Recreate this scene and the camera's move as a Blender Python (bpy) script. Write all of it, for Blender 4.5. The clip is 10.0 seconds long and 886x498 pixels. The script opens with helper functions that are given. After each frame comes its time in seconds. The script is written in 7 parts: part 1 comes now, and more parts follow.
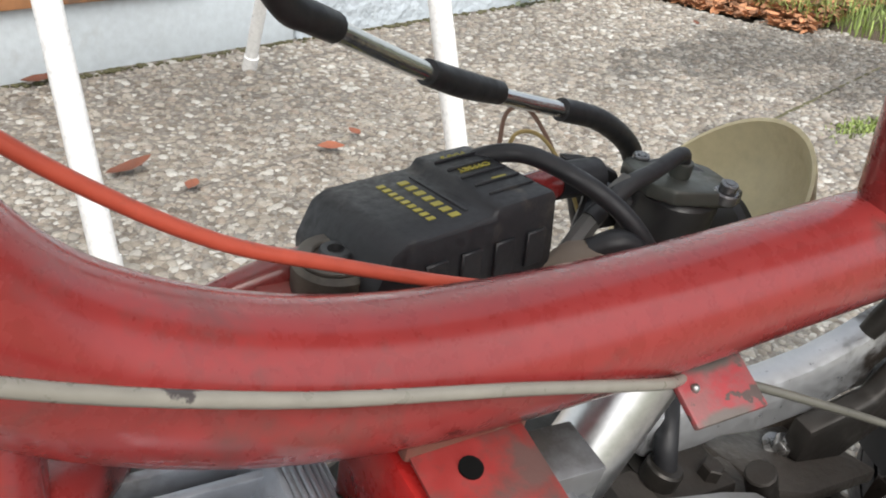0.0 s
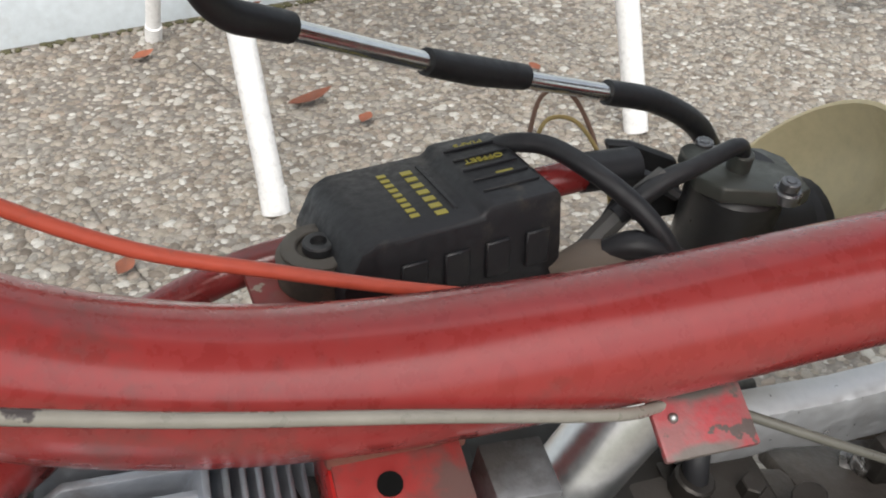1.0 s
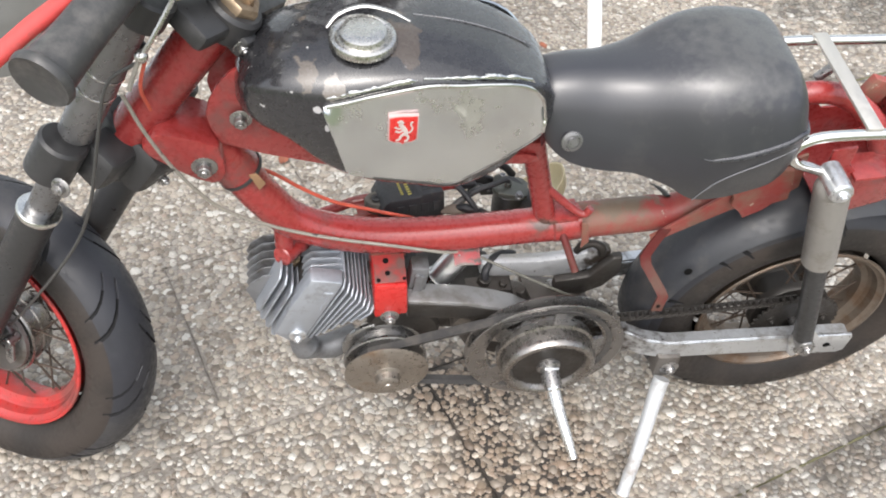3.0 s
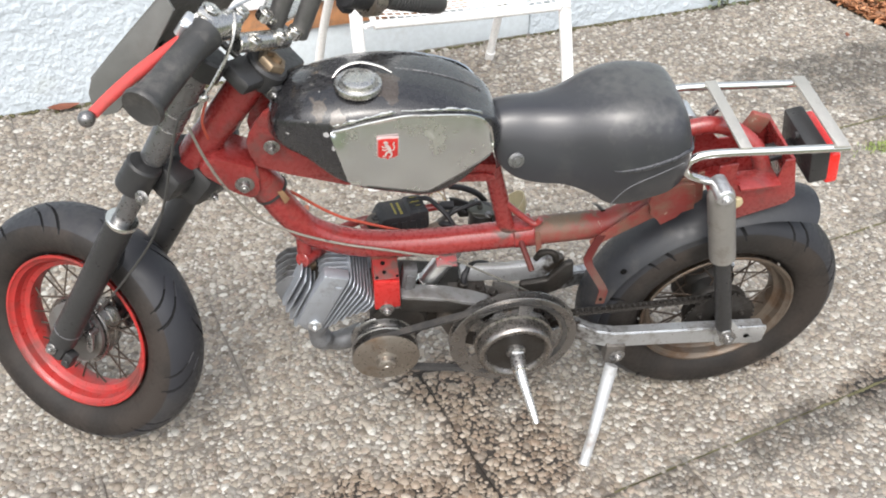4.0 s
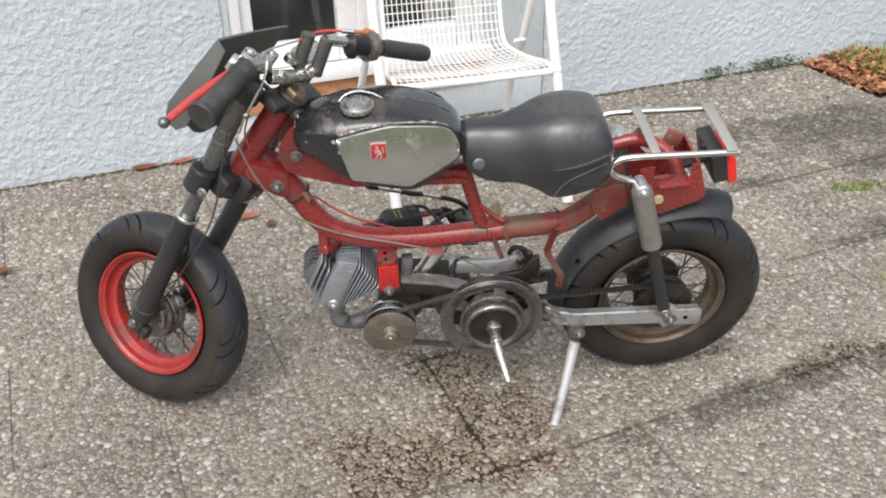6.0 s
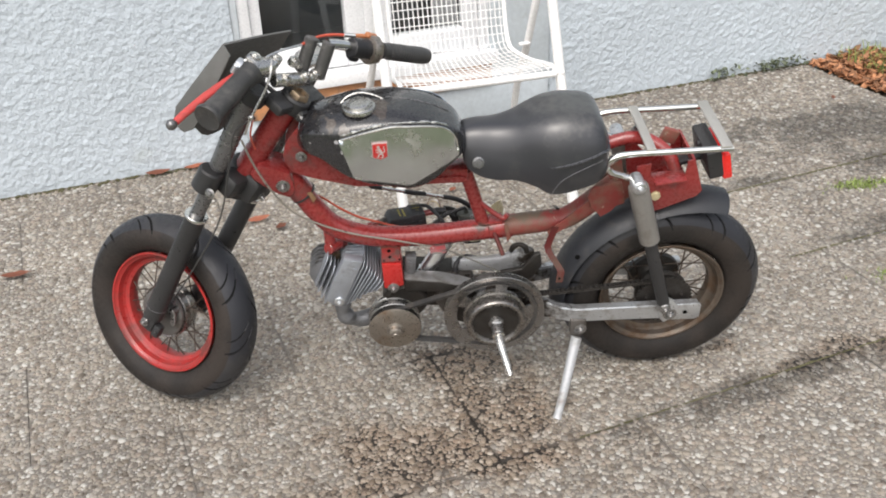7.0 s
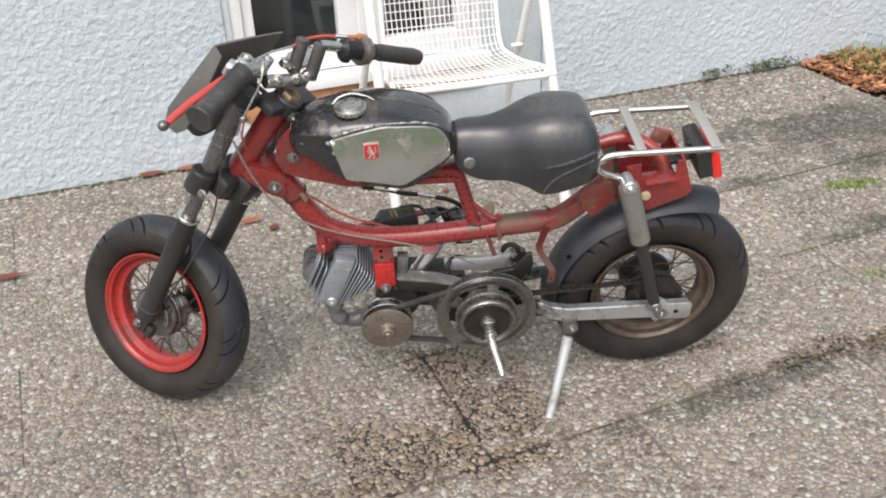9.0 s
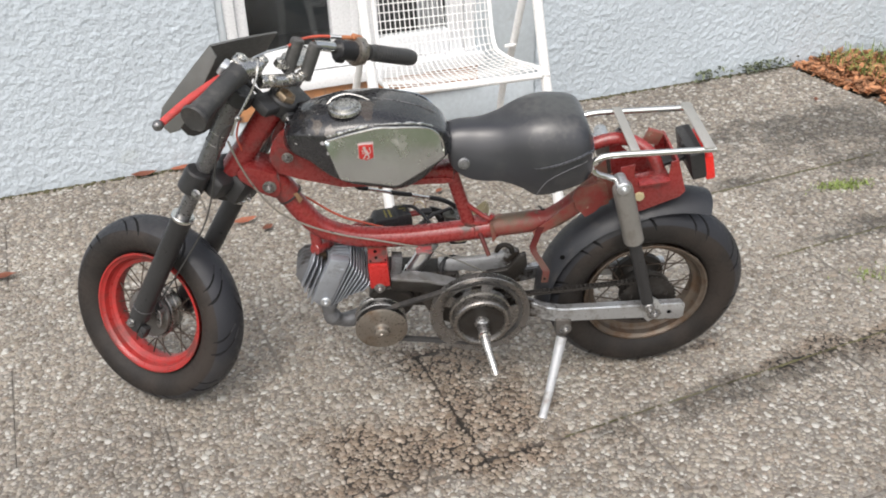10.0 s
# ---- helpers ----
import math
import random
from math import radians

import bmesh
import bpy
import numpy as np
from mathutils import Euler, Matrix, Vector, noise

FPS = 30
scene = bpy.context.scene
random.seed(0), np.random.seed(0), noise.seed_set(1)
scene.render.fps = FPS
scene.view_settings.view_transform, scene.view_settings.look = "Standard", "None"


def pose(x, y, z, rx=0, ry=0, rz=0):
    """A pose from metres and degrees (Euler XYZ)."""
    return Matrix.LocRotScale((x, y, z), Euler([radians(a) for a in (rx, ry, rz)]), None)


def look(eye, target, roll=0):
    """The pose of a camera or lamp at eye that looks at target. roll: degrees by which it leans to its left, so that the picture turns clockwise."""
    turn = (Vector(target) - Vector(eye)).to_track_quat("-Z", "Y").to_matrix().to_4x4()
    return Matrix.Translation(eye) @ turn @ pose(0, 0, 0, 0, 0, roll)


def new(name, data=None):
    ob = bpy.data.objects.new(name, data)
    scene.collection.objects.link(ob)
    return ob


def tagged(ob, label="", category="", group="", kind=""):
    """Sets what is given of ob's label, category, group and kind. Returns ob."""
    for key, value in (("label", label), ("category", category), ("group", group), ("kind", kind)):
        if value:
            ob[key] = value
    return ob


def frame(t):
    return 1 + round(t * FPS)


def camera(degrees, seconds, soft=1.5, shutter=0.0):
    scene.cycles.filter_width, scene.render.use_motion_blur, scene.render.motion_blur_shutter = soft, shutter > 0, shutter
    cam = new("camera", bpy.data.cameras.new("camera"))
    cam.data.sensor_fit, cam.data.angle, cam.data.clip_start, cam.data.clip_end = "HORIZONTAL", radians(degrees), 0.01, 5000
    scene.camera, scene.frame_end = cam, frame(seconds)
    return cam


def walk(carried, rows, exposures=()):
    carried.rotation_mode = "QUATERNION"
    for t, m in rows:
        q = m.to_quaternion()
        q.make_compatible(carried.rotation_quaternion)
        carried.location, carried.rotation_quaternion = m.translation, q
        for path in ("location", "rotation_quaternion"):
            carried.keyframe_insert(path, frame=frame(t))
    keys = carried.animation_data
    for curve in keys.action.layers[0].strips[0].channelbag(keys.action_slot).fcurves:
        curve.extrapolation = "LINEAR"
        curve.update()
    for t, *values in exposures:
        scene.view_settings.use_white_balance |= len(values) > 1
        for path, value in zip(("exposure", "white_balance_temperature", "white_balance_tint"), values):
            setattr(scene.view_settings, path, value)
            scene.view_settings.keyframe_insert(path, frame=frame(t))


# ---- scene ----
# ------------------------------------------------------------------ camera
cam = camera(51.10, 10.0, soft=1.9)
PATH = [
    (0, (-0.2185, -0.2029, 0.5571), (0.2819, 0.5299, 0.0961), 5.42),
    (0.5, (-0.1716, -0.2006, 0.5691), (0.2148, 0.5599, 0.0473), 3.37),
    (1, (-0.1375, -0.2183, 0.5799), (0.1347, 0.5744, 0.0343), 1.06),
    (1.5, (-0.1731, -0.2928, 0.6232), (0.1072, 0.4950, 0.0747), 1.70),
    (1.8, (-0.1905, -0.3792, 0.7172), (0.0700, 0.3722, 0.1109), 2.08),
    (2, (-0.1895, -0.4599, 0.8378), (0.0567, 0.2675, 0.1973), 3.20),
    (2.5, (-0.1914, -0.6796, 1.0218), (-0.0194, 0.0286, 0.3371), 4.54),
    (2.7, (-0.1999, -0.7550, 1.0826), (-0.0273, -0.0440, 0.4009), 5.37),
    (3.8, (-0.2409, -1.1201, 1.2374), (-0.0642, -0.3450, 0.6307), 0.95),
    (4, (-0.2220, -1.1873, 1.2616), (-0.0661, -0.3978, 0.6679), 2.08),
    (4.5, (-0.2003, -1.3127, 1.2964), (-0.0636, -0.5061, 0.7213), 0.27),
    (5, (-0.2476, -1.4357, 1.3242), (-0.0824, -0.6222, 0.7666), -0.71),
    (5.5, (-0.2157, -1.5272, 1.3298), (-0.0639, -0.6874, 0.8085), -1.09),
    (6, (-0.1496, -1.6503, 1.3294), (-0.0556, -0.7927, 0.8238), -1.15),
    (7.5, (-0.1247, -1.7065, 1.3363), (-0.0486, -0.8423, 0.8389), -2.30),
    (8, (-0.1232, -1.7109, 1.3358), (-0.0454, -0.8465, 0.8391), -2.36),
    (8.5, (-0.1226, -1.7094, 1.3355), (-0.0424, -0.8451, 0.8389), -2.21),
    (9, (-0.1207, -1.7113, 1.3359), (-0.0385, -0.8476, 0.8386), -2.23),
    (9.5, (-0.1213, -1.7136, 1.3363), (-0.0372, -0.8502, 0.8388), -2.11),
    (10, (-0.1251, -1.7133, 1.3372), (-0.0344, -0.8504, 0.8400), -1.88),
]
walk(cam, [(t, look(eye, target, roll)) for t, eye, target, roll in PATH],
     exposures=[(0.0, 0.20, 6450, 8), (1.0, 0.01, 6450, 8), (1.5, 0.05, 6350, 9), (2.0, 0.26, 6150, 10), (2.5, 0.48, 6300, 10), (2.7, 0.56, 6350, 10), (3.8, 0.42, 6400, 9), (4.5, 0.18, 6450, 9), (5.0, 0.06, 6500, 10), (6.0, -0.13, 6500, 10), (6.3, -0.13, 6500, 10), (7.3, -0.08, 6500, 10), (10.0, -0.09, 6500, 10)])

# ------------------------------------------------------------------ light: overcast sky
world = bpy.data.worlds.new("world")
scene.world = world
world.use_nodes = True
wn, wl = world.node_tree.nodes, world.node_tree.links
sky = wn.new("ShaderNodeTexSky")
sky.sky_type = "NISHITA"
sky.sun_disc = False
sky.sun_elevation, sky.sun_rotation = radians(52), radians(200)
sky.air_density, sky.dust_density, sky.ozone_density = 1.0, 6.0, 1.0
hue = wn.new("ShaderNodeHueSaturation")
hue.inputs["Saturation"].default_value = 0.42
wl.new(sky.outputs[0], hue.inputs["Color"])
wl.new(hue.outputs[0], wn["Background"].inputs["Color"])
wn["Background"].inputs["Strength"].default_value = 0.25
sun = new("sun", bpy.data.lights.new("sun", "SUN"))
sun.data.energy, sun.data.angle, sun.data.color = 0.55, radians(75), (1.0, 0.97, 0.93)
sun.matrix_world = look((0.8, -1.5, 4.0), (0, 0, 0))
scene.view_settings.exposure = 0.0


# ------------------------------------------------------------------ materials
def mat(name, col, rough=0.5, metal=0.0, var=0.2, scale=9.0, fine=140.0, bump=0.15, dirt=None, dirt_at=0.58, dirt_scale=14.0,
        chips=None, chip_at=0.66, chip_scale=38.0, coat=0.0, spec=0.5, island=0.0, each=0.0, bump_size=0.001, rough_var=0.15, coat_rough=0.12):
    """Surface with tone at two scales, fine relief, dirt patches and chips."""
    m = bpy.data.materials.new(name)
    m.use_nodes = True
    n, l = m.node_tree.nodes, m.node_tree.links
    b = n["Principled BSDF"]
    tc = n.new("ShaderNodeTexCoord")

    def tex(sc, detail=4.0, rough_=0.6):
        t = n.new("ShaderNodeTexNoise")
        t.inputs["Scale"].default_value, t.inputs["Detail"].default_value, t.inputs["Roughness"].default_value = sc, detail, rough_
        l.new(tc.outputs["Object"], t.inputs["Vector"])
        return t.outputs["Fac"]

    def mapped(src, a, b_, lo, hi):
        r = n.new("ShaderNodeMapRange")
        r.inputs[1].default_value, r.inputs[2].default_value, r.inputs[3].default_value, r.inputs[4].default_value = a, b_, lo, hi
        l.new(src, r.inputs[0])
        return r.outputs[0]

    def mixed(fac, a, c):
        x = n.new("ShaderNodeMix")
        x.data_type = "RGBA"
        for s, v in ((x.inputs[0], fac), (x.inputs[6], a), (x.inputs[7], c)):
            if isinstance(v, tuple):
                s.default_value = (*v, 1)
            else:
                l.new(v, s)
        return x.outputs[2]

    big = tex(scale)
    small = tex(fine, 3.0)
    dark = tuple(c * (1 - var) for c in col)
    light = tuple(min(1, c * (1 + var)) for c in col)
    c = mixed(mapped(big, 0.3, 0.7, 0, 1), dark, light)
    c2 = mixed(mapped(small, 0.3, 0.7, 0, 1), tuple(v * 0.8 for v in col), tuple(min(1, v * 1.15) for v in col))
    x = n.new("ShaderNodeMix")
    x.data_type = "RGBA"
    x.inputs[0].default_value = 0.4
    l.new(c, x.inputs[6]), l.new(c2, x.inputs[7])
    c = x.outputs[2]
    if island or each:
        g = n.new("ShaderNodeNewGeometry") if island else n.new("ShaderNodeObjectInfo")
        src = g.outputs["Random Per Island"] if island else g.outputs["Random"]
        h = n.new("ShaderNodeHueSaturation")
        amount = island or each
        l.new(mapped(src, 0, 1, 1 - amount, 1 + amount), h.inputs["Value"])
        l.new(c, h.inputs["Color"])
        c = h.outputs["Color"]
    r = mapped(small, 0.3, 0.7, max(0.02, rough - rough_var), min(1, rough + rough_var))
    if dirt:
        f = mapped(tex(dirt_scale, 8.0, 0.68), dirt_at - 0.07, dirt_at + 0.09, 0, 0.85)
        c = mixed(f, c, dirt)
        mx = n.new("ShaderNodeMath")
        mx.operation = "MAXIMUM"
        l.new(r, mx.inputs[0]), l.new(mapped(f, 0, 1, 0, 0.75), mx.inputs[1])
        r = mx.outputs[0]
    if chips:
        f2 = mapped(tex(chip_scale, 6.0, 0.6), chip_at, chip_at + 0.02, 0, 1)
        c = mixed(f2, c, chips)
    l.new(c, b.inputs["Base Color"])
    l.new(r, b.inputs["Roughness"])
    b.inputs["Metallic"].default_value = metal
    b.inputs["Coat Weight"].default_value = coat
    b.inputs["Coat Roughness"].default_value = coat_rough
    b.inputs["Specular IOR Level"].default_value = spec
    if bump:
        bp = n.new("ShaderNodeBump")
        bp.inputs["Strength"].default_value, bp.inputs["Distance"].default_value = bump, bump_size
        l.new(small, bp.inputs["Height"])
        l.new(bp.outputs[0], b.inputs["Normal"])
    return m


RED = mat("worn_red_paint", (0.245, 0.029, 0.0275), 0.30, var=0.25, dirt=(0.11, 0.050, 0.045), dirt_at=0.60, dirt_scale=16, chips=(0.13, 0.085, 0.07), chip_at=0.73, chip_scale=60, coat=0.7, spec=0.3, bump=0.03, coat_rough=0.17)
RED_CLEAN = mat("bright_red_paint", (0.42, 0.020, 0.018), 0.32, var=0.12, dirt=(0.25, 0.07, 0.05), dirt_at=0.68, coat=0.3, bump=0.06)
RED_RUSTY = mat("rusty_red_paint", (0.22, 0.034, 0.030), 0.5, var=0.35, dirt=(0.16, 0.10, 0.07), dirt_at=0.47, dirt_scale=14, chips=(0.30, 0.24, 0.19), chip_at=0.66, chip_scale=45)
RED_PALE = mat("scratched_pink_paint", (0.27, 0.034, 0.040), 0.45, var=0.35, fine=150, bump=0.5, dirt=(0.20, 0.085, 0.085), dirt_at=0.50, dirt_scale=80, chips=(0.075, 0.055, 0.050), chip_at=0.575, chip_scale=75)
BLACK_TANK = mat("chipped_black_paint", (0.017, 0.017, 0.019), 0.28, var=0.4, dirt=(0.040, 0.034, 0.030), dirt_at=0.65, dirt_scale=12, chips=(0.34, 0.335, 0.33), chip_at=0.70, chip_scale=90, coat=0.8, bump=0.05, spec=0.4, coat_rough=0.10)


def toned_spot(m, at, size, tone, soft=0.08):
    """A patch of another tone, such as bare primer or grime, with a ragged or fading edge."""
    n, l = m.node_tree.nodes, m.node_tree.links
    b = n["Principled BSDF"]
    tc, mp, no = n.new("ShaderNodeTexCoord"), n.new("ShaderNodeMapping"), n.new("ShaderNodeTexNoise")
    mp.vector_type = "TEXTURE"
    mp.inputs["Location"].default_value, mp.inputs["Scale"].default_value = at, size
    no.inputs["Scale"].default_value, no.inputs["Detail"].default_value = 70, 6
    ln, ad, mr, mx = n.new("ShaderNodeVectorMath"), n.new("ShaderNodeMath"), n.new("ShaderNodeMapRange"), n.new("ShaderNodeMix")
    ln.operation, ad.operation, mx.data_type = "LENGTH", "ADD", "RGBA"
    l.new(tc.outputs["Object"], mp.inputs["Vector"]), l.new(tc.outputs["Object"], no.inputs["Vector"])
    l.new(mp.outputs[0], ln.inputs[0]), l.new(ln.outputs["Value"], ad.inputs[0])
    wide = n.new("ShaderNodeMapRange")
    wide.inputs[1].default_value, wide.inputs[2].default_value, wide.inputs[3].default_value, wide.inputs[4].default_value = 0.3, 0.7, 0.0, 1.0
    l.new(no.outputs["Fac"], wide.inputs[0])
    l.new(wide.outputs[0], ad.inputs[1]), l.new(ad.outputs[0], mr.inputs[0])
    mr.inputs[1].default_value, mr.inputs[2].default_value, mr.inputs[3].default_value, mr.inputs[4].default_value = 1.26 - soft / 2, 1.26 + soft / 2, 1.0, 0.0
    old = b.inputs["Base Color"].links[0].from_socket
    l.new(mr.outputs[0], mx.inputs[0]), l.new(old, mx.inputs[6])
    mx.inputs[7].default_value = (*tone, 1)
    l.new(mx.outputs[2], b.inputs["Base Color"])


toned_spot(RED_PALE, (0.014, -0.018, 0.390), (0.022, 0.0045, 0.0045), (0.09, 0.075, 0.068), 0.5)
toned_spot(RED_PALE, (0.014, -0.0355, 0.383), (0.022, 0.0030, 0.0030), (0.12, 0.10, 0.09), 0.5)
# dark brown along the underside of the main tube, fading upwards
toned_spot(RED, (-0.120, -0.010, 0.389), (0.090, 0.045, 0.017), (0.042, 0.024, 0.021), 0.8)
toned_spot(RED, (0.005, -0.006, 0.386), (0.045, 0.040, 0.011), (0.055, 0.034, 0.030), 0.8)
toned_spot(RED, (0.105, -0.016, 0.428), (0.022, 0.014, 0.010), (0.085, 0.050, 0.042), 0.7)
toned_spot(BLACK_TANK, (-0.174, -0.09, 0.727), (0.013, 0.30, 0.011), (0.085, 0.072, 0.060))
toned_spot(BLACK_TANK, (-0.151, -0.09, 0.725), (0.015, 0.30, 0.009), (0.14, 0.127, 0.115))
toned_spot(BLACK_TANK, (-0.1645, -0.09, 0.703), (0.005, 0.30, 0.005), (0.36, 0.355, 0.36))
toned_spot(BLACK_TANK, (-0.157, -0.09, 0.684), (0.003, 0.30, 0.005), (0.36, 0.355, 0.36))
toned_spot(BLACK_TANK, (-0.083, -0.046, 0.745), (0.017, 0.040, 0.02), (0.052, 0.042, 0.035))
BLACK = mat("satin_black_metal", (0.026, 0.026, 0.027), 0.42, var=0.35, dirt=(0.06, 0.054, 0.05), dirt_at=0.68, bump=0.1)
PLASTIC = mat("black_plastic", (0.016, 0.016, 0.018), 0.48, var=0.3, fine=260, dirt=(0.10, 0.085, 0.065), dirt_at=0.66, dirt_scale=30, bump=0.12)
RUBBER = mat("tyre_rubber", (0.023, 0.024, 0.029), 0.46, var=0.3, scale=6, dirt=(0.045, 0.043, 0.043), dirt_at=0.60, dirt_scale=8, bump=0.25, spec=0.38)
FLANK = mat("dusty_tyre_flank", (0.020, 0.0175, 0.016), 0.62, var=0.3, scale=6, dirt=(0.036, 0.029, 0.025), dirt_at=0.50, dirt_scale=7, bump=0.2, spec=0.3)
# near-black rubber: the shade inside the tread cuts is put into their colour
CUT_SHADE = mat("shaded_cut_rubber", (0.009, 0.009, 0.010), 0.8, var=0.2, bump=0.1, spec=0.2)
SPOKE = mat("rusty_dark_spoke", (0.075, 0.062, 0.052), 0.5, 0.6, var=0.3, dirt=(0.07, 0.038, 0.022), dirt_at=0.52, dirt_scale=40)
RUBBER_HOSE = mat("black_rubber", (0.016, 0.016, 0.018), 0.5, var=0.3, bump=0.2, dirt=(0.09, 0.08, 0.07), dirt_at=0.7)
VINYL = mat("black_vinyl", (0.019, 0.020, 0.025), 0.44, var=0.2, fine=420, bump=0.16, bump_size=0.0005, dirt=(0.036, 0.036, 0.038), dirt_at=0.58, coat=0.55, rough_var=0.07, coat_rough=0.20, spec=0.55)
# paler grey over the top of the pad, fading outwards
toned_spot(VINYL, (0.272, -0.006, 0.70), (0.070, 0.080, 0.045), (0.054, 0.054, 0.053), 0.9)
PIPING = mat("glossy_black_piping", (0.028, 0.029, 0.035), 0.30, var=0.2, bump=0.0, coat=0.6, coat_rough=0.15)
DRUM = mat("worn_dark_steel", (0.27, 0.255, 0.24), 0.30, 0.95, var=0.2, scale=12, fine=120, bump=0.05, dirt=(0.13, 0.10, 0.08), dirt_at=0.76, dirt_scale=16)
GRIP = mat("worn_grip_rubber", (0.042, 0.042, 0.042), 0.45, var=0.35, bump=0.2, dirt=(0.09, 0.085, 0.08), dirt_at=0.6, dirt_scale=30)
PULLEY = mat("brushed_pulley_steel", (0.30, 0.295, 0.29), 0.29, 0.95, var=0.08, scale=10, fine=40, bump=0.02, dirt=(0.18, 0.16, 0.14), dirt_at=0.72, dirt_scale=9)
RISER = mat("worn_grey_black_paint", (0.075, 0.074, 0.072), 0.45, 0.2, var=0.35, scale=30, dirt=(0.15, 0.14, 0.13), dirt_at=0.58, dirt_scale=30, bump=0.1)
GREY_PLASTIC = mat("faded_black_plastic", (0.105, 0.105, 0.100), 0.5, var=0.25, dirt=(0.09, 0.085, 0.08), dirt_at=0.62, bump=0.1)
SEAM = mat("grey_thread", (0.13, 0.13, 0.14), 0.7)
# near-black for flat discs: paints the shade inside holes that aren't cut
HOLE_SHADE = mat("hole_shade_black", (0.004, 0.004, 0.004), 0.9, var=0.1, bump=0.0, spec=0.1)
CHROME = mat("pitted_chrome", (0.72, 0.72, 0.70), 0.16, 1.0, var=0.1, fine=220, bump=0.06, dirt=(0.34, 0.27, 0.20), dirt_at=0.66, dirt_scale=26, rough_var=0.08)
CHROME_DULL = mat("weathered_chrome", (0.57, 0.56, 0.535), 0.27, 1.0, var=0.15, fine=220, bump=0.06, dirt=(0.20, 0.165, 0.13), dirt_at=0.65, dirt_scale=34, rough_var=0.08)
PANEL = mat("polished_tin", (0.72, 0.755, 0.765), 0.19, 1.0, var=0.05, scale=16, fine=24, bump=0.05, dirt=(0.62, 0.61, 0.57), dirt_at=0.60, dirt_scale=22, rough_var=0.05, bump_size=0.004)
ALU = mat("cast_aluminium", (0.375, 0.40, 0.44), 0.5, 0.7, var=0.15, fine=260, bump=0.25, dirt=(0.20, 0.19, 0.18), dirt_at=0.63, dirt_scale=22)
# darker grey than the cast aluminium, for the rear head fins, lug and elbow
DARK_ALU = mat("dark_grey_aluminium", (0.20, 0.205, 0.215), 0.5, 0.6, var=0.25, fine=220, bump=0.25, dirt=(0.07, 0.062, 0.055), dirt_at=0.56, dirt_scale=20)
ARM_ALU = mat("pale_cast_aluminium", (0.50, 0.51, 0.52), 0.55, 0.5, var=0.15, fine=240, bump=0.2, dirt=(0.26, 0.23, 0.20), dirt_at=0.60, dirt_scale=16)
RIM_RED = mat("grimy_red_rim", (0.36, 0.024, 0.022), 0.38, var=0.25, dirt=(0.13, 0.040, 0.034), dirt_at=0.52, dirt_scale=12, coat=0.2, bump=0.06)
toned_spot(RED_RUSTY, (0.205, 0.006, 0.4455), (0.050, 0.026, 0.016), (0.125, 0.092, 0.066), 0.5)
STRAP_ALU = mat("aged_aluminium_strap", (0.50, 0.485, 0.45), 0.45, 0.7, var=0.15, fine=180, bump=0.15, dirt=(0.24, 0.21, 0.17), dirt_at=0.6, dirt_scale=18)
STRAP_RED = mat("dull_maroon_paint", (0.095, 0.020, 0.019), 0.45, var=0.3, dirt=(0.085, 0.052, 0.040), dirt_at=0.56, dirt_scale=20, spec=0.2)
ALU_BRIGHT = mat("bare_aluminium", (0.66, 0.68, 0.70), 0.38, 0.9, var=0.15, fine=180, bump=0.15, dirt=(0.24, 0.22, 0.20), dirt_at=0.6, dirt_scale=18)
STEEL = mat("dull_steel", (0.33, 0.325, 0.32), 0.31, 0.9, var=0.15, fine=160, bump=0.05, dirt=(0.16, 0.135, 0.12), dirt_at=0.70, dirt_scale=7)
STEEL_BROWN = mat("tarnished_steel", (0.33, 0.30, 0.265), 0.36, 0.9, var=0.2, scale=14, fine=180, bump=0.08, dirt=(0.20, 0.13, 0.08), dirt_at=0.6)
GREASE = mat("oily_metal", (0.042, 0.039, 0.036), 0.45, 0.5, var=0.4, scale=18, bump=0.3, dirt=(0.032, 0.027, 0.023), dirt_at=0.5, dirt_scale=20, chips=(0.20, 0.19, 0.18), chip_at=0.72)
RUSTY = mat("rusty_chrome", (0.175, 0.145, 0.118), 0.5, 0.7, var=0.3, scale=20, bump=0.3, dirt=(0.13, 0.082, 0.052), dirt_at=0.52, dirt_scale=26)
FORK_GREY = mat("grey_steel_tube", (0.20, 0.20, 0.205), 0.34, 0.8, var=0.2, bump=0.08, dirt=(0.15, 0.13, 0.11), dirt_at=0.62)
CABLE_GREY = mat("dirty_white_cable", (0.235, 0.22, 0.19), 0.36, var=0.2, scale=30, dirt=(0.10, 0.08, 0.07), dirt_at=0.66, dirt_scale=40, chips=(0.06, 0.05, 0.05), chip_at=0.645, chip_scale=30)
CABLE_RED = mat("orange_red_cable", (0.48, 0.082, 0.047), 0.42, var=0.15, scale=30, dirt=(0.16, 0.07, 0.05), dirt_at=0.68, dirt_scale=40)
LEVER_RED = mat("red_lever_rubber", (0.47, 0.055, 0.050), 0.5, var=0.2, scale=25, dirt=(0.25, 0.06, 0.05), dirt_at=0.6, dirt_scale=30)
CREAM = mat("yellowed_plastic", (0.50, 0.43, 0.26), 0.45, var=0.15, scale=14, dirt=(0.35, 0.28, 0.16), dirt_at=0.6)
BRASS = mat("brass", (0.27, 0.21, 0.145), 0.45, 0.8, var=0.25, dirt=(0.12, 0.075, 0.045), dirt_at=0.55, dirt_scale=40)
ORANGE_PLASTIC = mat("orange_plastic", (0.38, 0.15, 0.065), 0.45, var=0.2)
LENS_RED = mat("red_lens", (0.75, 0.025, 0.02), 0.2, var=0.1, bump=0.3, fine=600, coat=0.5)
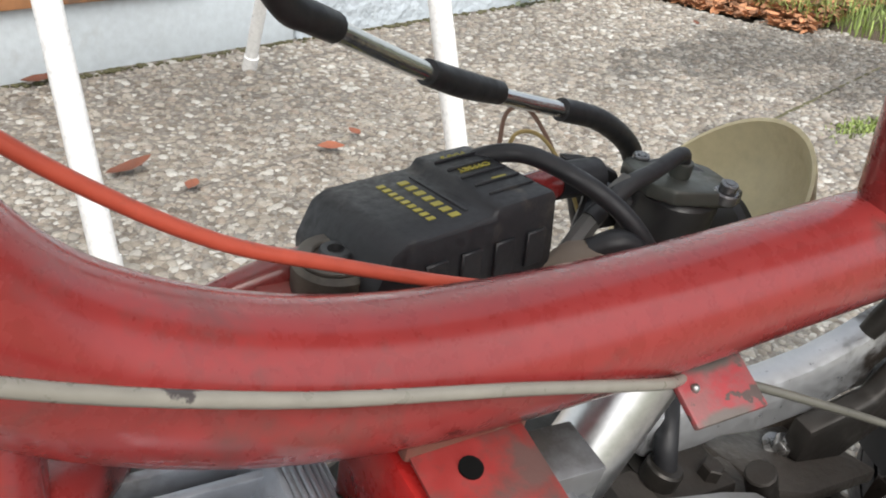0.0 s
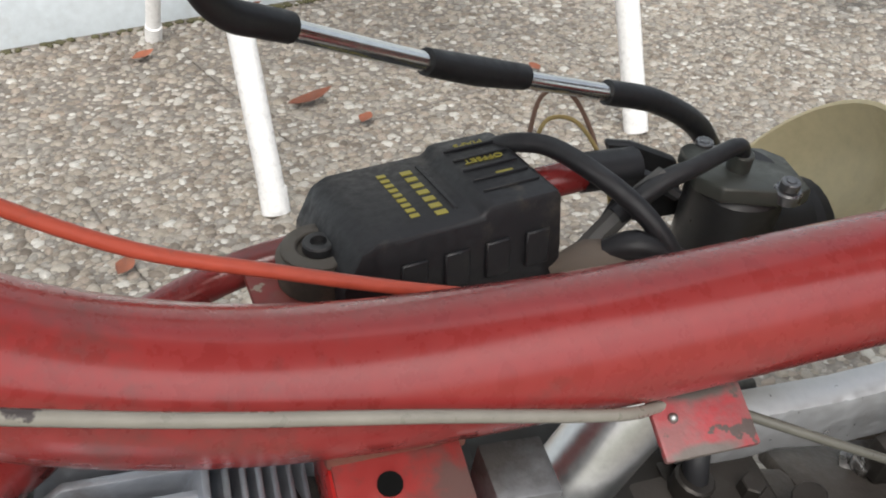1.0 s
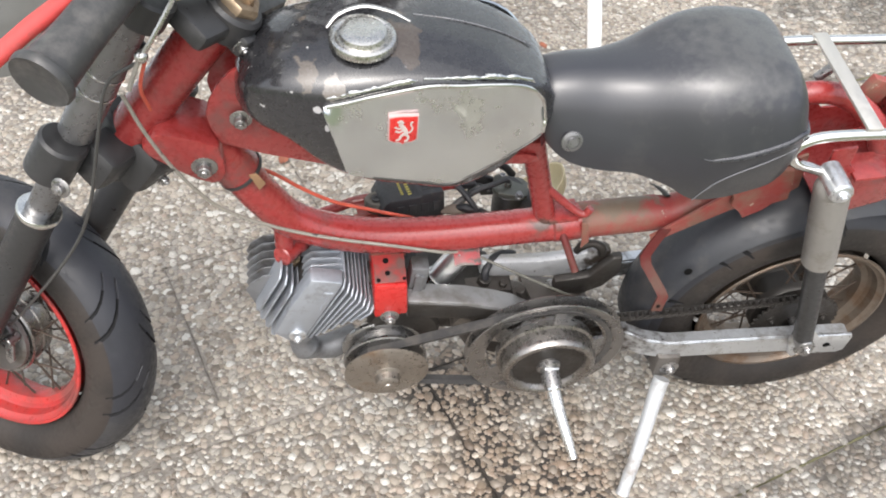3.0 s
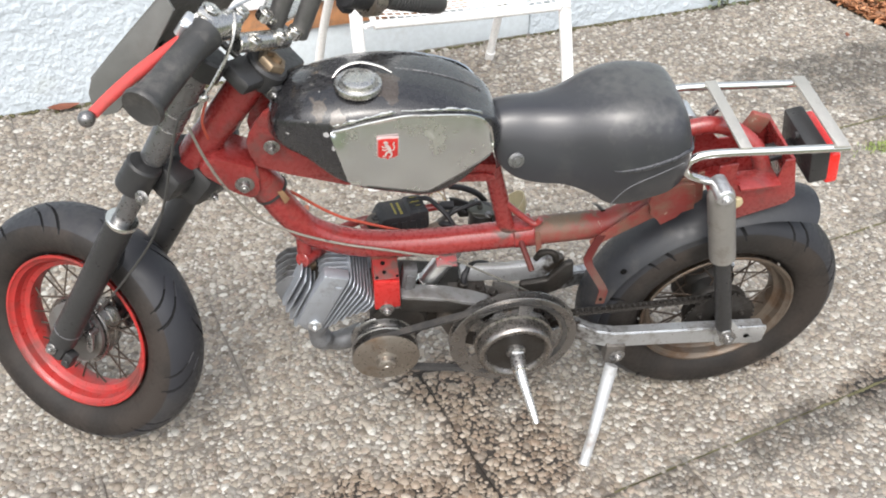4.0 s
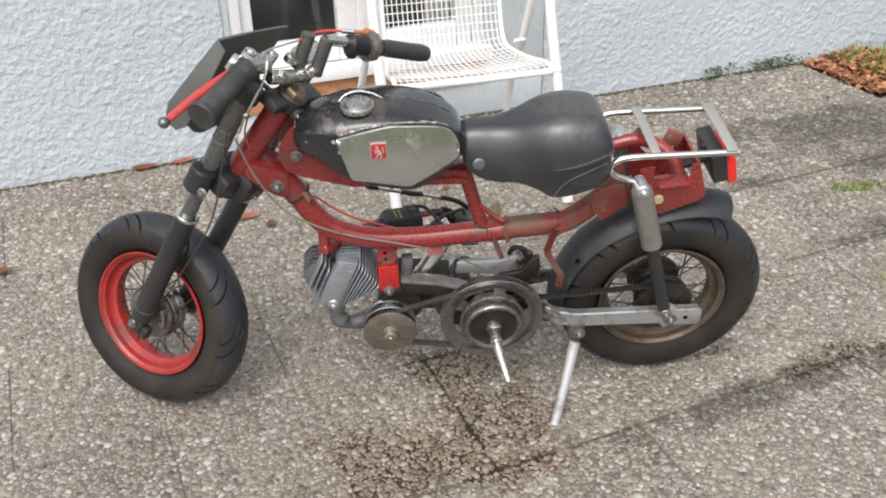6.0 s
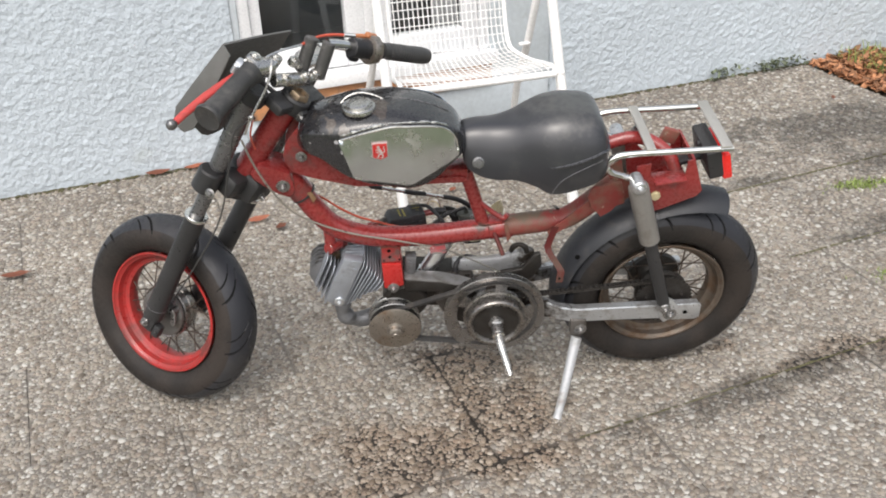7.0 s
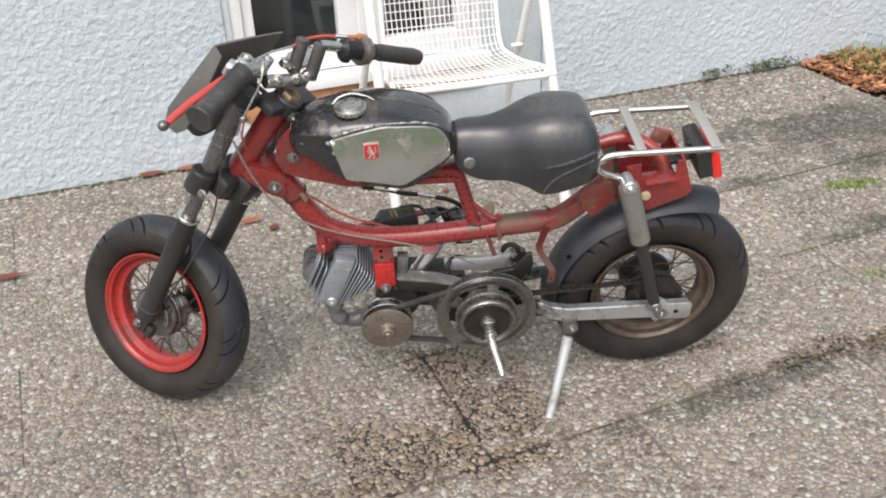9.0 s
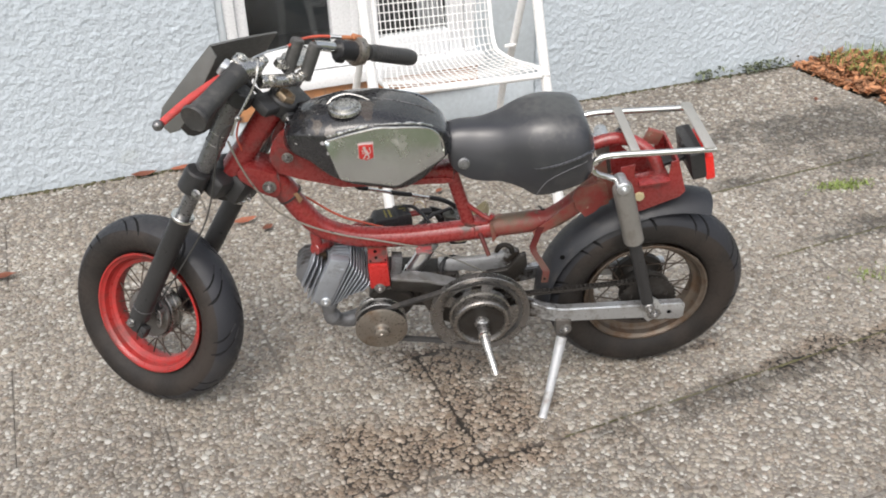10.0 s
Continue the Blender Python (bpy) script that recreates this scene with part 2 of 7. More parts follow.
YELLOW = mat("yellow_print", (0.36, 0.31, 0.05), 0.5, var=0.15)
WHITE_PAINT = mat("white_chair_paint", (0.82, 0.82, 0.81), 0.35, var=0.05, dirt=(0.58, 0.56, 0.50), dirt_at=0.72, bump=0.08)
WHITE_FRAME = mat("white_window_paint", (0.78, 0.79, 0.80), 0.35, var=0.05, dirt=(0.55, 0.54, 0.50), dirt_at=0.7, bump=0.06)
PLASTER = mat("smooth_pale_plaster", (0.54, 0.59, 0.62), 0.8, var=0.08, scale=5, fine=60, bump=0.3, dirt=(0.42, 0.44, 0.44), dirt_at=0.66, dirt_scale=9, bump_size=0.002)
WOOD = mat("weathered_orange_wood", (0.42, 0.20, 0.09), 0.7, var=0.3, scale=10, dirt=(0.16, 0.11, 0.08), dirt_at=0.56, dirt_scale=18)
LEAF = mat("dry_leaf", (0.22, 0.074, 0.04), 0.6, var=0.35, scale=30, each=0.4)
LITTER = mat("leaf_litter", (0.33, 0.155, 0.075), 0.65, var=0.4, scale=20, island=0.6)
GRASS = mat("grass_blades", (0.19, 0.25, 0.06), 0.55, var=0.35, island=0.5)
LAWN = mat("far_lawn", (0.11, 0.125, 0.07), 0.9, var=0.35, scale=1.5, fine=30, bump=0.5, bump_size=0.02)
SOIL = mat("dark_soil", (0.09, 0.065, 0.045), 0.9, var=0.4, scale=12, fine=50, bump=0.8, bump_size=0.01)
# one dark colour on every side of the room, so the panes look unlit
DARK_ROOM = mat("unlit_room_dark", (0.05, 0.055, 0.06), 0.8, var=0.5, scale=3)
CURTAIN = mat("grey_net_curtain", (0.42, 0.42, 0.43), 0.8, var=0.15)
GLASS = bpy.data.materials.new("window_glass")
GLASS.use_nodes = True
gb = GLASS.node_tree.nodes["Principled BSDF"]
gb.inputs["Roughness"].default_value, gb.inputs["Transmission Weight"].default_value = 0.03, 1.0
gb.inputs["Base Color"].default_value = (0.9, 0.93, 0.93, 1)


def roughcast():
    """Pale blue-white thrown plaster with coarse lumps."""
    m = mat("roughcast_plaster", (0.465, 0.518, 0.56), 0.85, var=0.06, scale=3, fine=70, bump=0.0, dirt=(0.42, 0.46, 0.46), dirt_at=0.68, dirt_scale=4)
    n, l = m.node_tree.nodes, m.node_tree.links
    tc = n.new("ShaderNodeTexCoord")
    a = n.new("ShaderNodeTexNoise")
    a.inputs["Scale"].default_value, a.inputs["Detail"].default_value, a.inputs["Roughness"].default_value = 60, 3, 0.55
    v = n.new("ShaderNodeTexVoronoi")
    v.inputs["Scale"].default_value = 95
    l.new(tc.outputs["Object"], a.inputs["Vector"]), l.new(tc.outputs["Object"], v.inputs["Vector"])
    s = n.new("ShaderNodeMath")
    s.operation = "SUBTRACT"
    l.new(a.outputs["Fac"], s.inputs[0]), l.new(v.outputs["Distance"], s.inputs[1])
    bp = n.new("ShaderNodeBump")
    bp.inputs["Strength"].default_value, bp.inputs["Distance"].default_value = 0.4, 0.006
    l.new(s.outputs[0], bp.inputs["Height"])
    l.new(bp.outputs[0], n["Principled BSDF"].inputs["Normal"])
    return m


ROUGHCAST = roughcast()


def gravel(name, island, tones, oil_tone, rough):
    """Washed river gravel: cream, tan, brown and grey stones; a dark oil stain spreads under the engine."""
    m = bpy.data.materials.new(name)
    m.use_nodes = True
    n, l = m.node_tree.nodes, m.node_tree.links
    b = n["Principled BSDF"]
    geo, tc = n.new("ShaderNodeNewGeometry"), n.new("ShaderNodeTexCoord")
    ramp = n.new("ShaderNodeValToRGB")
    e = ramp.color_ramp.elements
    while len(e) < len(tones):
        e.new(0.5)
    for el, (p, c) in zip(e, tones):
        el.position, el.color = p, (*c, 1)
    if island:
        l.new(geo.outputs["Random Per Island"], ramp.inputs[0])
    else:
        v = n.new("ShaderNodeTexNoise")
        v.inputs["Scale"].default_value, v.inputs["Detail"].default_value = 120, 4
        l.new(geo.outputs["Position"], v.inputs["Vector"])
        l.new(v.outputs["Fac"], ramp.inputs[0])
    no = n.new("ShaderNodeTexNoise")
    no.inputs["Scale"].default_value, no.inputs["Detail"].default_value = 300, 3
    l.new(geo.outputs["Position"], no.inputs["Vector"])
    pt = n.new("ShaderNodeTexNoise")
    pt.inputs["Scale"].default_value, pt.inputs["Detail"].default_value = 2.2, 5
    l.new(geo.outputs["Position"], pt.inputs["Vector"])

    def mapped(src, a, b_, lo, hi):
        r = n.new("ShaderNodeMapRange")
        r.inputs[1].default_value, r.inputs[2].default_value, r.inputs[3].default_value, r.inputs[4].default_value = a, b_, lo, hi
        l.new(src, r.inputs[0])
        return r.outputs[0]

    def times(a, c):
        x = n.new("ShaderNodeMath")
        x.operation = "MULTIPLY"
        for s, v in ((x.inputs[0], a), (x.inputs[1], c)):
            if isinstance(v, float):
                s.default_value = v
            else:
                l.new(v, s)
        return x.outputs[0]

    def blob(x0, y0, sx, sy, turn=0.0):
        mp = n.new("ShaderNodeMapping")
        mp.vector_type = "TEXTURE"
        mp.inputs["Location"].default_value = (x0, y0, 0)
        mp.inputs["Rotation"].default_value = (0, 0, radians(turn))
        mp.inputs["Scale"].default_value = (sx, sy, 1000)
        l.new(geo.outputs["Position"], mp.inputs["Vector"])
        ln = n.new("ShaderNodeVectorMath")
        ln.operation = "LENGTH"
        l.new(mp.outputs[0], ln.inputs[0])
        ad = n.new("ShaderNodeMath")
        ad.operation = "ADD"
        l.new(ln.outputs["Value"], ad.inputs[0])
        l.new(mapped(stain.outputs["Fac"], 0.25, 0.75, -0.75, 0.75), ad.inputs[1])
        return mapped(ad.outputs[0], 0.55, 1.25, 1.0, 0.0)

    stain = n.new("ShaderNodeTexNoise")
    stain.inputs["Scale"].default_value, stain.inputs["Detail"].default_value, stain.inputs["Roughness"].default_value = 11, 6, 0.65
    l.new(geo.outputs["Position"], stain.inputs["Vector"])
    h = n.new("ShaderNodeHueSaturation")
    h.inputs["Saturation"].default_value = 0.9
    val = times(mapped(no.outputs["Fac"], 0.3, 0.7, 0.85, 1.12), mapped(pt.outputs["Fac"], 0.3, 0.7, 0.86, 1.1))

    def pooled(spots):
        src = None
        for spot in spots:
            f = blob(*spot)
            if src is not None:
                most = n.new("ShaderNodeMath")
                most.operation = "MAXIMUM"
                l.new(src, most.inputs[0]), l.new(f, most.inputs[1])
                f = most.outputs[0]
            src = f
        return src

    oil = pooled(((0.06, 0.06, 0.15, 0.075, -15), (0.075, -0.05, 0.085, 0.13, 15), (0.10, -0.15, 0.095, 0.11, 0), (0.02, -0.22, 0.15, 0.07, 0), (-0.10, -0.285, 0.19, 0.07, 12), (-0.15, -0.20, 0.13, 0.08, 0), (0.145, -0.27, 0.14, 0.055, 15), (0.17, -0.13, 0.10, 0.12, 0), (0.82, -0.07, 0.10, 0.022, 17), (0.97, -0.02, 0.13, 0.045, 17), (1.12, 0.005, 0.10, 0.06, 17), (0.685, 0.032, 0.05, 0.02, 10)))
    # broad darker patches of the paving, mostly beside the garden bed
    dark_patch = pooled(((1.45, 0.55, 0.28, 0.05, 17), (1.62, 1.27, 0.44, 0.20, 8), (1.90, 1.16, 0.30, 0.20, 0), (1.70, 0.99, 0.28, 0.11, 10), (1.12, 0.875, 0.12, 0.04, 10), (0.75, -0.12, 0.35, 0.05, 17)))
    l.new(times(times(val, mapped(oil, 0, 1, 1.0, oil_tone)), mapped(dark_patch, 0, 1, 1.0, 0.48)), h.inputs["Value"])
    l.new(ramp.outputs[0], h.inputs["Color"])
    tint = n.new("ShaderNodeMix")
    tint.data_type, tint.blend_type = "RGBA", "MULTIPLY"
    l.new(oil, tint.inputs[0]), l.new(h.outputs[0], tint.inputs[6])
    tint.inputs[7].default_value = (1.0, 0.89, 0.80, 1)
    l.new(tint.outputs[2], b.inputs["Base Color"])
    l.new(mapped(oil, 0, 1, rough, rough - 0.2), b.inputs["Roughness"])
    bp = n.new("ShaderNodeBump")
    bp.inputs["Strength"].default_value, bp.inputs["Distance"].default_value = 0.3, 0.001
    l.new(no.outputs["Fac"], bp.inputs["Height"])
    l.new(bp.outputs[0], b.inputs["Normal"])
    return m


PEBBLE = gravel("washed_pebbles", True, [(0.0, (0.110, 0.088, 0.068)), (0.14, (0.186, 0.154, 0.118)), (0.32, (0.282, 0.247, 0.196)), (0.50, (0.210, 0.196, 0.172)), (0.64, (0.332, 0.302, 0.250)), (0.78, (0.248, 0.198, 0.152)), (0.90, (0.390, 0.372, 0.330)), (1.0, (0.465, 0.452, 0.412))], 0.76, 0.55)
MORTAR = gravel("slab_mortar", False, [(0.25, (0.098, 0.084, 0.070)), (0.45, (0.163, 0.144, 0.123)), (0.6, (0.208, 0.187, 0.162)), (0.8, (0.262, 0.240, 0.211))], 0.13, 0.8)
MOSS = mat("moss", (0.085, 0.08, 0.038), 0.9, var=0.4, scale=20, fine=160, bump=0.8, bump_size=0.004)


# ------------------------------------------------------------------ mesh helpers
V = Vector


def finish(bm, material, name, angle=38):
    me = bpy.data.meshes.new(name)
    bmesh.ops.remove_doubles(bm, verts=bm.verts, dist=1e-6)
    bmesh.ops.recalc_face_normals(bm, faces=bm.faces)
    bm.to_mesh(me)
    bm.free()
    me.materials.append(material)
    me.polygons.foreach_set("use_smooth", [True] * len(me.polygons))
    me.set_sharp_from_angle(angle=radians(angle))
    return me


def part(name, bm, material, parent, label="", m=None, angle=38):
    """One mesh under a thing or under a part."""
    ob = new(name, finish(bm, material, name, angle) if isinstance(bm, bmesh.types.BMesh) else bm)
    ob.parent = parent
    if m is not None:
        ob.matrix_basis = m
    return tagged(ob, label)


def holder(name, parent=None, m=None):
    ob = new(name)
    ob.empty_display_size = 0.05
    ob.parent = parent
    if m is not None:
        ob.matrix_basis = m
    return ob


def thing(name, bm, material, label, category, group="", kind="", m=None, angle=38):
    ob = new(name, finish(bm, material, name, angle))
    if m is not None:
        ob.matrix_basis = m
    return tagged(ob, label, category, group, kind)


def B():
    return bmesh.new()


def merge(bm, other, m=Matrix()):
    me = bpy.data.meshes.new("tmp")
    other.transform(m)
    other.to_mesh(me)
    other.free()
    bm.from_mesh(me)
    bpy.data.meshes.remove(me)
    return bm


def spline(pts, steps):
    """Catmull-Rom points through pts."""
    p = [V(q) for q in pts]
    if len(p) < 3 or steps < 2:
        return p
    p = [p[0] * 2 - p[1]] + p + [p[-1] * 2 - p[-2]]
    out = []
    for i in range(1, len(p) - 2):
        for k in range(steps):
            t = k / steps
            a, b, c, d = p[i - 1:i + 3]
            out.append(0.5 * (2 * b + (c - a) * t + (2 * a - 5 * b + 4 * c - d) * t * t + (3 * b - a - 3 * c + d) * t ** 3))
    return out + [p[-2]]


def tube(bm, pts, r, n=12, steps=6, flat=1.0, up=None):
    """A round (or flattened) bar swept along a smooth line; r is one radius or one per given point."""
    line = spline(pts, steps)
    rs = [r] * len(line) if not isinstance(r, (list, tuple)) else [float(q) for q in np.interp(np.linspace(0, len(r) - 1, len(line)), range(len(r)), r)]
    rings, nor = [], None
    for i, q in enumerate(line):
        t = (line[min(i + 1, len(line) - 1)] - line[max(i - 1, 0)]).normalized()
        if nor is None:
            ref = V(up) if up else (V((0, 0, 1)) if abs(t.z) < 0.9 else V((0, 1, 0)))
            nor = (ref - t * ref.dot(t)).normalized()
        else:
            nor = (nor - t * nor.dot(t)).normalized()
        side = t.cross(nor)
        rings.append([bm.verts.new(q + rs[i] * (math.cos(a) * nor * flat + math.sin(a) * side)) for a in (2 * math.pi * k / n for k in range(n))])
    for a, b in zip(rings, rings[1:]):
        for k in range(n):
            bm.faces.new((a[k], a[(k + 1) % n], b[(k + 1) % n], b[k]))
    bm.faces.new(rings[0][::-1]), bm.faces.new(rings[-1])
    return bm


def lathe(bm, prof, m=Matrix(), n=32, warp=None):
    """Turns (radius, height) pairs round z; closed at both ends on the axis if the radius is 0."""
    rings = []
    for r, h in prof:
        if r < 1e-6:
            rings.append([bm.verts.new(m @ V((0, 0, h)))])
        else:
            rings.append([bm.verts.new(m @ V((r * math.cos(a), r * math.sin(a), h))) for a in (2 * math.pi * k / n for k in range(n))])
    for a, b in zip(rings, rings[1:]):
        for k in range(n):
            j = (k + 1) % n
            if len(a) == 1 and len(b) == 1:
                continue
            if len(a) == 1:
                bm.faces.new((a[0], b[j], b[k]))
            elif len(b) == 1:
                bm.faces.new((a[k], a[j], b[0]))
            else:
                bm.faces.new((a[k], a[j], b[j], b[k]))
    return bm


def box(bm, size, m=Matrix(), bevel=0.002, seg=2):
    t = B()
    bmesh.ops.create_cube(t, size=1, matrix=Matrix.Diagonal((*size, 1)))
    if bevel:
        bmesh.ops.bevel(t, geom=t.edges[:], offset=bevel, segments=seg, profile=0.5, affect="EDGES")
    return merge(bm, t, m)


def plate(bm, outline, y0, y1, bevel=0.0015, m=Matrix()):
    """A flat piece: an outline in x and z, from y0 to y1, with eased edges."""
    t = B()
    a = [t.verts.new((x, y0, z)) for x, z in outline]
    b = [t.verts.new((x, y1, z)) for x, z in outline]
    t.faces.new(a), t.faces.new(b[::-1])
    for i in range(len(a)):
        j = (i + 1) % len(a)
        t.faces.new((a[i], b[i], b[j], a[j]))
    bmesh.ops.recalc_face_normals(t, faces=t.faces)
    if bevel:
        bmesh.ops.bevel(t, geom=t.edges[:], offset=bevel, segments=2, profile=0.5, affect="EDGES")
    return merge(bm, t, m)


def along(a, b):
    """The pose at a whose z points to b."""
    a, b = V(a), V(b)
    return Matrix.Translation(a) @ (b - a).to_track_quat("Z", "Y").to_matrix().to_4x4()


def rod(bm, a, b, r, n=16, r2=None, ease=0.0):
    h = (V(b) - V(a)).length
    r2 = r if r2 is None else r2
    e = ease or min(r, r2) * 0.12
    return lathe(bm, [(0, 0), (r - e, 0), (r, e), (r2, h - e), (r2 - e, h), (0, h)], along(a, b), n)


def bolt(bm, at, to, r=0.007, h=0.006, washer=True):
    """A hexagon head on a washer, facing from at towards to."""
    m = along(at, to)
    if washer:
        lathe(bm, [(0, 0), (r * 1.55, 0), (r * 1.6, 0.0005), (r * 1.6, 0.0012), (r * 1.5, 0.0017), (0, 0.0017)], m, 20)
    t = B()
    bmesh.ops.create_cone(t, cap_ends=True, segments=6, radius1=r, radius2=r, depth=h)
    bmesh.ops.bevel(t, geom=t.edges[:], offset=r * 0.1, segments=1, affect="EDGES")
    merge(bm, t, m @ Matrix.Translation((0, 0, 0.0017 + h / 2)))
    lathe(bm, [(0, 0.0017 + h), (r * 0.5, 0.0017 + h), (r * 0.5, 0.003 + h), (r * 0.4, 0.004 + h), (0, 0.004 + h)], m, 12)
    return bm


def text(body, size, m, material, parent, name="lettering"):
    cu = bpy.data.curves.new(name, "FONT")
    cu.body, cu.size, cu.extrude, cu.align_x, cu.align_y = body, size, 0.0002, "CENTER", "CENTER"
    ob = new("tmp", cu)
    dg = bpy.context.evaluated_depsgraph_get()
    me = bpy.data.meshes.new_from_object(ob.evaluated_get(dg))
    bpy.data.objects.remove(ob)
    me.materials.clear()
    me.materials.append(material)
    return part(name, me, material, parent, "", m)


# ------------------------------------------------------------------ the house wall
WALL_AT, WALL_TURN = (-1.27, 1.203, 0), 13.5
WALL = pose(*WALL_AT, 0, 0, WALL_TURN)
D0, D1, DZ, D_TOP = 0.79, 1.69, 0.262, 2.25        # opening of the glazed door, along the wall


def wall_piece(x0, x1, z0, z1, material, name, label, y0=0.0, y1=0.25):
    bm = B()
    box(bm, (x1 - x0, y1 - y0, z1 - z0), Matrix.Translation(((x0 + x1) / 2, (y0 + y1) / 2, (z0 + z1) / 2)), bevel=0.004)
    return thing(name, bm, material, label, "wall", kind="structure", m=WALL)


def rough_wall(x0, x1, z0, z1, name):
    """A wall whose thrown plaster stands out in lumps of its own."""
    step = 0.0068
    nx, nz = int((x1 - x0) / step), int((min(z1, 0.95) - z0) / step)
    bm = B()
    rows = []
    for j in range(nz + 1):
        z = z0 + j * step
        row = []
        for i in range(nx + 1):
            x = x0 + (x1 - x0) * i / nx
            q = V((x * 64, z * 76, 3.7))
            h = 0.0050 * max(0, noise.noise(q) + 0.25) + 0.0032 * max(0, noise.noise(q * 2.1 + V((9, 2, 1)))) + 0.004 * noise.noise(V((x * 3, z * 3, 1)))
            row.append(bm.verts.new((x, -h, z)))
        rows.append(row)
    for a, b in zip(rows, rows[1:]):
        for k in range(nx):
            bm.faces.new((a[k], a[k + 1], b[k + 1], b[k]))
    z_top = rows[-1][0].co.z
    box(bm, (x1 - x0, 0.25, z1 - z0), Matrix.Translation(((x0 + x1) / 2, 0.131, (z0 + z1) / 2)), bevel=0)
    box(bm, (x1 - x0, 0.02, z1 - z_top), Matrix.Translation(((x0 + x1) / 2, 0.003, (z1 + z_top) / 2)), bevel=0)
    return thing(name, bm, ROUGHCAST, "pale blue-white roughcast plaster house wall", "wall", kind="structure", m=WALL, angle=80)


rough_wall(-0.75, 0.765, -0.05, 3.0, "wall_left")
rough_wall(1.93, 3.7, -0.05, 3.0, "wall_right")
wall_piece(-4.0, -0.75, -0.05, 3.0, ROUGHCAST, "wall_far_left", "pale blue-white roughcast plaster house wall")
wall_piece(3.7, 7.0, -0.05, 3.0, ROUGHCAST, "wall_far_right", "pale blue-white roughcast plaster house wall")
wall_piece(0.765, 1.93, -0.05, 0.128, PLASTER, "wall_plinth", "smooth pale plaster plinth under the glazed door", 0.004)
wall_piece(D1, 1.93, 0.128, 3.0, PLASTER, "wall_reveal", "smooth pale plaster beside the glazed door", 0.004)
wall_piece(0.765, D1, D_TOP, 3.0, PLASTER, "wall_lintel", "smooth pale plaster above the glazed door", 0.004)
wall_piece(0.765, D0, 0.128, D_TOP, PLASTER, "wall_jamb", "smooth pale plaster strip beside the glazed door", 0.004)
wall_piece(0.765, D1, 2.96, 3.0, PLASTER, "wall_band", "smooth pale plaster band", 0.0)


def glazed_door():
    door = holder("door_1", None, WALL)
    tagged(door, "white painted glazed door with two dark panes", "door", kind="structure")

    def bar(name, x0, x1, z0, z1, y0, y1, mt=WHITE_FRAME, bevel=0.004):
        bm = B()
        box(bm, (x1 - x0, y1 - y0, z1 - z0), Matrix.Translation(((x0 + x1) / 2, (y0 + y1) / 2, (z0 + z1) / 2)), bevel=bevel)
        return part(name, bm, mt, door)

    bar("door_frame", D0, D0 + 0.040, DZ, D_TOP, 0.015, 0.10)
    bar("door_frame", D1 - 0.035, D1, DZ, D_TOP, 0.015, 0.10)
    bar("door_frame", D0 + 0.040, D1 - 0.035, D_TOP - 0.05, D_TOP, 0.015, 0.10)
    mid = 1.244
    for a, b in ((D0 + 0.042, mid - 0.004), (mid + 0.004, D1 - 0.037)):
        bar("stile", a, a + (0.038 if a < 1 else 0.080), DZ + 0.004, D_TOP - 0.052, 0.035, 0.085)
        bar("stile", b - (0.080 if a < 1 else 0.056), b, DZ + 0.004, D_TOP - 0.052, 0.035, 0.085)
        bar("bottom_rail", a + (0.039 if a < 1 else 0.081), b - (0.081 if a < 1 else 0.057), DZ + 0.004, DZ + 0.085, 0.035, 0.085)
        bar("top_rail", a + (0.039 if a < 1 else 0.081), b - (0.081 if a < 1 else 0.057), D_TOP - 0.14, D_TOP - 0.053, 0.035, 0.085)
        g = bar("pane", a + 0.03, b - 0.05, DZ + 0.08, D_TOP - 0.13, 0.058, 0.062, GLASS, 0)
        g.visible_shadow = False
    bar("cover_strip", mid - 0.018, mid + 0.018, DZ + 0.004, D_TOP - 0.06, 0.022, 0.034)
    bar("threshold", D0 - 0.01, D1 + 0.02, DZ - 0.042, DZ, -0.035, 0.10)
    # folds of a net curtain behind the second leaf, and an added dark box for the unlit room
    bm = B()
    pts = [V((1.50 + 0.10 * k / 40, 0.115 + 0.008 * math.sin(k * 1.3), 0)) for k in range(41)]
    lo = [bm.verts.new(p + V((0, 0, 0.26))) for p in pts]
    hi = [bm.verts.new(p + V((0, 0, 2.2))) for p in pts]
    for k in range(40):
        bm.faces.new((lo[k], lo[k + 1], hi[k + 1], hi[k]))
    thing("curtain", bm, CURTAIN, "pale grey net curtain hanging behind the glass", "curtain", m=WALL)
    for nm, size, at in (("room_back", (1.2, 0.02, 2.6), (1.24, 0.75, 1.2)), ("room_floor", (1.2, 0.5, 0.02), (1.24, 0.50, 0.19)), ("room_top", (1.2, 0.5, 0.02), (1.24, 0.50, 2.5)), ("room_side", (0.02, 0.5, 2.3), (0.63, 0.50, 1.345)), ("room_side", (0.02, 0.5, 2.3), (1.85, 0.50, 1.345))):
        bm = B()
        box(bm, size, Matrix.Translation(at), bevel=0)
        thing(nm, bm, DARK_ROOM, "added dark side of the unlit room behind the glazed door", "wall", kind="structure", m=WALL)


glazed_door()
bm = B()
box(bm, (0.90, 0.05, 0.089), Matrix.Translation((1.24, 0.012, 0.1745)), bevel=0.004)
thing("sill_board", bm, WOOD, "weathered orange-brown wooden board under the door sill", "board", m=WALL)

# ------------------------------------------------------------------ ground: gravel-faced concrete slabs
SLAB_TURN = 16.5
CU, SU = math.cos(radians(SLAB_TURN)), math.sin(radians(SLAB_TURN))
GRID = pose(0, 0, 0, 0, 0, SLAB_TURN)
SL_L, SL_W, JOINT = 0.592, 0.40, 0.0021
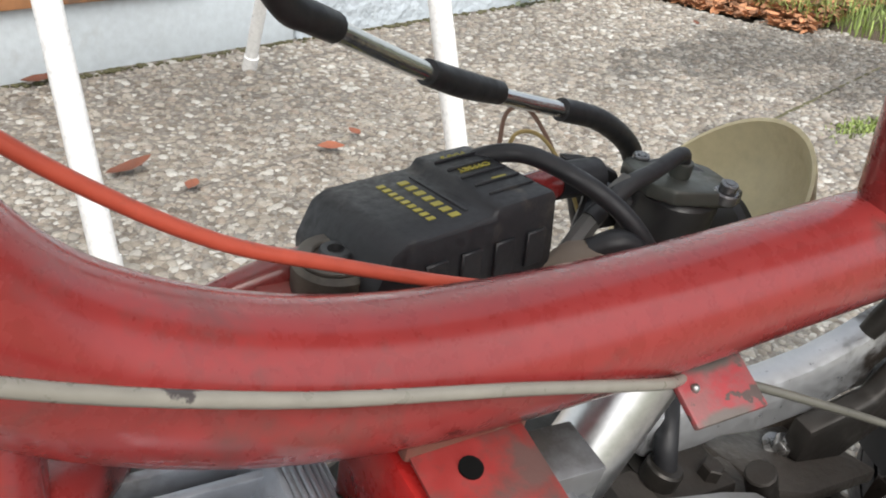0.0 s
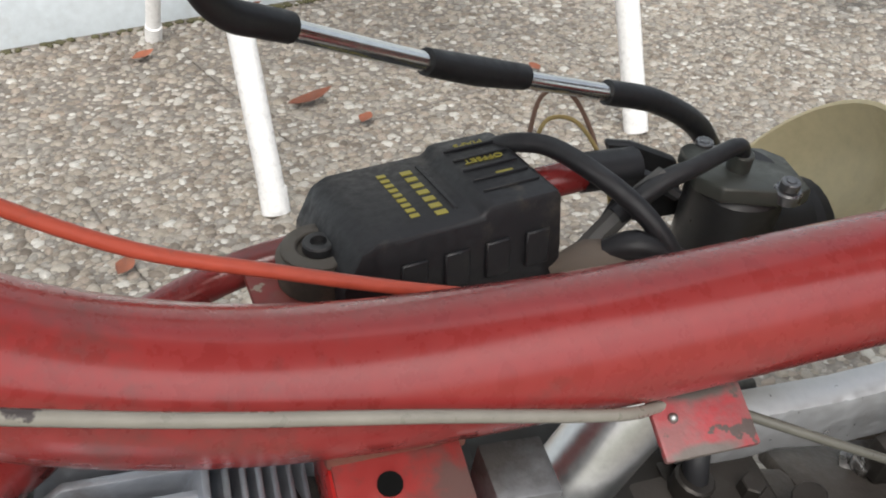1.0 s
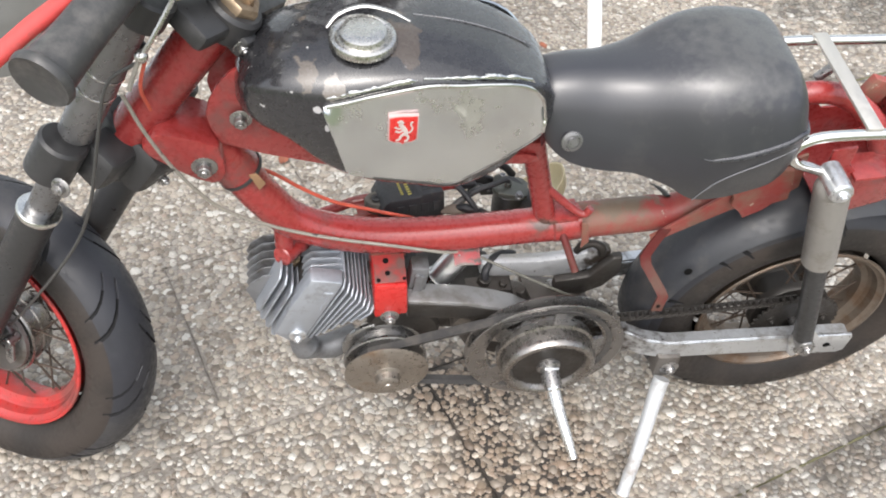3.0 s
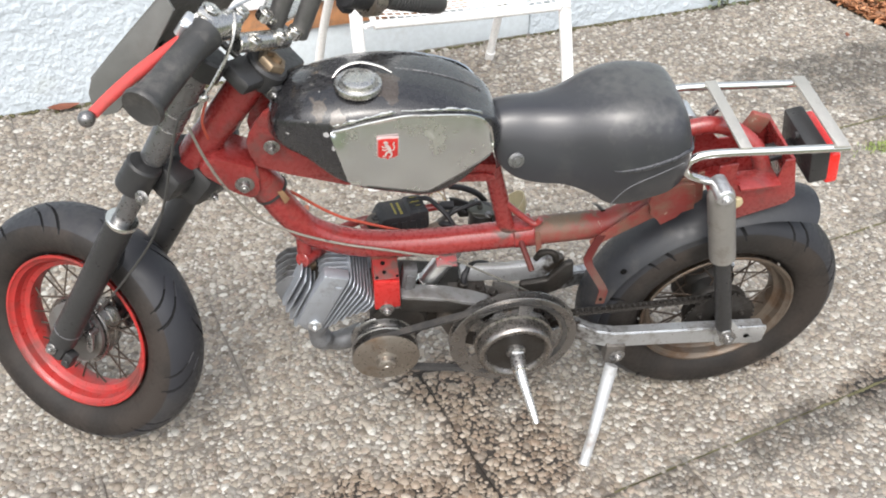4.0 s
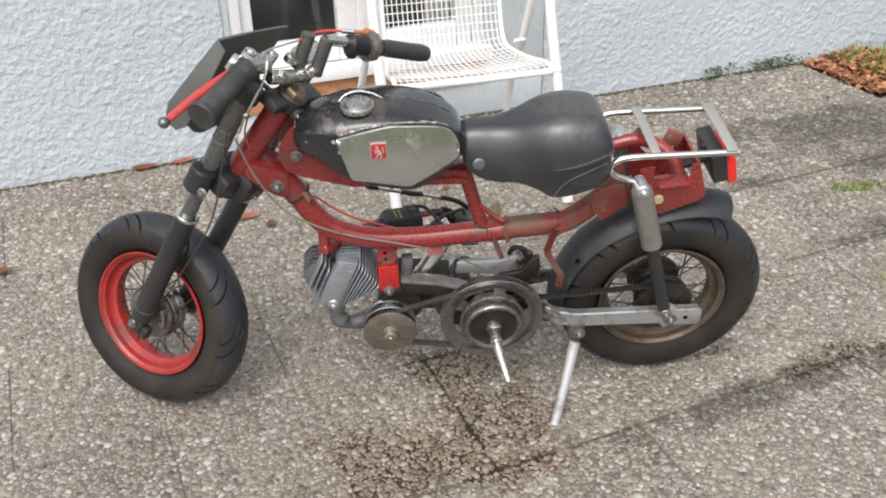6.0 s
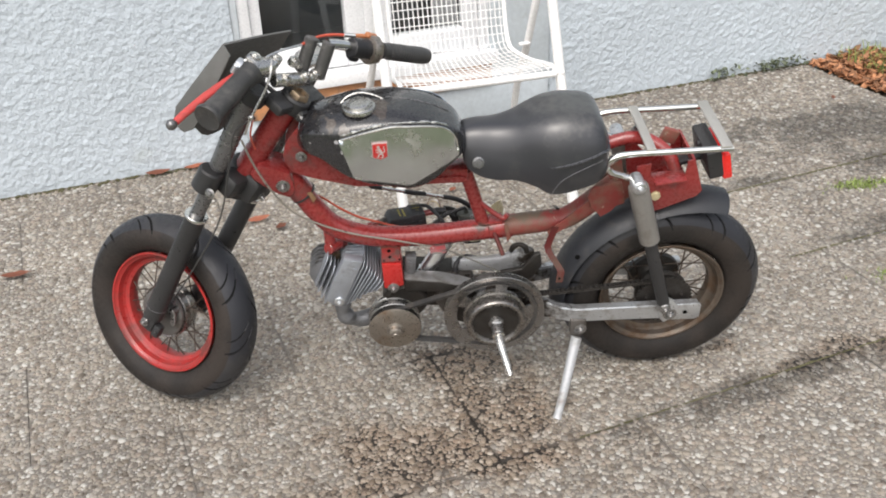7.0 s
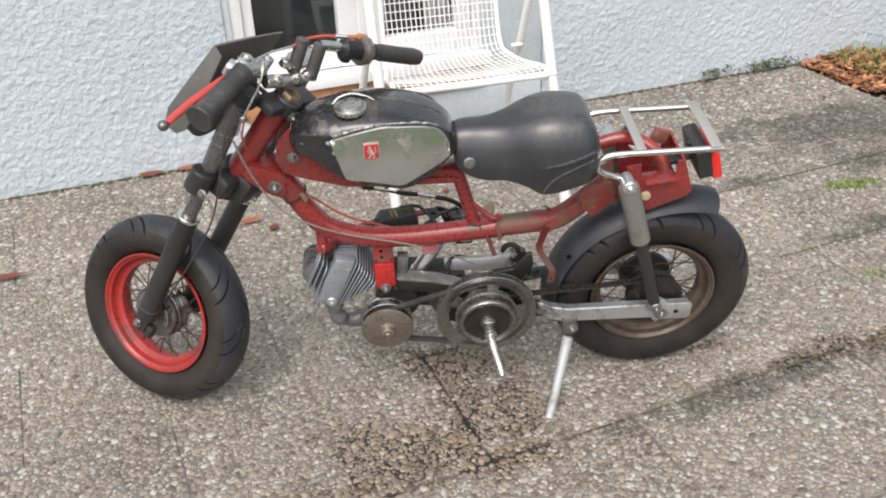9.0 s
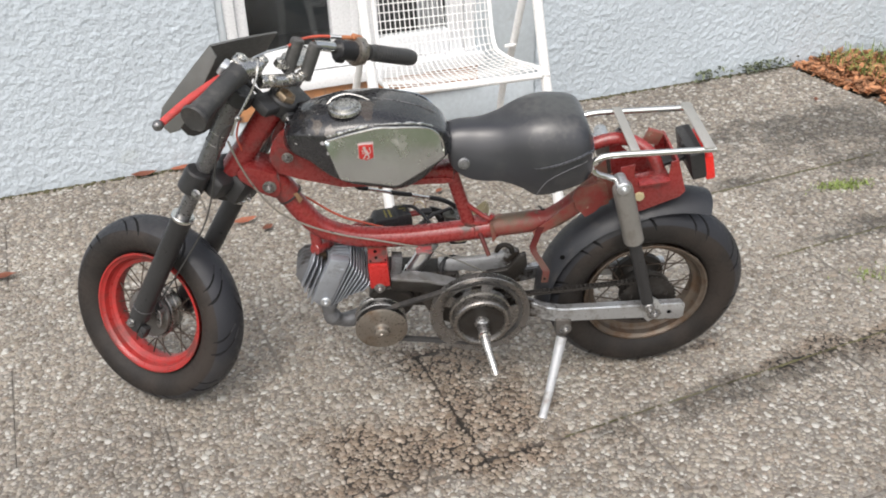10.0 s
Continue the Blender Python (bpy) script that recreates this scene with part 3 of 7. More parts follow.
ROW0, FIRST = -0.305, {0: 0.611, 1: 0.302}
BED_U = 2.245


def row_edge(row):
    return BED_U if row >= 3 else BED_U + 0.15 * (3 - row)


ground_bm = B()
bmesh.ops.create_grid(ground_bm, x_segments=1, y_segments=1, size=900, matrix=Matrix.Translation((0, 0, -0.05)))
thing("ground", ground_bm, LAWN, "wide green lawn beyond the terrace", "ground", kind="structure")
pavement = tagged(holder("pavement", None, GRID), "terrace of gravel-faced concrete slabs with mossy joints", "pavement", kind="structure")
slab_rng = random.Random(5)
fill = B()
bmesh.ops.create_grid(fill, x_segments=1, y_segments=1, size=1.0, matrix=Matrix.Translation((-0.1, 0.548, -0.004)) @ Matrix.Diagonal((2.3, 1.652, 1, 1)))
tagged(part("joint_fill", fill, MORTAR, pavement, "dark earthy joint filling"))


def slab_mesh(w, name):
    bm = B()
    box(bm, (w - JOINT, SL_W - JOINT, 0.045), Matrix.Translation((0, 0, -0.0225)), bevel=0.0015)
    return finish(bm, MORTAR, name)


full_slab = slab_mesh(SL_L, "slab")
SLABS = []
for row in range(-2, 5):
    start = 0.352 if row == -1 else FIRST[row % 2]
    v = ROW0 + (row + 0.5) * SL_W
    k0 = -5
    for k in range(k0, 6):
        u0 = start + k * SL_L
        u1 = min(u0 + SL_L, row_edge(row))
        if u1 - u0 < 0.05 or u0 < -2.4:
            continue
        # keep clear of the house
        x, y = CU * (u0 + u1) / 2 - SU * v, SU * (u0 + u1) / 2 + CU * v
        if y > 1.203 + (x + 1.27) * 0.240 + 0.30:
            continue
        me = full_slab if u1 - u0 > SL_L - 0.01 else slab_mesh(u1 - u0, "cut_slab")
        h = slab_rng.uniform(-0.0010, -0.0002)
        part("slab", me, MORTAR, pavement, "", pose((u0 + u1) / 2, v, h, slab_rng.uniform(-0.04, 0.04), slab_rng.uniform(-0.03, 0.03), slab_rng.uniform(-0.2, 0.2)))
        SLABS.append((u0, u1, v - SL_W / 2, v + SL_W / 2, h))


def scatter_pebbles(u_lo, u_hi, v_lo, v_hi, pitch, seed, sides, name, low=1.0):
    """Flattened river stones set close together in the face of the slabs."""
    rng = np.random.default_rng(seed)
    nu, nv = int((u_hi - u_lo) / pitch), int((v_hi - v_lo) / (pitch * 0.86))
    gu, gv = np.meshgrid(np.arange(nu), np.arange(nv))
    u = u_lo + (gu + 0.5 * (gv % 2)) * pitch + rng.uniform(-0.36, 0.36, gu.shape) * pitch
    v = v_lo + gv * pitch * 0.86 + rng.uniform(-0.36, 0.36, gu.shape) * pitch
    u, v = u.ravel(), v.ravel()
    keep = np.zeros(len(u), bool)
    for a, b, c, d, h in SLABS:
        keep |= (u > a + 0.004) & (u < b - 0.004) & (v > c + 0.004) & (v < d - 0.004)
    x, y = CU * u - SU * v, SU * u + CU * v
    keep &= y < 1.203 + (x + 1.27) * 0.240 - 0.012
    keep &= rng.random(len(u)) > (0.05 if low == 1.0 else 0.45)
    u, v = u[keep], v[keep]
    n = len(u)
    ra = pitch * np.clip(rng.lognormal(-0.64, 0.30, n), 0.28, 0.90)
    rb = ra * rng.uniform(0.55, 0.95, n)
    hgt = rb * rng.uniform(0.30, 0.62, n) * low
    turn = rng.uniform(0, 2 * np.pi, n)
    ang = np.arange(sides) * 2 * np.pi / sides
    wob = 1 + rng.uniform(-0.16, 0.16, (n, sides))
    verts = np.zeros((n, 2 * sides + 1, 3))
    for ring, (rr, hh) in enumerate(((1.0, -0.10), (0.80, 0.70))):
        px = np.cos(ang)[None] * ra[:, None] * wob * rr
        py = np.sin(ang)[None] * rb[:, None] * wob * rr
        c, s = np.cos(turn)[:, None], np.sin(turn)[:, None]
        verts[:, ring * sides:(ring + 1) * sides, 0] = u[:, None] + c * px - s * py
        verts[:, ring * sides:(ring + 1) * sides, 1] = v[:, None] + s * px + c * py
        verts[:, ring * sides:(ring + 1) * sides, 2] = hgt[:, None] * hh * (1 + (rng.uniform(-0.25, 0.25, (n, sides)) if ring else 0))
    verts[:, -1, 0], verts[:, -1, 1], verts[:, -1, 2] = u, v, hgt
    verts[:, :, 2] -= 0.0006
    k = np.arange(sides)
    j = (k + 1) % sides
    quads = np.stack([k, j, j + sides, k + sides], 1)
    tris = np.stack([k + sides, j + sides, np.full(sides, 2 * sides)], 1)
    base = (np.arange(n) * (2 * sides + 1))[:, None, None]
    q, t = (quads[None] + base).reshape(-1, 4), (tris[None] + base).reshape(-1, 3)
    me = bpy.data.meshes.new(name)
    me.vertices.add(n * (2 * sides + 1))
    me.vertices.foreach_set("co", verts.ravel())
    me.loops.add(q.size + t.size)
    me.loops.foreach_set("vertex_index", np.concatenate([q.ravel(), t.ravel()]))
    me.polygons.add(len(q) + len(t))
    me.polygons.foreach_set("loop_start", np.concatenate([np.arange(len(q)) * 4, q.size + np.arange(len(t)) * 3]))
    me.polygons.foreach_set("use_smooth", np.ones(len(q) + len(t), bool))
    me.update(calc_edges=True)
    me.validate()
    me.materials.append(PEBBLE)
    ob = part(name, me, PEBBLE, pavement, "tan, cream and grey river pebbles set in the slabs")
    tagged(ob, kind="stuff")
    return n


scatter_pebbles(-1.0, 1.3, -0.75, 1.05, 0.0116, 3, 7, "gravel_face")
scatter_pebbles(-1.05, 1.3, -0.75, 1.05, 0.0080, 13, 5, "gravel_face", 0.62)
scatter_pebbles(1.3, 2.7, -0.75, 1.75, 0.0135, 4, 6, "gravel_face")
scatter_pebbles(-1.15, 1.3, 1.05, 1.75, 0.0130, 6, 6, "gravel_face")
scatter_pebbles(-1.5, -1.0, -0.75, 1.05, 0.0135, 16, 6, "gravel_face")
scatter_pebbles(-1.15, 2.0, -2.2, -0.75, 0.018, 7, 5, "gravel_face")
scatter_pebbles(-2.3, -1.15, -1.2, 1.75, 0.018, 8, 5, "gravel_face")

# ------------------------------------------------------------------ the motorbike
# Its own frame: x to the rear, y to its right side, z up; it leans on its side stand.
BIKE = pose(0.5, 0.032, 0, 0, 0, -2.2) @ pose(0, 0, 0, 9.8, 0, 0) @ Matrix.Translation((-0.5, 0, 0))
bike = tagged(holder("motorbike", None, BIKE), "small custom red-framed moped with black tank leaning on its side stand", "motorbike")


def bike_part(name, build, material, label="", parent=None, m=None, angle=38):
    bm = B()
    build(bm)
    return part(name, bm, material, parent or bike, label, m, angle)


# frame
TUBE = [(-0.284, 0, 0.586), (-0.259, 0, 0.549), (-0.230, -0.002, 0.4935), (-0.191, -0.004, 0.445), (-0.12, -0.005, 0.416), (-0.02, -0.003, 0.4072), (0.10, 0, 0.4105), (0.17, 0, 0.414)]
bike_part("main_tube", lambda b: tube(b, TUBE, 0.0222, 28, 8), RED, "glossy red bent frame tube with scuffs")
STEER_TOP, STEER_DIR = V((-0.225, 0.005, 0.7715)), V((0.5827, 0, 0.8127))
bike_part("head_tube", lambda b: rod(b, STEER_TOP - STEER_DIR * 0.030, STEER_TOP - STEER_DIR * 0.235, 0.024, 28), RED)
for y in (-0.026, 0.022):
    bike_part("head_plate", lambda b: plate(b, [(-0.270, 0.622), (-0.2725, 0.640), (-0.268, 0.658), (-0.258, 0.677), (-0.246, 0.692), (-0.232, 0.702), (-0.216, 0.705), (-0.214, 0.670), (-0.206, 0.645), (-0.172, 0.600), (-0.130, 0.575), (-0.10, 0.566), (0.06, 0.566), (0.074, 0.562), (0.078, 0.554), (0.06, 0.551), (-0.14, 0.557), (-0.22, 0.582), (-0.262, 0.600)], y, y + 0.004, 0.001), RED, "red pressed steel side plate")
bike_part("upper_beam", lambda b: plate(b, [(-0.225, 0.66), (-0.13, 0.60), (0.078, 0.578), (0.078, 0.554), (-0.14, 0.559), (-0.235, 0.590)], -0.0215, 0.0215, 0.003), RED)
bike_part("lower_gusset", lambda b: plate(b, [(-0.340, 0.604), (-0.322, 0.622), (-0.300, 0.616), (-0.282, 0.6085), (-0.264, 0.600), (-0.2605, 0.580), (-0.2600, 0.562), (-0.2645, 0.551), (-0.274, 0.545), (-0.292, 0.554), (-0.312, 0.570), (-0.334, 0.590)], -0.033, 0.033, 0.004), RED, "red welded steel gusset")
bike_part("neck_sleeve", lambda b: tube(b, [(-0.284, 0, 0.586), (-0.268, 0, 0.562), (-0.249, 0, 0.532)], 0.0258, 28, 5), RED, "red sleeve over the head of the tube")
bike_part("clamp_band", lambda b: lathe(b, [(0.0226, -0.0015), (0.0268, -0.0022), (0.0272, 0), (0.0268, 0.0022), (0.0226, 0.0015)], along((-0.2485, 0, 0.5320), (-0.2320, 0, 0.5040)), 28), BLACK)
bike_part("gusset_bolt", lambda b: bolt(b, (-0.281, -0.033, 0.574), (-0.281, -1, 0.574), 0.0085, 0.009), STEEL, "grey zinc-plated steel bolt")
bike_part("tank_bolt", lambda b: bolt(b, (-0.239, -0.030, 0.637), (-0.239, -1, 0.637), 0.0070, 0.008), STEEL, "grey zinc-plated steel bolt")
bike_part("paint_tag", lambda b: plate(b, [(-0.2385, 0.546), (-0.2300, 0.548), (-0.2215, 0.532), (-0.2290, 0.522)], -0.0222, -0.0206, 0.0003), mat("brown_sticker", (0.22, 0.13, 0.07), 0.6))
bike_part("seat_post", lambda b: tube(b, [(0.0745, 0, 0.562), (0.1125, 0, 0.422)], 0.0140, 20, 1), RED, "red upright frame tube")
bike_part("post_brace", lambda b: tube(b, [(0.096, -0.004, 0.492), (0.128, -0.012, 0.464), (0.150, -0.02, 0.452), (0.158, -0.02, 0.462)], 0.0052, 10, 4), RED)
bike_part("tube_sleeve", lambda b: tube(b, [(0.152, 0, 0.416), (0.19, 0, 0.419), (0.255, 0, 0.424)], 0.0232, 24, 4), RED_RUSTY, "rust-brown stretch of frame tube")
bike_part("lug_collar", lambda b: (rod(b, (0.120, 0, 0.4125), (0.158, 0, 0.4165), 0.0242, 24), plate(b, [(0.112, 0.436), (0.150, 0.441), (0.150, 0.432), (0.112, 0.428)], -0.016, 0.016, 0.002)), RED, "red welded tube collar")
bike_part("collar_tongue", lambda b: plate(b, [(0.150, 0.440), (0.158, 0.440), (0.166, 0.404), (0.158, 0.392), (0.156, 0.408)], -0.0265, -0.0240, 0.0006), RED_RUSTY, "rusty bent edge of the collar")
bike_part("rear_tube", lambda b: tube(b, [(0.245, 0, 0.4235), (0.274, 0, 0.4245), (0.300, 0, 0.438), (0.328, 0, 0.461), (0.38, 0, 0.508)], 0.0225, 20, 5), RED_RUSTY, "rusty red rear frame tube")
bike_part("rear_frame_plate", lambda b: plate(b, [(0.240, 0.418), (0.264, 0.440), (0.312, 0.486), (0.365, 0.543), (0.395, 0.556), (0.405, 0.500), (0.39, 0.484), (0.33, 0.462), (0.28, 0.428), (0.245, 0.404)], -0.034, -0.030, 0.001), RED_RUSTY, "rusty red pressed steel side plate")
bike_part("rear_frame_plate", lambda b: plate(b, [(0.345, 0.492), (0.372, 0.530), (0.395, 0.548), (0.405, 0.500), (0.39, 0.484), (0.36, 0.472)], 0.026, 0.030, 0.001), RED_RUSTY, "rusty red pressed steel side plate")
bike_part("torn_flap", lambda b: plate(b, [(0.3150, 0.507), (0.3190, 0.522), (0.3258, 0.531), (0.345, 0.534), (0.362, 0.541), (0.381, 0.539), (0.388, 0.512), (0.3913, 0.4885), (0.374, 0.482), (0.366, 0.471), (0.3448, 0.457), (0.337, 0.468), (0.3221, 0.481), (0.3215, 0.493)], -0.043, -0.036, 0.001), RED_RUSTY, "bent flaking metal flap")
bike_part("spike", lambda b: tube(b, [(0.2620, 0.050, 0.4225), (0.2640, 0.030, 0.4370), (0.2670, 0.006, 0.4470)], [0.0010, 0.0034, 0.0042], 8, 4, 0.4), GREASE, "dark bent metal pin")
bike_part("foot_peg", lambda b: rod(b, (0.131, -0.020, 0.417), (0.1470, -0.0545, 0.381), 0.0048, 12), STRAP_RED)
def ribbon(bm, pts, wide, thick=0.0014):
    """A bent flat strip, wide along x, through the points."""
    rows = [[bm.verts.new(V(p) + V((sx * wide / 2, sy * thick, 0))) for sx, sy in ((-1, -1), (1, -1), (1, 1), (-1, 1))] for p in pts]
    for a, b in zip(rows, rows[1:]):
        for k in range(4):
            bm.faces.new((a[k], a[(k + 1) % 4], b[(k + 1) % 4], b[k]))
    bm.faces.new(rows[0][::-1])
    bm.faces.new(rows[-1])
    return bm


bike_part("stand_tab", lambda b: ribbon(b, [(0.256, -0.0345, 0.432), (0.248, -0.0350, 0.405), (0.241, -0.0390, 0.386), (0.243, -0.0440, 0.376), (0.263, -0.0700, 0.350), (0.2655, -0.0745, 0.345), (0.262, -0.0790, 0.320)], 0.0145), STRAP_RED, "dull red bent steel strap")
bike_part("drilled_hole", lambda b: lathe(b, [(0, 0.001), (0.0026, 0.001), (0.0026, 0), (0, 0)], along((0.2620, -0.0795, 0.330), (0.2620, -0.9, 0.400)), 10), HOLE_SHADE)
# engine carrier under the tube
bike_part("engine_hanger", lambda b: plate(b, [(-0.104, 0.3835), (-0.0635, 0.382), (-0.0605, 0.3215), (-0.1025, 0.3165)], -0.061, 0.021, 0.003), RED_CLEAN, "bright red welded engine hanger")
bike_part("hanger_top", lambda b: box(b, (0.0385, 0.043, 0.0016), pose(-0.0838, -0.0372, 0.3895, 7.5, -1, 0), 0.0006), mat("scraped_red_primer", (0.24, 0.026, 0.024), 0.45, var=0.3, dirt=(0.075, 0.055, 0.048), dirt_at=0.50, dirt_scale=34), "scraped grimy upper face of the hanger")
bike_part("hanger_neck", lambda b: plate(b, [(-0.105, 0.412), (-0.062, 0.410), (-0.0620, 0.388), (-0.1045, 0.389)], -0.020, 0.020, 0.002), RED_RUSTY, "grimy weld under the tube")
for x, y, z, r in ((-0.0878, -0.0290, 0.3914, 0.0038), (-0.0868, -0.0460, 0.3892, 0.0032), (-0.0985, -0.0555, 0.3880, 0.0026), (-0.0672, -0.0545, 0.3880, 0.0024)):
    bike_part("drilled_hole", lambda b: lathe(b, [(0, 0.001), (r, 0.001), (r, 0), (0, 0)], along((x, y, z), (x, y - 0.13, z + 0.99)), 14), HOLE_SHADE)
bike_part("hanger_bolt", lambda b: bolt(b, (-0.083, -0.060, 0.318), (-0.083, -1, 0.318), 0.0075, 0.008), STEEL)
bike_part("front_stub", lambda b: (tube(b, [(-0.207, -0.004, 0.455), (-0.207, -0.008, 0.408)], 0.0120, 16, 1), rod(b, (-0.212, -0.022, 0.401), (-0.182, 0.016, 0.388), 0.0125, 16)), RED, "red welded tube stub")
bike_part("cable_tab", lambda b: box(b, (0.033, 0.0225, 0.003), pose(0.0140, -0.0255, 0.3865, 22, 0, 0), 0.001), RED_PALE, "folded tab with scratched pink paint")
bike_part("tab_rivet", lambda b: bmesh.ops.create_uvsphere(b, u_segments=8, v_segments=6, radius=0.0018, matrix=Matrix.Translation((0.0040, -0.0245, 0.3888))), STEEL)


# tank
TANK_Y, NARROW = -0.022, 0.905
TANK = [(-0.240, 0.692, 0.688, 0.020, 0.676), (-0.232, 0.711, 0.699, 0.040, 0.674), (-0.216, 0.725, 0.706, 0.056, 0.670), (-0.192, 0.735, 0.712, 0.067, 0.662),
        (-0.157, 0.742, 0.715, 0.078, 0.635), (-0.12, 0.746, 0.724, 0.080, 0.616), (-0.07, 0.745, 0.729, 0.078, 0.602), (-0.03, 0.738, 0.726, 0.075, 0.594),
        (0.01, 0.726, 0.717, 0.067, 0.606), (0.04, 0.711, 0.704, 0.056, 0.629), (0.058, 0.697, 0.690, 0.046, 0.641), (0.068, 0.678, 0.676, 0.034, 0.646)]


def tank_width(x):
    return float(np.interp(x, [s[0] for s in TANK], [s[3] for s in TANK]))


def loft(bm, rings):
    rows = [[bm.verts.new(p) for p in r] for r in rings]
    n = len(rows[0])
    for a, b in zip(rows, rows[1:]):
        for k in range(n):
            bm.faces.new((a[k], a[(k + 1) % n], b[(k + 1) % n], b[k]))
    bm.faces.new(rows[0][::-1]), bm.faces.new(rows[-1])
    return bm


def both(half):
    """A closed ring from its points on the near side, top to bottom."""
    return [V((x, -y, z)) for x, y, z in half] + [V((x, y, z)) for x, y, z in half[::-1] if y > 1e-6]


def smooth_rows(rows, steps):
    cols = [spline([r[k] for r in rows], steps) for k in range(len(rows[0]))]
    return [[c[i] for c in cols] for i in range(len(cols[0]))]


def tank_body(bm):
    rings = []
    for x, zt, zr, w, zb in TANK:
        half = [(x, 0, zt), (x, w * 0.33, zt - 0.0015), (x, w * 0.60, zt - 0.20 * (zt - zr) - 0.001), (x, w * 0.78, zt - 0.48 * (zt - zr)), (x, w * 0.875, zr + 0.22 * (zt - zr)), (x, w * NARROW, zr - 0.002),
                (x, w * (0.4 + 0.6 * NARROW), zr * 0.6 + zb * 0.4), (x, w * 0.985, zb + 0.006), (x, w * 0.94, zb), (x, w * 0.55, zb - 0.012), (x, 0, zb - 0.013)]
        rings.append(both(half))
    loft(bm, smooth_rows(rings, 3))
    bmesh.ops.translate(bm, verts=bm.verts, vec=(0, TANK_Y, 0))


tank = bike_part("fuel_tank", tank_body, BLACK_TANK, "chipped black steel fuel tank", angle=50)
PANEL_LINE = [(-0.160, 0.709, 0.706), (-0.1395, 0.7145, 0.630), (-0.115, 0.7220, 0.624), (-0.068, 0.7305, 0.613), (-0.038, 0.7285, 0.606), (-0.01, 0.7250, 0.617), (0.018, 0.719, 0.631), (0.032, 0.712, 0.638), (0.042, 0.702, 0.643), (0.050, 0.689, 0.647), (0.0545, 0.670, 0.651)]


def panel_point(x, j, side=-1, out=0.0):
    """A point of the panel, j from its lower edge (0) to its upper edge (1)."""
    px = [p[0] for p in PANEL_LINE]
    hi, lo = float(np.interp(x, px, [p[1] for p in PANEL_LINE])), float(np.interp(x, px, [p[2] for p in PANEL_LINE]))
    proud = 0.0024 + 0.0045 * min(1, max(0, x / 0.05)) ** 1.5 + 0.0016 * math.sin(math.pi * j)
    return (x, TANK_Y + side * (tank_width(x) * (1 - (1 - NARROW) * j) + proud + out), lo + (hi - lo) * j)


def side_panel(bm, side):
    rows = [[bm.verts.new(panel_point(x, j / 5, side)) for j in range(6)] for x in np.linspace(-0.160, 0.0545, 56)]
    for a, b in zip(rows, rows[1:]):
        for j in range(5):
            bm.faces.new((a[j], a[j + 1], b[j + 1], b[j]))
    bmesh.ops.recalc_face_normals(bm, faces=bm.faces)
    bmesh.ops.solidify(bm, geom=bm.faces[:], thickness=0.003)


for s in (-1, 1):
    bike_part("side_panel", lambda b: side_panel(b, s), PANEL, "scuffed polished metal tank panel", tank)


def shield(bm, w, h, y0, y1, cx, cz):
    plate(bm, [(cx - w, cz + h * 0.9), (cx - w * 0.5, cz + h * 0.97), (cx, cz + h), (cx + w * 0.5, cz + h * 0.98), (cx + w, cz + h), (cx + w, cz - h * 0.62), (cx + w * 0.62, cz - h * 0.82), (cx + w * 0.2, cz - h * 0.84), (cx, cz - h), (cx - w * 0.2, cz - h * 0.84), (cx - w * 0.62, cz - h * 0.82), (cx - w, cz - h * 0.66)], y0, y1, 0.0006)


def rubbed_ridge(bm, x0, x1, seed):
    """Bare metal of uneven width along the ridge over the panel."""
    n = 46
    pts, radii = [], []
    for k in range(n + 1):
        x = x0 + (x1 - x0) * k / n
        g = max(0.0, 0.5 + 1.1 * noise.noise(V((x * 60, seed, 0.3))) + 0.6 * noise.noise(V((x * 210, seed, 4.3))))
        y, z = panel_point(x, 1)[1:]
        pts.append((x, y + 0.0036, z + 0.0062 + 0.0012 * g))
        radii.append((0.0009 + 0.0022 * min(1, g)) * min(1, 0.3 + 8 * k / n, 0.3 + 8 * (n - k) / n))
    tube(bm, pts, radii, 8, 1)


bike_part("bare_edge", lambda b: rubbed_ridge(b, -0.157, -0.077, 3), CHROME, "bare bright metal where black paint has rubbed off", tank)
bike_part("bare_edge", lambda b: rubbed_ridge(b, -0.071, 0.036, 8), CHROME, "bare bright metal where black paint has rubbed off", tank)
RIM_X = (-0.158, -0.138, -0.115, -0.068, -0.038, -0.01, 0.018, 0.032, 0.042, 0.050)
bike_part("panel_rim", lambda b: tube(b, [panel_point(x, 1, -1, 0.0002) for x in RIM_X] + [panel_point(0.0545, f, -1, 0.0002) for f in (0.95, 0.5, 0.05)], [0.0021] * 8 + [0.0019] * 5, 8, 5), CHROME, "bright polished rim of the panel", tank)
bike_part("panel_rim", lambda b: tube(b, [panel_point(x, 0, -1, 0.0002) for x in (0.053,) + RIM_X[:1:-1]], 0.0012, 8, 5), GREASE, "worn dark lower rim of the panel", tank)
BADGE = pose(-0.0885, TANK_Y - 0.0785, 0.686, -3.6, 0, 0)
badge = bike_part("badge", lambda b: shield(b, 0.0140, 0.0178, -0.0035, 0.001, 0, 0), mat("pale_pink_enamel", (0.38, 0.26, 0.25), 0.35, var=0.15), "small shield badge in red and white enamel", tank, BADGE)
bike_part("badge_field", lambda b: shield(b, 0.0127, 0.0163, -0.0041, -0.002, 0, 0.0003), RED_CLEAN, "", badge)


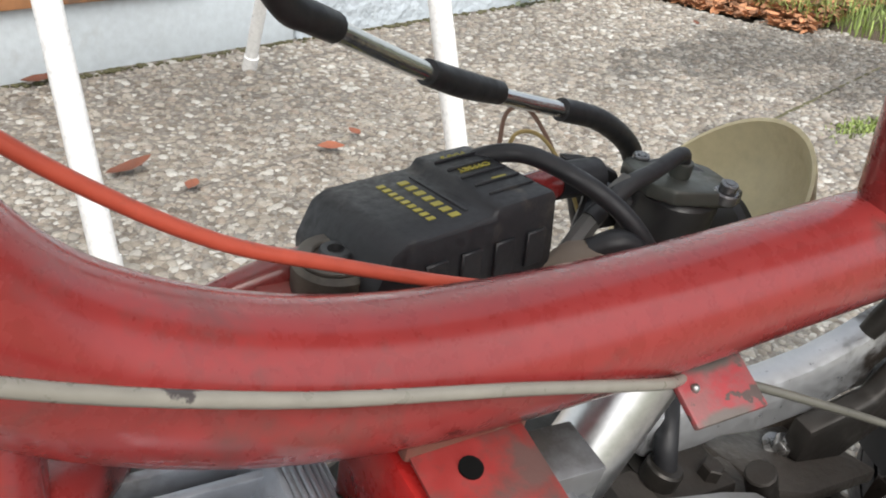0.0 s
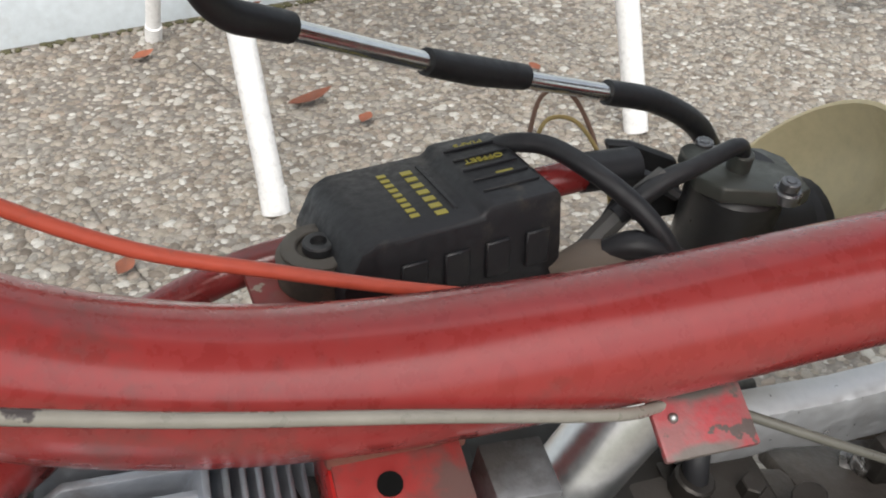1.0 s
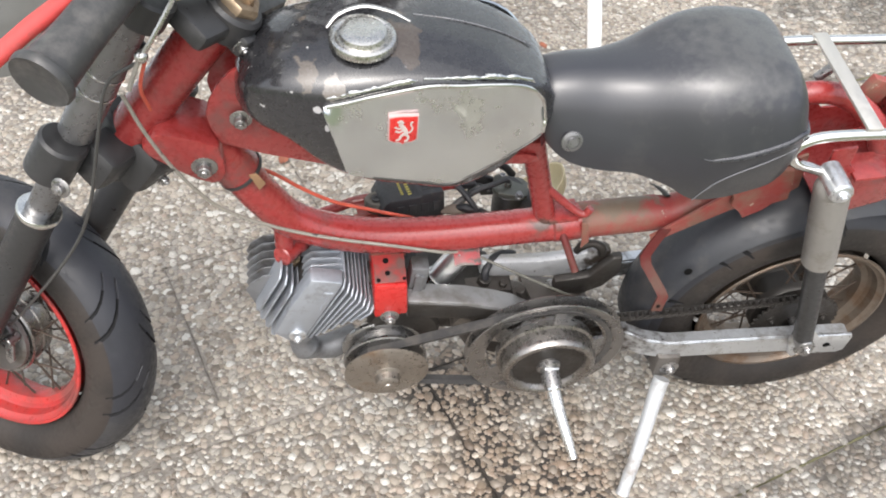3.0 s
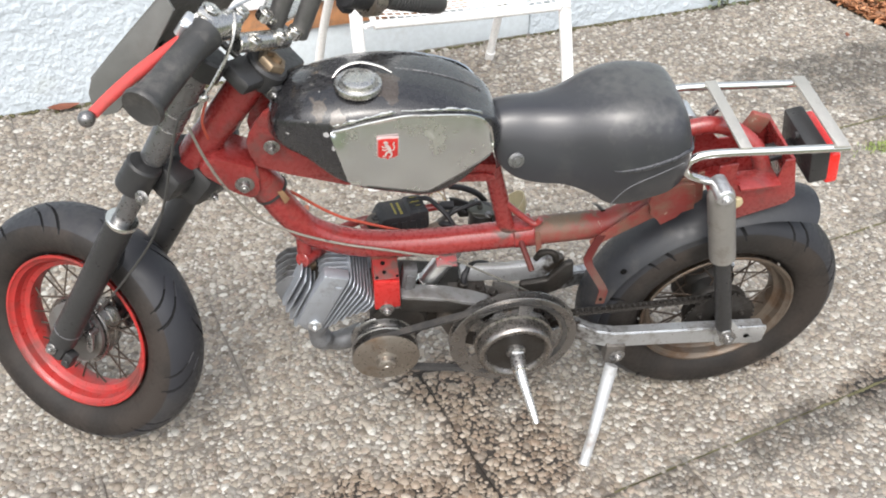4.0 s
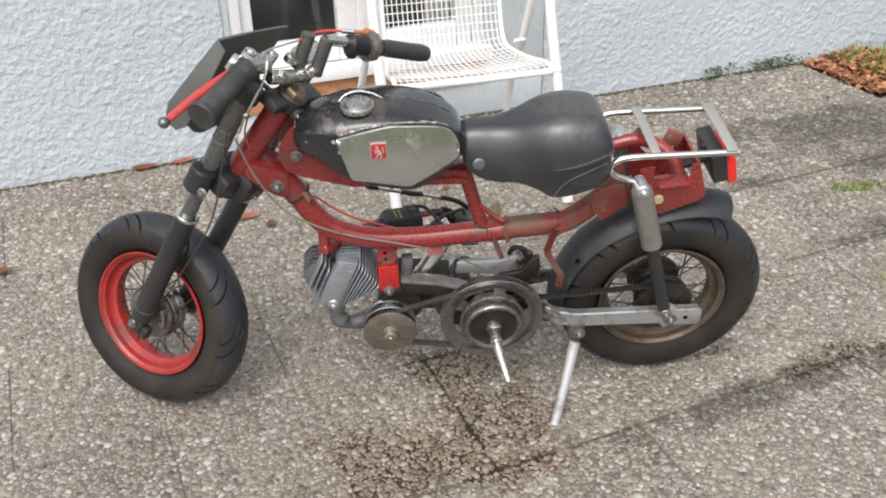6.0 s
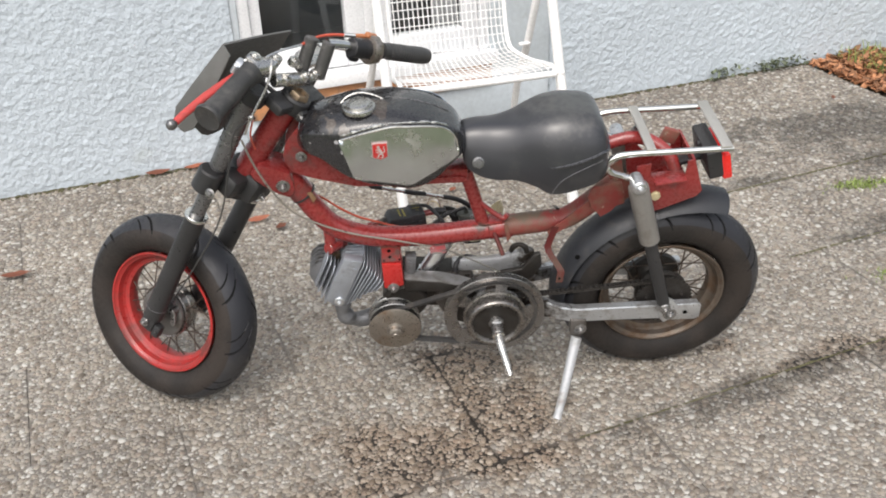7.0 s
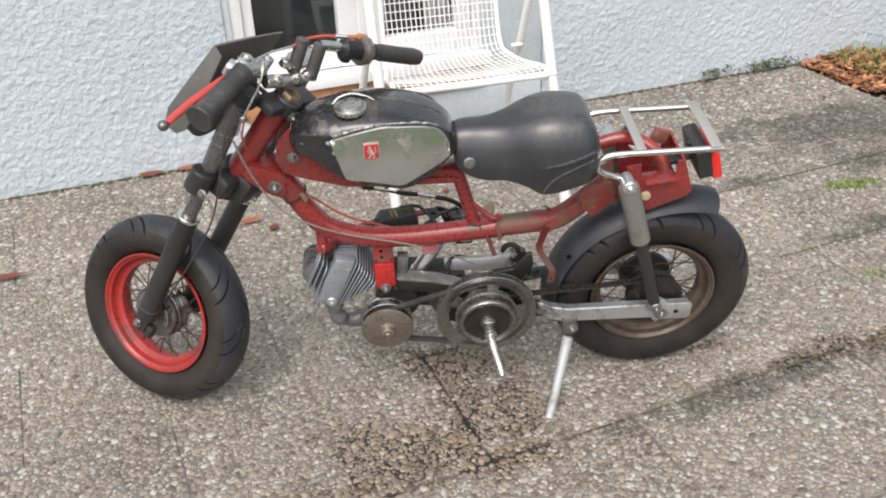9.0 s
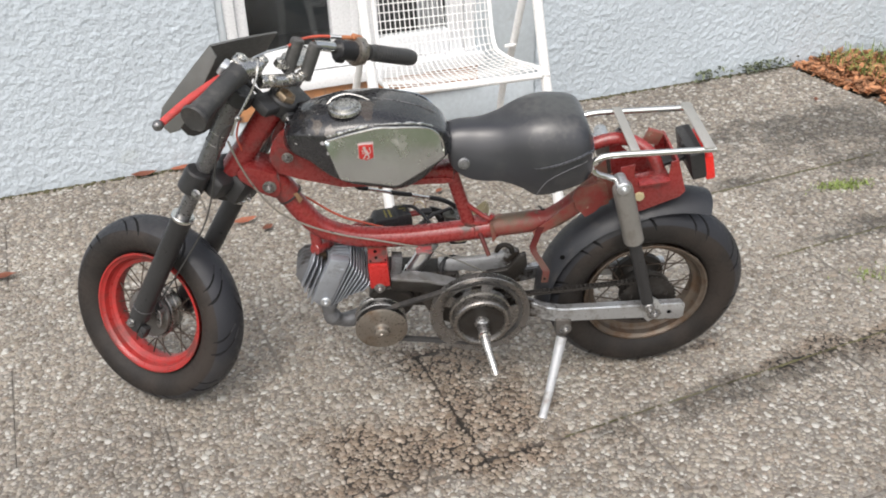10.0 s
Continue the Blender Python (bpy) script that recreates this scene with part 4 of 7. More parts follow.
def badge_figure(bm):
    """A rampant heraldic beast as a few curled strokes."""
    for pts, r in (([(-0.004, 0.010), (-0.001, 0.006), (0.002, 0.001), (0.003, -0.004)], [0.0022, 0.0026, 0.0026, 0.0020]), ([(-0.0065, 0.0115), (-0.003, 0.0125), (-0.001, 0.010)], [0.0012, 0.0024, 0.0020]),
                   ([(-0.001, 0.005), (-0.005, 0.0035), (-0.009, 0.006)], [0.0012, 0.0010, 0.0013]), ([(0.0, 0.002), (-0.004, -0.001), (-0.0085, 0.0005)], [0.0012, 0.0010, 0.0013]),
                   ([(0.002, -0.003), (-0.002, -0.006), (-0.004, -0.011), (-0.0075, -0.0115)], [0.0018, 0.0016, 0.0011, 0.0012]), ([(0.003, -0.004), (0.0055, -0.008), (0.0045, -0.012), (0.0015, -0.0135)], [0.0018, 0.0014, 0.0011, 0.0012]),
                   ([(0.003, -0.002), (0.0075, -0.001), (0.0095, 0.004), (0.0075, 0.009), (0.0095, 0.0125)], [0.0010, 0.0010, 0.0009, 0.0010, 0.0014])):
        tube(bm, [(x * 0.88, -0.0042, z * 0.9) for x, z in pts], r, 6, 4, 0.35, up=(0, 1, 0))


bike_part("badge_figure", badge_figure, mat("pale_enamel", (0.42, 0.36, 0.34), 0.35, var=0.15), "", badge)
CAP = pose(-0.122, -0.046, 0.7440, 0, 0, 0)
cap = bike_part("filler_cap", lambda b: lathe(b, [(0, 0), (0.031, 0), (0.031, 0.004), (0.030, 0.0065), (0.027, 0.0075), (0.0245, 0.0065), (0.0235, 0.0055), (0.021, 0.0115), (0.015, 0.0135), (0.006, 0.0125), (0, 0.0130)], CAP, 40), CHROME_DULL, "chrome filler cap with a lever", tank)
bike_part("cap_lever", lambda b: tube(b, [(-0.154, -0.034, 0.7500), (-0.142, -0.024, 0.7575), (-0.119, -0.018, 0.7610), (-0.094, -0.021, 0.7565), (-0.077, -0.028, 0.7505)], [0.0012, 0.0022, 0.0024, 0.0020, 0.0010], 10, 5, 0.5), CHROME_DULL, "", cap)
bike_part("tank_seam", lambda b: tube(b, [(-0.072, -0.010, 0.7445), (-0.03, -0.012, 0.7380), (0.010, -0.014, 0.7262), (0.045, -0.016, 0.7095)], [0.0008, 0.0011, 0.0008, 0.0010], 6, 5), FORK_GREY, "", tank)
bike_part("petcock", lambda b: tube(b, [(-0.067, 0.0, 0.588), (-0.067, 0.0, 0.540), (-0.067, 0.0, 0.533), (-0.067, 0.0, 0.5305)], [0.0060, 0.0060, 0.0056, 0.0036], 16, 3), BRASS, "dull brass fuel tap")


# seat
SEAT_Y = -0.006
SEAT = [(0.064, 0.664, 0.028, 0.636, 0.028, 0.652), (0.070, 0.674, 0.039, 0.610, 0.044, 0.648), (0.095, 0.679, 0.046, 0.590, 0.057, 0.642), (0.13, 0.680, 0.053, 0.582, 0.064, 0.636), (0.165, 0.685, 0.065, 0.584, 0.072, 0.632), (0.20, 0.697, 0.081, 0.575, 0.083, 0.630),
        (0.228, 0.705, 0.094, 0.561, 0.091, 0.624), (0.258, 0.709, 0.0965, 0.563, 0.094, 0.629), (0.286, 0.7065, 0.0955, 0.570, 0.093, 0.637), (0.310, 0.702, 0.092, 0.576, 0.090, 0.644), (0.323, 0.694, 0.087, 0.582, 0.085, 0.648), (0.332, 0.682, 0.081, 0.587, 0.079, 0.647), (0.338, 0.664, 0.074, 0.594, 0.073, 0.638)]


def seat_row(x):
    """Top, half width, base, half width there, and the height of the edge."""
    return [float(np.interp(x, [s[0] for s in SEAT], [s[k] for s in SEAT])) for k in (1, 2, 3, 4, 5)]


def seat_body(bm):
    """Round over the neck; the pad behind it is flat, with a tight shoulder and a crisp edge above an upright flank."""
    rings = []
    for x, *_ in SEAT:
        zt, w, zb, wb, zs = seat_row(x)
        p = 3.0 + 1.5 * min(1, max(0, (x - 0.14) / 0.06))
        half = [(x, w * f, zt - (zt - zs) * f ** p) for f in (0, 0.15, 0.3, 0.45, 0.58, 0.68, 0.76, 0.83, 0.89, 0.93, 0.96, 0.985, 1)]
        half += [(x, w + (wb - w) * f + 0.0035 * math.sin(math.pi * f), zs + (zb - zs) * f) for f in (0.12, 0.3, 0.55, 0.8, 0.96)]
        half += [(x, wb * 0.96, zb), (x, wb * 0.5, zb + 0.004), (x, 0, zb + 0.004)]
        rings.append(both(half))
    loft(bm, smooth_rows(rings, 4))
    bmesh.ops.translate(bm, verts=bm.verts, vec=(0, SEAT_Y, 0))


seat = bike_part("seat", seat_body, VINYL, "black vinyl stepped single seat", angle=34)


def seat_side(x, f, out=0.0012):
    """A point on the near flank of the seat, f from the edge down."""
    zt, w, zb, wb, zs = seat_row(x)
    return (x, SEAT_Y - (w + (wb - w) * f + 0.0035 * math.sin(math.pi * f)) - out, zs + (zb - zs) * f)


bike_part("seam", lambda b: tube(b, [seat_side(0.230, 0.98), seat_side(0.236, 0.72), seat_side(0.247, 0.46), seat_side(0.268, 0.30), seat_side(0.292, 0.24), seat_side(0.324, 0.24)], 0.0008, 6, 6), SEAM, "grey stitching on the seat flank", seat)
EDGE_X = (0.222, 0.232, 0.244, 0.262, 0.288, 0.310, 0.323, 0.332)
bike_part("piping", lambda b: tube(b, [seat_side(x, 0.0, 0.0002) for x in EDGE_X] + [(0.338, SEAT_Y - 0.068, 0.645), (0.3395, SEAT_Y - 0.03, 0.655), (0.3395, SEAT_Y + 0.03, 0.655)], [0.0004, 0.0014, 0.0024] + [0.0032] * 8, 8, 5), PIPING, "", seat)
bike_part("seat_screw", lambda b: (lathe(b, [(0, 0), (0.0115, 0), (0.0115, 0.002), (0.008, 0.003), (0.0075, 0.002), (0.005, 0.002), (0.005, 0.005), (0, 0.005)], along((0.0940, -0.0605, 0.620), (0.094, -1, 0.92)), 20)), FORK_GREY, "grey screw and washer", seat)


# rack, lamp, rear shell
def rack():
    r = part("luggage_rack", tube(B(), [(0.400, -0.072, 0.565), (0.372, -0.074, 0.578), (0.347, -0.075, 0.590), (0.338, -0.075, 0.606), (0.350, -0.075, 0.622), (0.382, -0.075, 0.628), (0.470, -0.075, 0.628), (0.577, -0.075, 0.628)], 0.0062, 14, 6), CHROME, bike, "chromed steel luggage rack with two flat cross straps")
    part("rack_side", tube(B(), [(0.400, 0.072, 0.565), (0.360, 0.075, 0.584), (0.338, 0.077, 0.606), (0.350, 0.078, 0.622), (0.382, 0.078, 0.629), (0.470, 0.078, 0.629), (0.569, 0.078, 0.629)], 0.0062, 14, 6), CHROME, r)
    part("rack_strap", plate(B(), [(0.411, 0.634), (0.429, 0.634), (0.429, 0.638), (0.411, 0.638)], -0.077, 0.082, 0.001), STRAP_ALU, r)
    part("rack_strap", plate(B(), [(0.553, 0.634), (0.574, 0.634), (0.574, 0.638), (0.553, 0.638)], -0.083, 0.086, 0.001), STRAP_ALU, r)


rack()
lamp = bike_part("tail_lamp", lambda b: box(b, (0.030, 0.110, 0.062), pose(0.556, -0.008, 0.580, 0, -14, 0), 0.005), BLACK, "black tail lamp with a red lens")
bike_part("lens", lambda b: box(b, (0.020, 0.106, 0.058), pose(0.580, -0.008, 0.574, 0, -14, 0), 0.005), LENS_RED, "", lamp)
bike_part("lamp_bracket", lambda b: (plate(b, [(0.50, 0.560), (0.545, 0.575), (0.545, 0.566), (0.50, 0.552)], -0.016, 0.016, 0.001), rod(b, (0.53, -0.01, 0.60), (0.55, -0.01, 0.598), 0.006, 10)), BLACK)


def tail_shell(bm):
    plate(bm, [(0.402, 0.586), (0.430, 0.590), (0.432, 0.562), (0.447, 0.548), (0.500, 0.552), (0.502, 0.592), (0.516, 0.594), (0.540, 0.520), (0.530, 0.506), (0.46, 0.478), (0.420, 0.470)], -0.058, -0.054, 0.001)
    plate(bm, [(0.402, 0.586), (0.430, 0.590), (0.432, 0.562), (0.447, 0.548), (0.500, 0.552), (0.502, 0.592), (0.516, 0.594), (0.540, 0.520), (0.530, 0.506), (0.46, 0.478), (0.420, 0.470)], 0.050, 0.054, 0.001)
    box(bm, (0.005, 0.106, 0.085), pose(0.526, -0.002, 0.552, 0, -15, 0), 0.001)
    box(bm, (0.10, 0.106, 0.004), pose(0.478, -0.002, 0.498, 0, -20, 0), 0.001)


shell = bike_part("tail_shell", tail_shell, RED, "red pressed steel rear frame shell")
bike_part("shell_ledge", lambda b: plate(b, [(0.440, 0.550), (0.502, 0.556), (0.502, 0.551), (0.440, 0.545)], -0.070, -0.030, 0.001), RED, "", shell)
bike_part("tail_tube", lambda b: tube(b, [(0.352, 0.020, 0.590), (0.40, 0.018, 0.604), (0.44, 0.012, 0.600), (0.475, -0.01, 0.580), (0.492, -0.028, 0.545)], 0.0135, 16, 6), RED, "red bent tube")
bike_part("tail_bracket", lambda b: box(b, (0.032, 0.012, 0.030), pose(0.487, 0.030, 0.596, 0, 20, 0), 0.002), RED_RUSTY)
bike_part("rack_stay", lambda b: rod(b, (0.415, 0.045, 0.60), (0.435, 0.045, 0.625), 0.006, 10), STEEL)
bike_part("side_reflector", lambda b: lathe(b, [(0, 0), (0.0105, 0), (0.0105, 0.004), (0.009, 0.006), (0, 0.0065)], along((0.446, -0.058, 0.515), (0.446, -1, 0.515)), 8), CREAM, "small cream plastic side reflector")


# mudguard
def mudguard(bm):
    c = V((0.501, 0, 0.225))
    rows = []
    for k in range(41):
        a = radians(184 - 120 * k / 40)
        r0 = 0.243 + 0.026 * max(0, (k - 26) / 14)
        row = []
        for j in range(13):
            b = radians(-58 + 116 * j / 12)
            rr = r0 - 0.052 * (1 - math.cos(b))
            row.append(bm.verts.new((c.x + rr * math.cos(a), 0.049 * math.sin(b) / math.sin(radians(58)), c.z + rr * math.sin(a))))
        rows.append(row)
    for p, q in zip(rows, rows[1:]):
        for j in range(12):
            bm.faces.new((p[j], p[j + 1], q[j + 1], q[j]))
    bmesh.ops.recalc_face_normals(bm, faces=bm.faces)
    bmesh.ops.solidify(bm, geom=bm.faces[:], thickness=0.0025)


bike_part("rear_mudguard", mudguard, mat("dark_blue_grey_plastic", (0.022, 0.024, 0.029), 0.46, var=0.3, dirt=(0.060, 0.055, 0.051), dirt_at=0.6, dirt_scale=9), "dark grey plastic mudguard", angle=60)
bike_part("guard_hole", lambda b: lathe(b, [(0, 0.001), (0.0055, 0.001), (0.0055, 0), (0, 0)], along((0.3040, -0.0475, 0.358), (0.285, -1, 0.50)), 14), HOLE_SHADE)


# wheels
def tyre(bm, r_out, width, r_rim, n=720, blocks=10):
    """A carcass of rounded section with pairs of long slanting cuts in the tread."""
    m = 24
    h = (r_out - r_rim) / 2
    sec = []
    for k in range(m + 1):
        a = radians(-152 + 304 * k / m)
        sec.append((r_rim + h + math.cos(a) * h, math.sin(a) * width / 2, a))
    rings, depth = [], []
    for i in range(n):
        t = i / n
        ring, cuts = [], []
        for r, y, a in sec:
            v = y / (width / 2)
            s = (t * blocks + (0.5 if v > 0 else 0)) % 1.0
            w = 2 * math.pi * (t - (0.75 * abs(v) - 0.25 * v * v) / blocks)
            cut = 0.0
            if abs(a) < 1.25 and (s < 0.030 and abs(v) > 0.14 or 0.26 < s < 0.290 and 0.34 < abs(v)):
                cut = 0.0048 * (1 - 0.4 * abs(a) / 1.3)
            ring.append(bm.verts.new((math.cos(w) * (r - cut), y, math.sin(w) * (r - cut))))
            cuts.append(cut)
        rings.append(ring)
        depth.append(cuts)
    for i in range(n):
        a, b, ca, cb = rings[i], rings[(i + 1) % n], depth[i], depth[(i + 1) % n]
        for k in range(m):
            f = bm.faces.new((a[k], a[k + 1], b[k + 1], b[k]))
            # faces sunk into a cut get the painted shade
            deep = sum(c > 0 for c in (ca[k], ca[k + 1], cb[k], cb[k + 1]))
            f.material_index = 2 if deep > 1 else 0 if abs(sec[k][2] + sec[k + 1][2]) / 2 < 1.15 else 1


AXIS = pose(0, 0, 0, -90, 0, 0)        # turns a lathe's z into +y


def wheel(name, label, m, rim_mat, r_out, width, drum_mat, hub_prof):
    w = holder(name, bike, m)
    tagged(w, label)
    bm = B()
    tyre(bm, r_out, width, 0.131)
    tread = part("tyre", bm, RUBBER, w, "dark rubber road tyre with slanted tread cuts and dusty brown flanks", None, 24)
    tread.data.materials.append(FLANK)
    tread.data.materials.append(CUT_SHADE)
    f = 0.034
    bm = lathe(B(), [(0.137, -f), (0.1385, -f - 0.002), (0.1375, -f - 0.004), (0.134, -f - 0.004), (0.132, -f), (0.127, -f + 0.003), (0.123, -0.017), (0.112, -0.012), (0.109, 0), (0.112, 0.012), (0.123, 0.017), (0.127, f - 0.003), (0.132, f), (0.134, f + 0.004), (0.1375, f + 0.004), (0.1385, f + 0.002), (0.137, f), (0.129, f - 0.008), (0.115, 0.010), (0.112, 0), (0.115, -0.010), (0.129, -f + 0.008), (0.137, -f)], AXIS, 64)
    part("rim", bm, rim_mat, w)
    part("hub", lathe(B(), hub_prof, AXIS, 40), drum_mat, w, "dull aluminium drum brake hub")
    part("axle", rod(B(), (0, -0.085, 0), (0, 0.085, 0), 0.006, 12), STEEL, w)
    spoke = finish(rod(B(), (0, 0, 0), (0, 0, 1), 1.0, 6, ease=0.01), SPOKE, "spoke")
    for k in range(28):
        a = 2 * math.pi * k / 28
        side = -1 if k % 2 else 1
        sweep = 0.55 if (k // 2) % 2 else -0.55
        p = V((0.036 * math.cos(a + sweep * 1.5), side * 0.026, 0.036 * math.sin(a + sweep * 1.5)))
        q = V((0.112 * math.cos(a), side * 0.004, 0.112 * math.sin(a)))
        part("spoke", spoke, SPOKE, w, "", along(p, q) @ Matrix.Diagonal((0.0016, 0.0016, (q - p).length, 1)))
    return w


wheel("rear_wheel", "rear wheel with rusty chromed rim and wire spokes", pose(0.502, 0.0, 0.224), RUSTY, 0.223, 0.094, GREASE,
      [(0, -0.044), (0.022, -0.044), (0.025, -0.038), (0.040, -0.036), (0.056, -0.034), (0.058, -0.030), (0.058, -0.022), (0.040, -0.020), (0.032, -0.012), (0.032, 0.018), (0.040, 0.026), (0.056, 0.030), (0.058, 0.040), (0.03, 0.044), (0, 0.044)])


def cog(bm, teeth=38, r=0.0640):
    """A flat toothed ring."""
    rows = []
    for k in range(teeth * 4):
        a = 2 * math.pi * k / (teeth * 4)
        ro = r if k % 4 in (0, 1) else r - 0.0042
        rows.append([bm.verts.new((q * math.cos(a), y, q * math.sin(a))) for q, y in ((0.018, -0.053), (ro, -0.052), (ro, -0.049), (0.018, -0.048))])
    for p, q in zip(rows, rows[1:] + rows[:1]):
        for k in range(4):
            bm.faces.new((p[k], p[(k + 1) % 4], q[(k + 1) % 4], q[k]))
    bmesh.ops.recalc_face_normals(bm, faces=bm.faces)


rear_cog = bike_part("sprocket", cog, GREASE, "oily steel chain sprocket", m=pose(0.502, 0, 0.224))
for k in range(5):
    a = radians(72 * k + 20)
    bike_part("sprocket_bolt", lambda b: bolt(b, (0.040 * math.cos(a), -0.052, 0.040 * math.sin(a)), (0.040 * math.cos(a), -1, 0.040 * math.sin(a)), 0.0042, 0.004), GREASE, "", rear_cog)
# chain, link by link
link = B()
for s in (-1, 1):
    box(link, (0.0112, 0.0013, 0.0078), pose(0, s * 0.0042, 0), 0.0016, 1)
rod(link, (-0.0032, -0.006, 0), (-0.0032, 0.006, 0), 0.0030, 8)
link = finish(link, GREASE, "chain_link")
chain = holder("chain", bike)
tagged(chain, "oily black drive chain")
CHAIN_LINE = spline([(0.150, -0.0505, 0.262), (0.25, -0.0505, 0.266), (0.36, -0.0505, 0.272), (0.46, -0.0505, 0.279), (0.49, -0.0505, 0.284)], 12)
for k in range(34):
    x = 0.150 + k * 0.0100
    z = float(np.interp(x, [p.x for p in CHAIN_LINE], [p.z for p in CHAIN_LINE]))
    part("chain_link", link, GREASE, chain, "", pose(x, -0.0505, z, 0, -4, 0))
for k in range(30):
    x = 0.160 + k * 0.0108
    part("chain_link", link, GREASE, chain, "", pose(x, -0.0505, 0.215 - 0.048 * (x - 0.16) / 0.33, 0, 8, 0))

# swing arm, shock, stand
def swing_arm(bm, side):
    """A flat bar that kinks up and inwards ahead of the wheel."""
    top = [(0.180, 0.272), (0.200, 0.2645), (0.220, 0.2575), (0.245, 0.2500), (0.272, 0.2435), (0.305, 0.2395), (0.40, 0.2375), (0.50, 0.2350), (0.573, 0.2325)]
    low = [(0.180, 0.226), (0.200, 0.2210), (0.220, 0.2170), (0.245, 0.2110), (0.270, 0.2065), (0.300, 0.2025), (0.40, 0.1995), (0.50, 0.1950), (0.573, 0.1920)]
    rows = []
    for (xt, zt), (xl, zl) in zip(top, low):
        y = 0.073 - max(0.0, 0.285 - xt) * 0.38
        rows.append([bm.verts.new((x, side * (y + o), z)) for x, z, o in ((xt, zt, 0.010), (xl, zl, 0.010), (xl, zl, -0.010), (xt, zt, -0.010))])
    for a, b in zip(rows, rows[1:]):
        for k in range(4):
            bm.faces.new((a[k], a[(k + 1) % 4], b[(k + 1) % 4], b[k]))
    bm.faces.new(rows[0][::-1]), bm.faces.new(rows[-1])
    bmesh.ops.recalc_face_normals(bm, faces=bm.faces)
    bmesh.ops.bevel(bm, geom=[e for e in bm.edges if e.calc_face_angle(0) > 0.8], offset=0.0028, segments=2, affect="EDGES")


SWING_ALU = mat("worn_bare_aluminium", (0.60, 0.62, 0.64), 0.40, 0.85, var=0.2, fine=180, bump=0.15, dirt=(0.24, 0.22, 0.20), dirt_at=0.58, dirt_scale=18)
toned_spot(SWING_ALU, (0.170, 0, 0.24), (0.112, 0.5, 0.12), (0.085, 0.070, 0.060), 0.7)
for s in (-1, 1):
    bike_part("swing_arm", lambda b: swing_arm(b, s), SWING_ALU, "bare aluminium swing arm")
bike_part("adjuster_plate", lambda b: plate(b, [(0.478, 0.236), (0.486, 0.256), (0.500, 0.262), (0.512, 0.252), (0.520, 0.240), (0.572, 0.239), (0.575, 0.232), (0.575, 0.200), (0.566, 0.194), (0.508, 0.196), (0.498, 0.190), (0.490, 0.198)], -0.0885, -0.0830, 0.0015), ALU_BRIGHT, "bright worn axle and shock bracket")
bike_part("axle_nut", lambda b: bolt(b, (0.508, -0.0885, 0.214), (0.508, -1, 0.214), 0.0095, 0.008), STEEL, "steel axle nut")
bike_part("arm_hole", lambda b: lathe(b, [(0, 0.001), (0.005, 0.001), (0.005, 0), (0, 0)], along((0.541, -0.0886, 0.217), (0.541, -1, 0.217)), 12), HOLE_SHADE)
for s in (-1, 1):
    y = s * 0.086
    yb = s * 0.097
    top, bot = V((0.3975, y, 0.570)), V((0.4880, yb, 0.250))
    d = (bot - top).normalized()
    shock = bike_part("shock_absorber", lambda b: (rod(b, top + d * 0.015, top + d * 0.150, 0.0205, 24), bmesh.ops.create_uvsphere(b, u_segments=20, v_segments=12, radius=0.0205, matrix=Matrix.Translation(top + d * 0.016))), mat("dirty_grey_paint", (0.23, 0.22, 0.205), 0.45, 0.3, var=0.2, dirt=(0.12, 0.10, 0.08)), "grey and black rear shock absorber")
    bike_part("shock_eye", lambda b: (rod(b, top + V((0, -s * 0.018, 0)), top + V((0, s * 0.022, 0)), 0.0135, 20), bolt(b, top + V((0, s * 0.022, 0)), top + V((0, s, 0)), 0.0075, 0.004)), ALU_BRIGHT, "", shock)
    bike_part("damper_tube", lambda b: rod(b, top + d * 0.150, bot - d * 0.008, 0.0135, 18), BLACK, "", shock)
    bike_part("lower_eye", lambda b: (rod(b, bot + V((0, -s * 0.012, 0)), bot + V((0, s * 0.014, 0)), 0.0125, 18), bolt(b, bot + V((0, s * 0.014, 0)), bot + V((0, s, 0)), 0.007, 0.005)), STEEL, "", shock)
stand = bike_part("side_stand", lambda b: tube(b, [(0.3060, -0.098, 0.172), (0.2985, -0.112, 0.152), (0.2740, -0.165, 0.092), (0.2530, -0.2055, 0.0395)], [0.0118, 0.0116, 0.0098, 0.0088], 14, 5), mat("white_grey_paint", (0.43, 0.445, 0.46), 0.42, 0.2, var=0.15, dirt=(0.22, 0.19, 0.16), dirt_at=0.58, dirt_scale=22), "pale grey painted side stand", angle=50)
bike_part("stand_foot", lambda b: tube(b, [(0.2538, -0.2040, 0.0415), (0.2518, -0.2085, 0.0370)], 0.0098, 14, 1), ARM_ALU, "", stand)
HINGE = mat("grimy_hinge_steel", (0.15, 0.14, 0.13), 0.5, 0.6, var=0.3, dirt=(0.07, 0.058, 0.048), dirt_at=0.52, dirt_scale=30)
bike_part("stand_hinge", lambda b: plate(b, [(0.292, 0.214), (0.326, 0.212), (0.328, 0.182), (0.316, 0.164), (0.299, 0.160), (0.294, 0.172)], -0.0900, -0.064, 0.003), HINGE, "grimy steel stand hinge", stand)
bike_part("pivot_bolt", lambda b: bolt(b, (0.3145, -0.0900, 0.188), (0.3145, -1, 0.188), 0.0085, 0.006), STEEL, "steel pivot bolt", stand)

